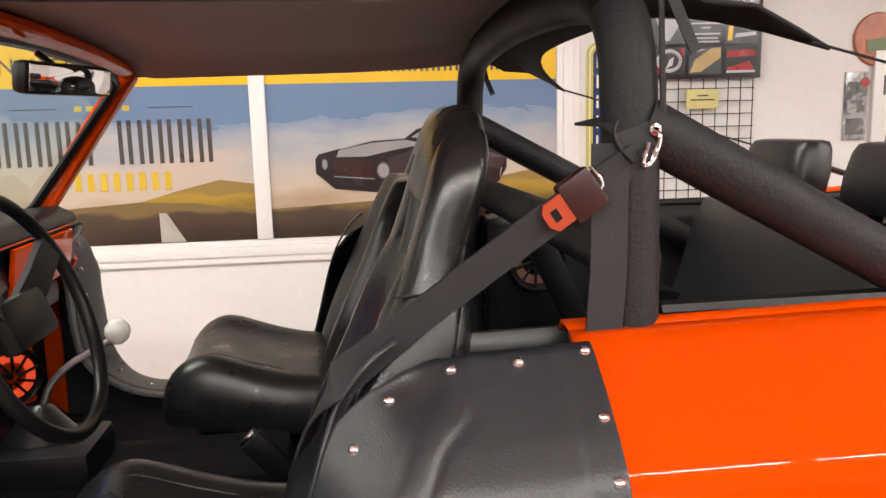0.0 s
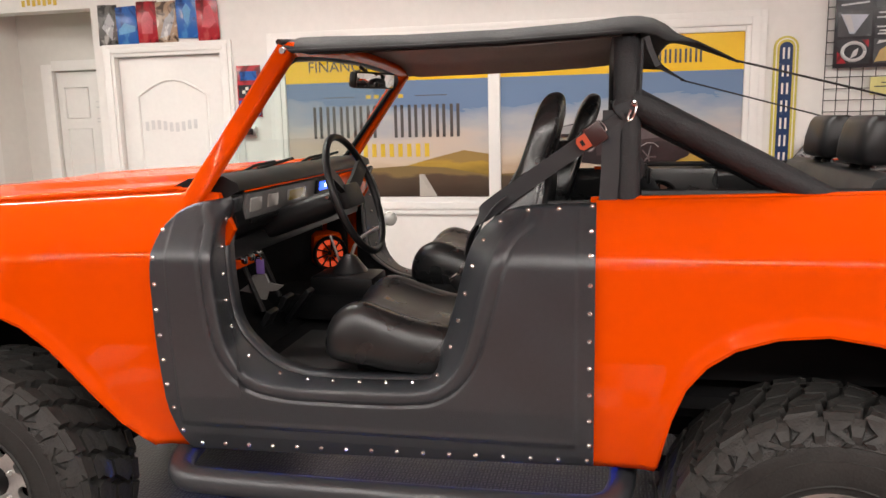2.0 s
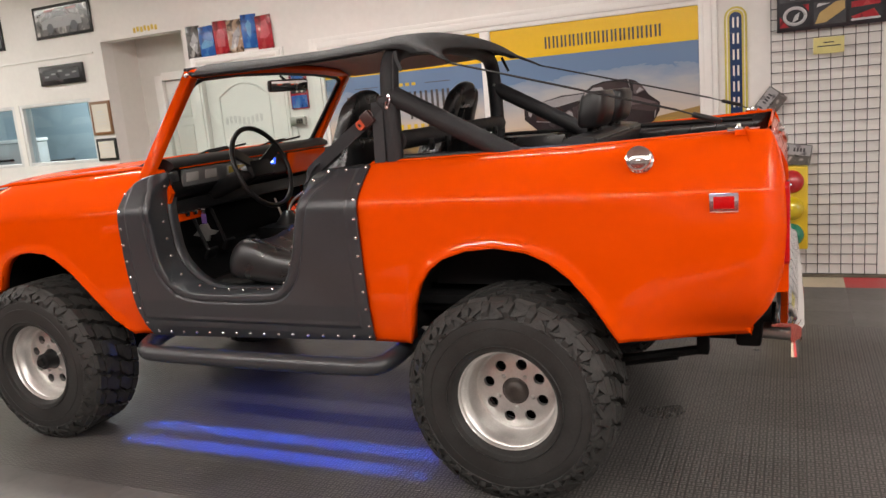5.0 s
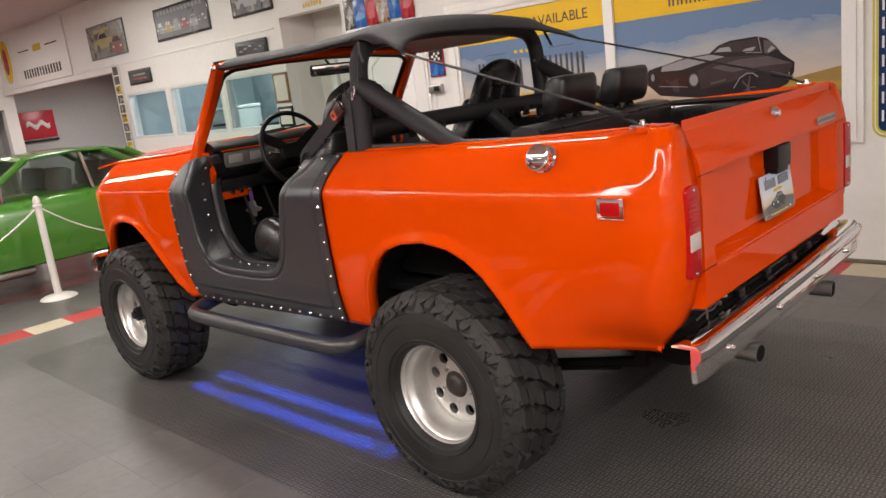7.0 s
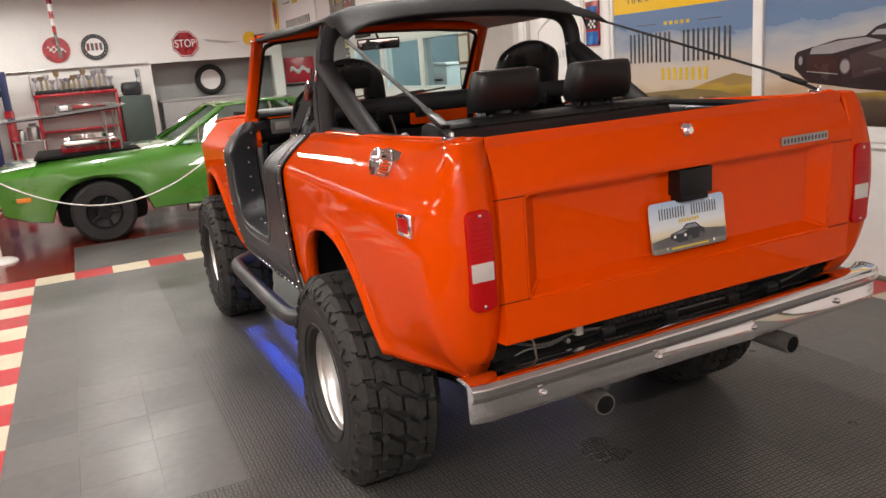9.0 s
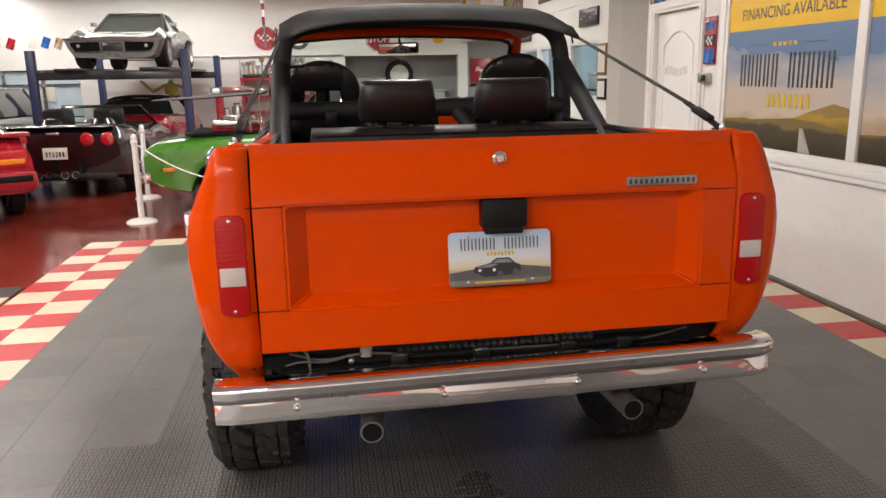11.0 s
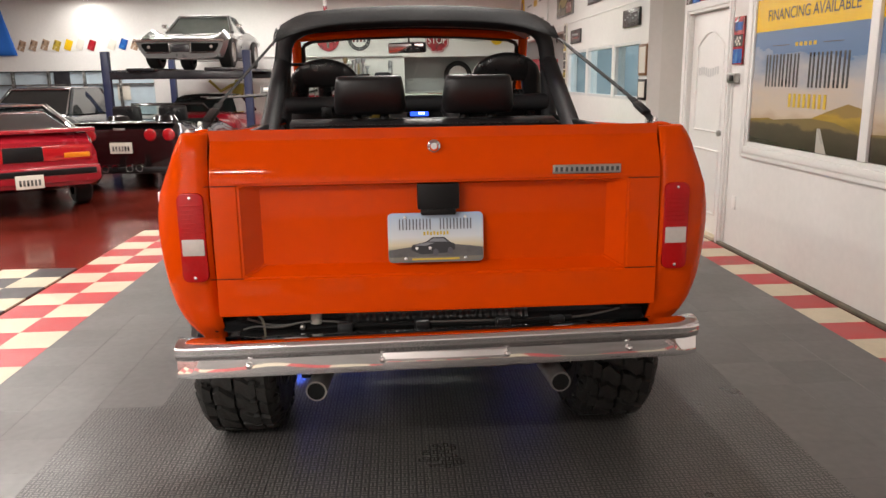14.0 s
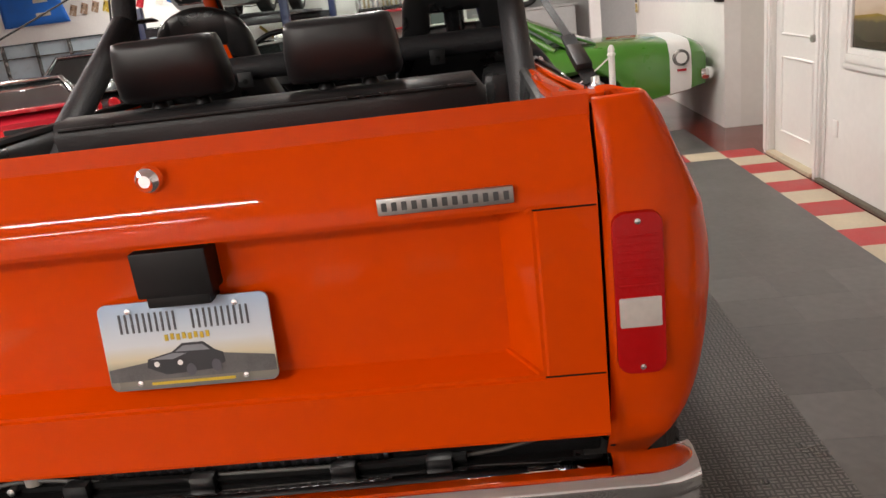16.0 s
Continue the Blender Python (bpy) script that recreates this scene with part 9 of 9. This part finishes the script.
cabin(ds, GREY_PAINT, [(1.2, 0.90, 0.72, 1.75, 1.42, 0.58), (1.35, 0.92, 0.76, 1.8, 1.43, 0.60), (3.4, 0.95, 0.76, 3.0, 1.43, 0.60), (3.8, 0.95, 0.70, 3.15, 1.41, 0.56)],
      [(1.7, 1.425, 0.58), (1.9, 1.45, 0.61), (2.9, 1.45, 0.61), (3.15, 1.42, 0.58)], [((1.3, 0.75, 0.92), (1.75, 0.59, 1.43)), ((3.72, 0.74, 0.95), (3.1, 0.59, 1.43))])
part("window_trim", tb([(3.81, -0.70, 0.96), (3.17, -0.56, 1.42), (3.17, 0.56, 1.42), (3.81, 0.70, 0.96)], 0.016, 8), CHROME, ds)
for s in (-1, 1):
    part("tail_light", bx((4.19, 0.60 * s, 0.80), (0.04, 0.30, 0.12), 0.02), DULL_LAMP, ds)
    for x in (0.8, 3.4):
        road_wheel(ds, x, 0.76 * s, 0.32, 0.21, ALU, 5)

# red car under the lift
rc = thing("parked_convertible", "dark red open car under the lift", "car", pose(-14.75, -2.3, 0.0))
st = [(x, 0.24 if 0.3 < x < 3.6 else 0.36, interp([(0, 0.55), (4.0, 0.74)], x), interp([(0, 0.62), (0.4, 0.80), (3.6, 0.94), (3.95, 0.92), (4.0, 0.84)], x), interp([(0, 0.70), (0.4, 0.84), (3.6, 0.86), (4.0, 0.78)], x), 0.68) for x in dense(0, 4.0, 0.16)]
part("body", car_body(st), RED_PAINT, rc)
cabin(rc, BLACK_PAINT, [(1.2, 0.90, 0.70, 1.7, 1.22, 0.55), (3.1, 0.93, 0.70, 2.7, 1.22, 0.55)], [(1.66, 1.22, 0.57), (2.2, 1.26, 0.58), (2.75, 1.22, 0.57)], [((1.25, 0.72, 0.90), (1.7, 0.56, 1.22))])
for s in (-1, 1):
    for x in (0.8, 3.2):
        road_wheel(rc, x, 0.74 * s, 0.31, 0.2, ALU, 5)
    part("tail_light", bx((3.99, 0.55 * s, 0.78), (0.03, 0.26, 0.10), 0.02), DULL_LAMP, rc)

# four-post lift with a silver coupe on it
LIFT = mat("blue_lift_paint", (0.018, 0.026, 0.085), 0.35)
lf = thing("car_lift", "dark blue four-post car lift", "car lift")
for x in (-10.4, -14.55):
    for y in (-3.62, -1.10):
        part("post", bx((x, y, 1.04), (0.12, 0.14, 2.08), 0.01), LIFT, lf)
        part("foot_plate", bx((x, y, 0.015), (0.35, 0.35, 0.03), 0.005), LIFT, lf)
    part("cross_beam", bx((x, -2.36, 1.655), (0.14, 2.38, 0.14), 0.01), P_DARK, lf)
for y in (-2.98, -1.60):
    part("runway", bx((-12.48, y, 1.752), (4.5, 0.48, 0.055), 0.01), P_DARK, lf)
part("post_sleeve", bx((-14.55, -1.10, 0.65), (0.15, 0.17, 1.30), 0.012), P_RED, lf, "red painted lower half of the post")
sc = thing("silver_coupe", "silver sports coupe standing up on the lift", "car", pose(-10.35, -2.26, 1.78, 0, 0, 180))
sc.scale = (0.92, 0.92, 0.90)
st = []
for x in dense(0, 4.5, 0.1):
    zl = interp([(0, 0.19), (0.25, 0.17), (4.0, 0.22), (4.5, 0.40)], x)
    for c in (0.85, 3.35):
        if abs(x - c) < 0.38:
            zl = max(zl, 0.30 + math.sqrt(max(0.0, 0.38 ** 2 - (x - c) ** 2)) * 0.85)
    st.append((x, zl, interp([(0, 0.50), (0.5, 0.60), (4.5, 0.66)], x), interp([(0, 0.535), (0.06, 0.575), (0.6, 0.655), (1.4, 0.71), (4.2, 0.78), (4.5, 0.72)], x), interp([(0, 0.84), (0.3, 0.89), (2.1, 0.80), (3.4, 0.88), (4.5, 0.78)], x), 0.7))
rings = []
for x, zl, zb, zt, w, wt in st:
    hp = 0.145 * math.exp(-((x - 0.75) / 0.60) ** 2) + 0.13 * math.exp(-((x - 3.25) / 0.6) ** 2)
    hd = [(0.0, zl), (w * 0.74, zl), (w * 0.83, zl + 0.03), (w * 0.94, zl + (zb - zl) * 0.55), (w, zb), (w * 0.955, zt - 0.06 + hp * 0.5), (w * 0.83, zt - 0.03 + hp), (w * 0.66, zt - 0.04 + hp * 0.42), (w * 0.42, zt - 0.02 + hp * 0.25), (0.0, zt + 0.01)]
    rings.append([(x, y, z) for y, z in hd] + [(x, -y, z) for y, z in hd[-2:0:-1]])
bm = bmesh.new()
ring_faces(bm, rings)
part("body", bm, SILVER, sc)
cabin(sc, SILVER, [(1.55, 0.75, 0.66, 2.15, 1.13, 0.50), (1.7, 0.78, 0.70, 2.2, 1.14, 0.52), (2.7, 0.80, 0.68, 2.6, 1.14, 0.52), (3.2, 0.84, 0.60, 2.72, 1.12, 0.50)],
      [(2.10, 1.13, 0.52), (2.25, 1.16, 0.54), (2.6, 1.16, 0.54), (2.75, 1.13, 0.52)], [((1.62, 0.70, 0.77), (2.15, 0.53, 1.14)), ((3.2, 0.64, 0.84), (2.7, 0.53, 1.13))], mat("pale_green_glass", (0.30, 0.37, 0.34), 0.06, coat=1.0))
part("screen_trim", tb([(1.56, -0.66, 0.77), (2.12, -0.51, 1.15), (2.12, 0.51, 1.15), (1.56, 0.66, 0.77)], 0.016, 8), CHROME, sc)
part("chin_plate", bx((-0.012, 0, 0.385), (0.03, 0.34, 0.15), 0.01), P_DARK, sc)
part("front_bumper", slab([(-0.84, 0.512), (0.84, 0.512), (0.86, 0.525), (0.84, 0.545), (-0.84, 0.545), (-0.86, 0.525)], -0.045, 0.03, "x", 0.008), CHROME, sc)
for s in (-1, 1):
    gr = part("grille_opening", slab([(0.23 * s, 0.30), (0.66 * s, 0.31), (0.73 * s, 0.40), (0.74 * s, 0.47), (0.22 * s, 0.48)], -0.022, 0.02, "x"), DARK, sc)
    part("grille_bar", tb([(-0.03, 0.20 * s, 0.295), (-0.03, 0.66 * s, 0.300)], 0.012, 8), CHROME, gr)
    part("grille_bar", tb([(-0.03, 0.195 * s, 0.295), (-0.03, 0.215 * s, 0.49)], 0.012, 8), CHROME, gr)
    part("front_lamp", lt([(0.0, -0.034), (0.024, -0.032), (0.032, -0.022), (0.032, 0.01)], 20, "x", (0, 0.60 * s, 0.405)), CLEAR_LENS, sc)
    part("wing_mirror", bx((1.9, 0.80 * s, 0.92), (0.10, 0.12, 0.08), 0.02), CHROME, sc)
    for x in (0.85, 3.35):
        road_wheel(sc, x, 0.73 * s, 0.325, 0.26, ALU, 5, 0.62)
part("under_tray", bx((2.1, 0, 0.24), (3.6, 1.2, 0.06), 0.02), DARK, sc)

# olive mannequin standing by the end wall under the lift
bm = bmesh.new()
ring_faces(bm, [[(-14.62 + 0.10 * k * math.sin(a), -2.16 + w * math.cos(a), z) for a in (2 * math.pi * j / 14 for j in range(14))] for z, w, k in ((0.0, 0.16, 1.5), (0.02, 0.16, 1.5), (0.03, 0.03, 0.3), (0.80, 0.03, 0.3), (0.82, 0.13, 0.9), (0.95, 0.15, 1.1), (1.15, 0.115, 0.9), (1.35, 0.15, 1.1), (1.46, 0.15, 0.9), (1.50, 0.06, 0.5), (1.56, 0.045, 0.45))])
for pts in ([(-14.62, -2.28, 1.45), (-14.62, -2.55, 1.30), (-14.60, -2.80, 1.55)], [(-14.62, -2.04, 1.45), (-14.62, -1.84, 1.36), (-14.62, -1.78, 1.12)]):
    tube(bm, pts, 0.035, 10)
tagged(part("mannequin", bm, mat("olive_yellow_plaster", (0.33, 0.27, 0.035), 0.55, var=0.15, scale=8)), "plain olive-yellow mannequin torso on a stand", "mannequin")

# conduit along the end wall with two drops, and silver canisters on a crate below it
cd = thing("wall_conduit", "thin grey metal conduit running along the end wall", "conduit")
part("run", tb([(FARX + 0.02, -1.83, 2.08), (FARX + 0.02, -1.05, 2.07), (FARX + 0.02, 0.77, 2.05), (FARX + 0.02, 1.55, 2.04)], 0.013, 8), STEEL, cd)
for y in (-1.10, -0.635):
    part("drop", tb(smooth_line([(FARX + 0.045, y + 0.10, 2.045), (FARX + 0.045, y + 0.03, 2.035), (FARX + 0.045, y, 1.98), (FARX + 0.045, y, 1.48)], 2), 0.012, 8), STEEL, cd)
cr = thing("tool_stand", "grey metal stand against the end wall", "stand")
part("top", bx((-14.62, -0.84, 0.655), (0.40, 0.62, 0.03), 0.006), STEEL, cr)
for x in (-14.79, -14.45):
    for y in (-1.11, -0.57):
        part("leg", bx((x, y, 0.32), (0.03, 0.03, 0.64), 0.004), STEEL, cr)
for y, r, h in ((-0.97, 0.085, 0.24), (-0.74, 0.115, 0.34)):
    cn = thing("silver_canister", "silver metal canister with a narrow neck", "canister", pose(-14.60, y, 0.67), "canisters")
    part("body", lt([(0.0, 0.0), (r, 0.0), (r, h * 0.72), (r * 0.9, h * 0.80), (r * 0.5, h * 0.86), (r * 0.5, h * 0.93)], 24, "z"), STEEL, cn)
    part("cap", lt([(r * 0.62, h * 0.93), (r * 0.62, h), (0.0, h)], 20, "z"), P_GREY, cn)
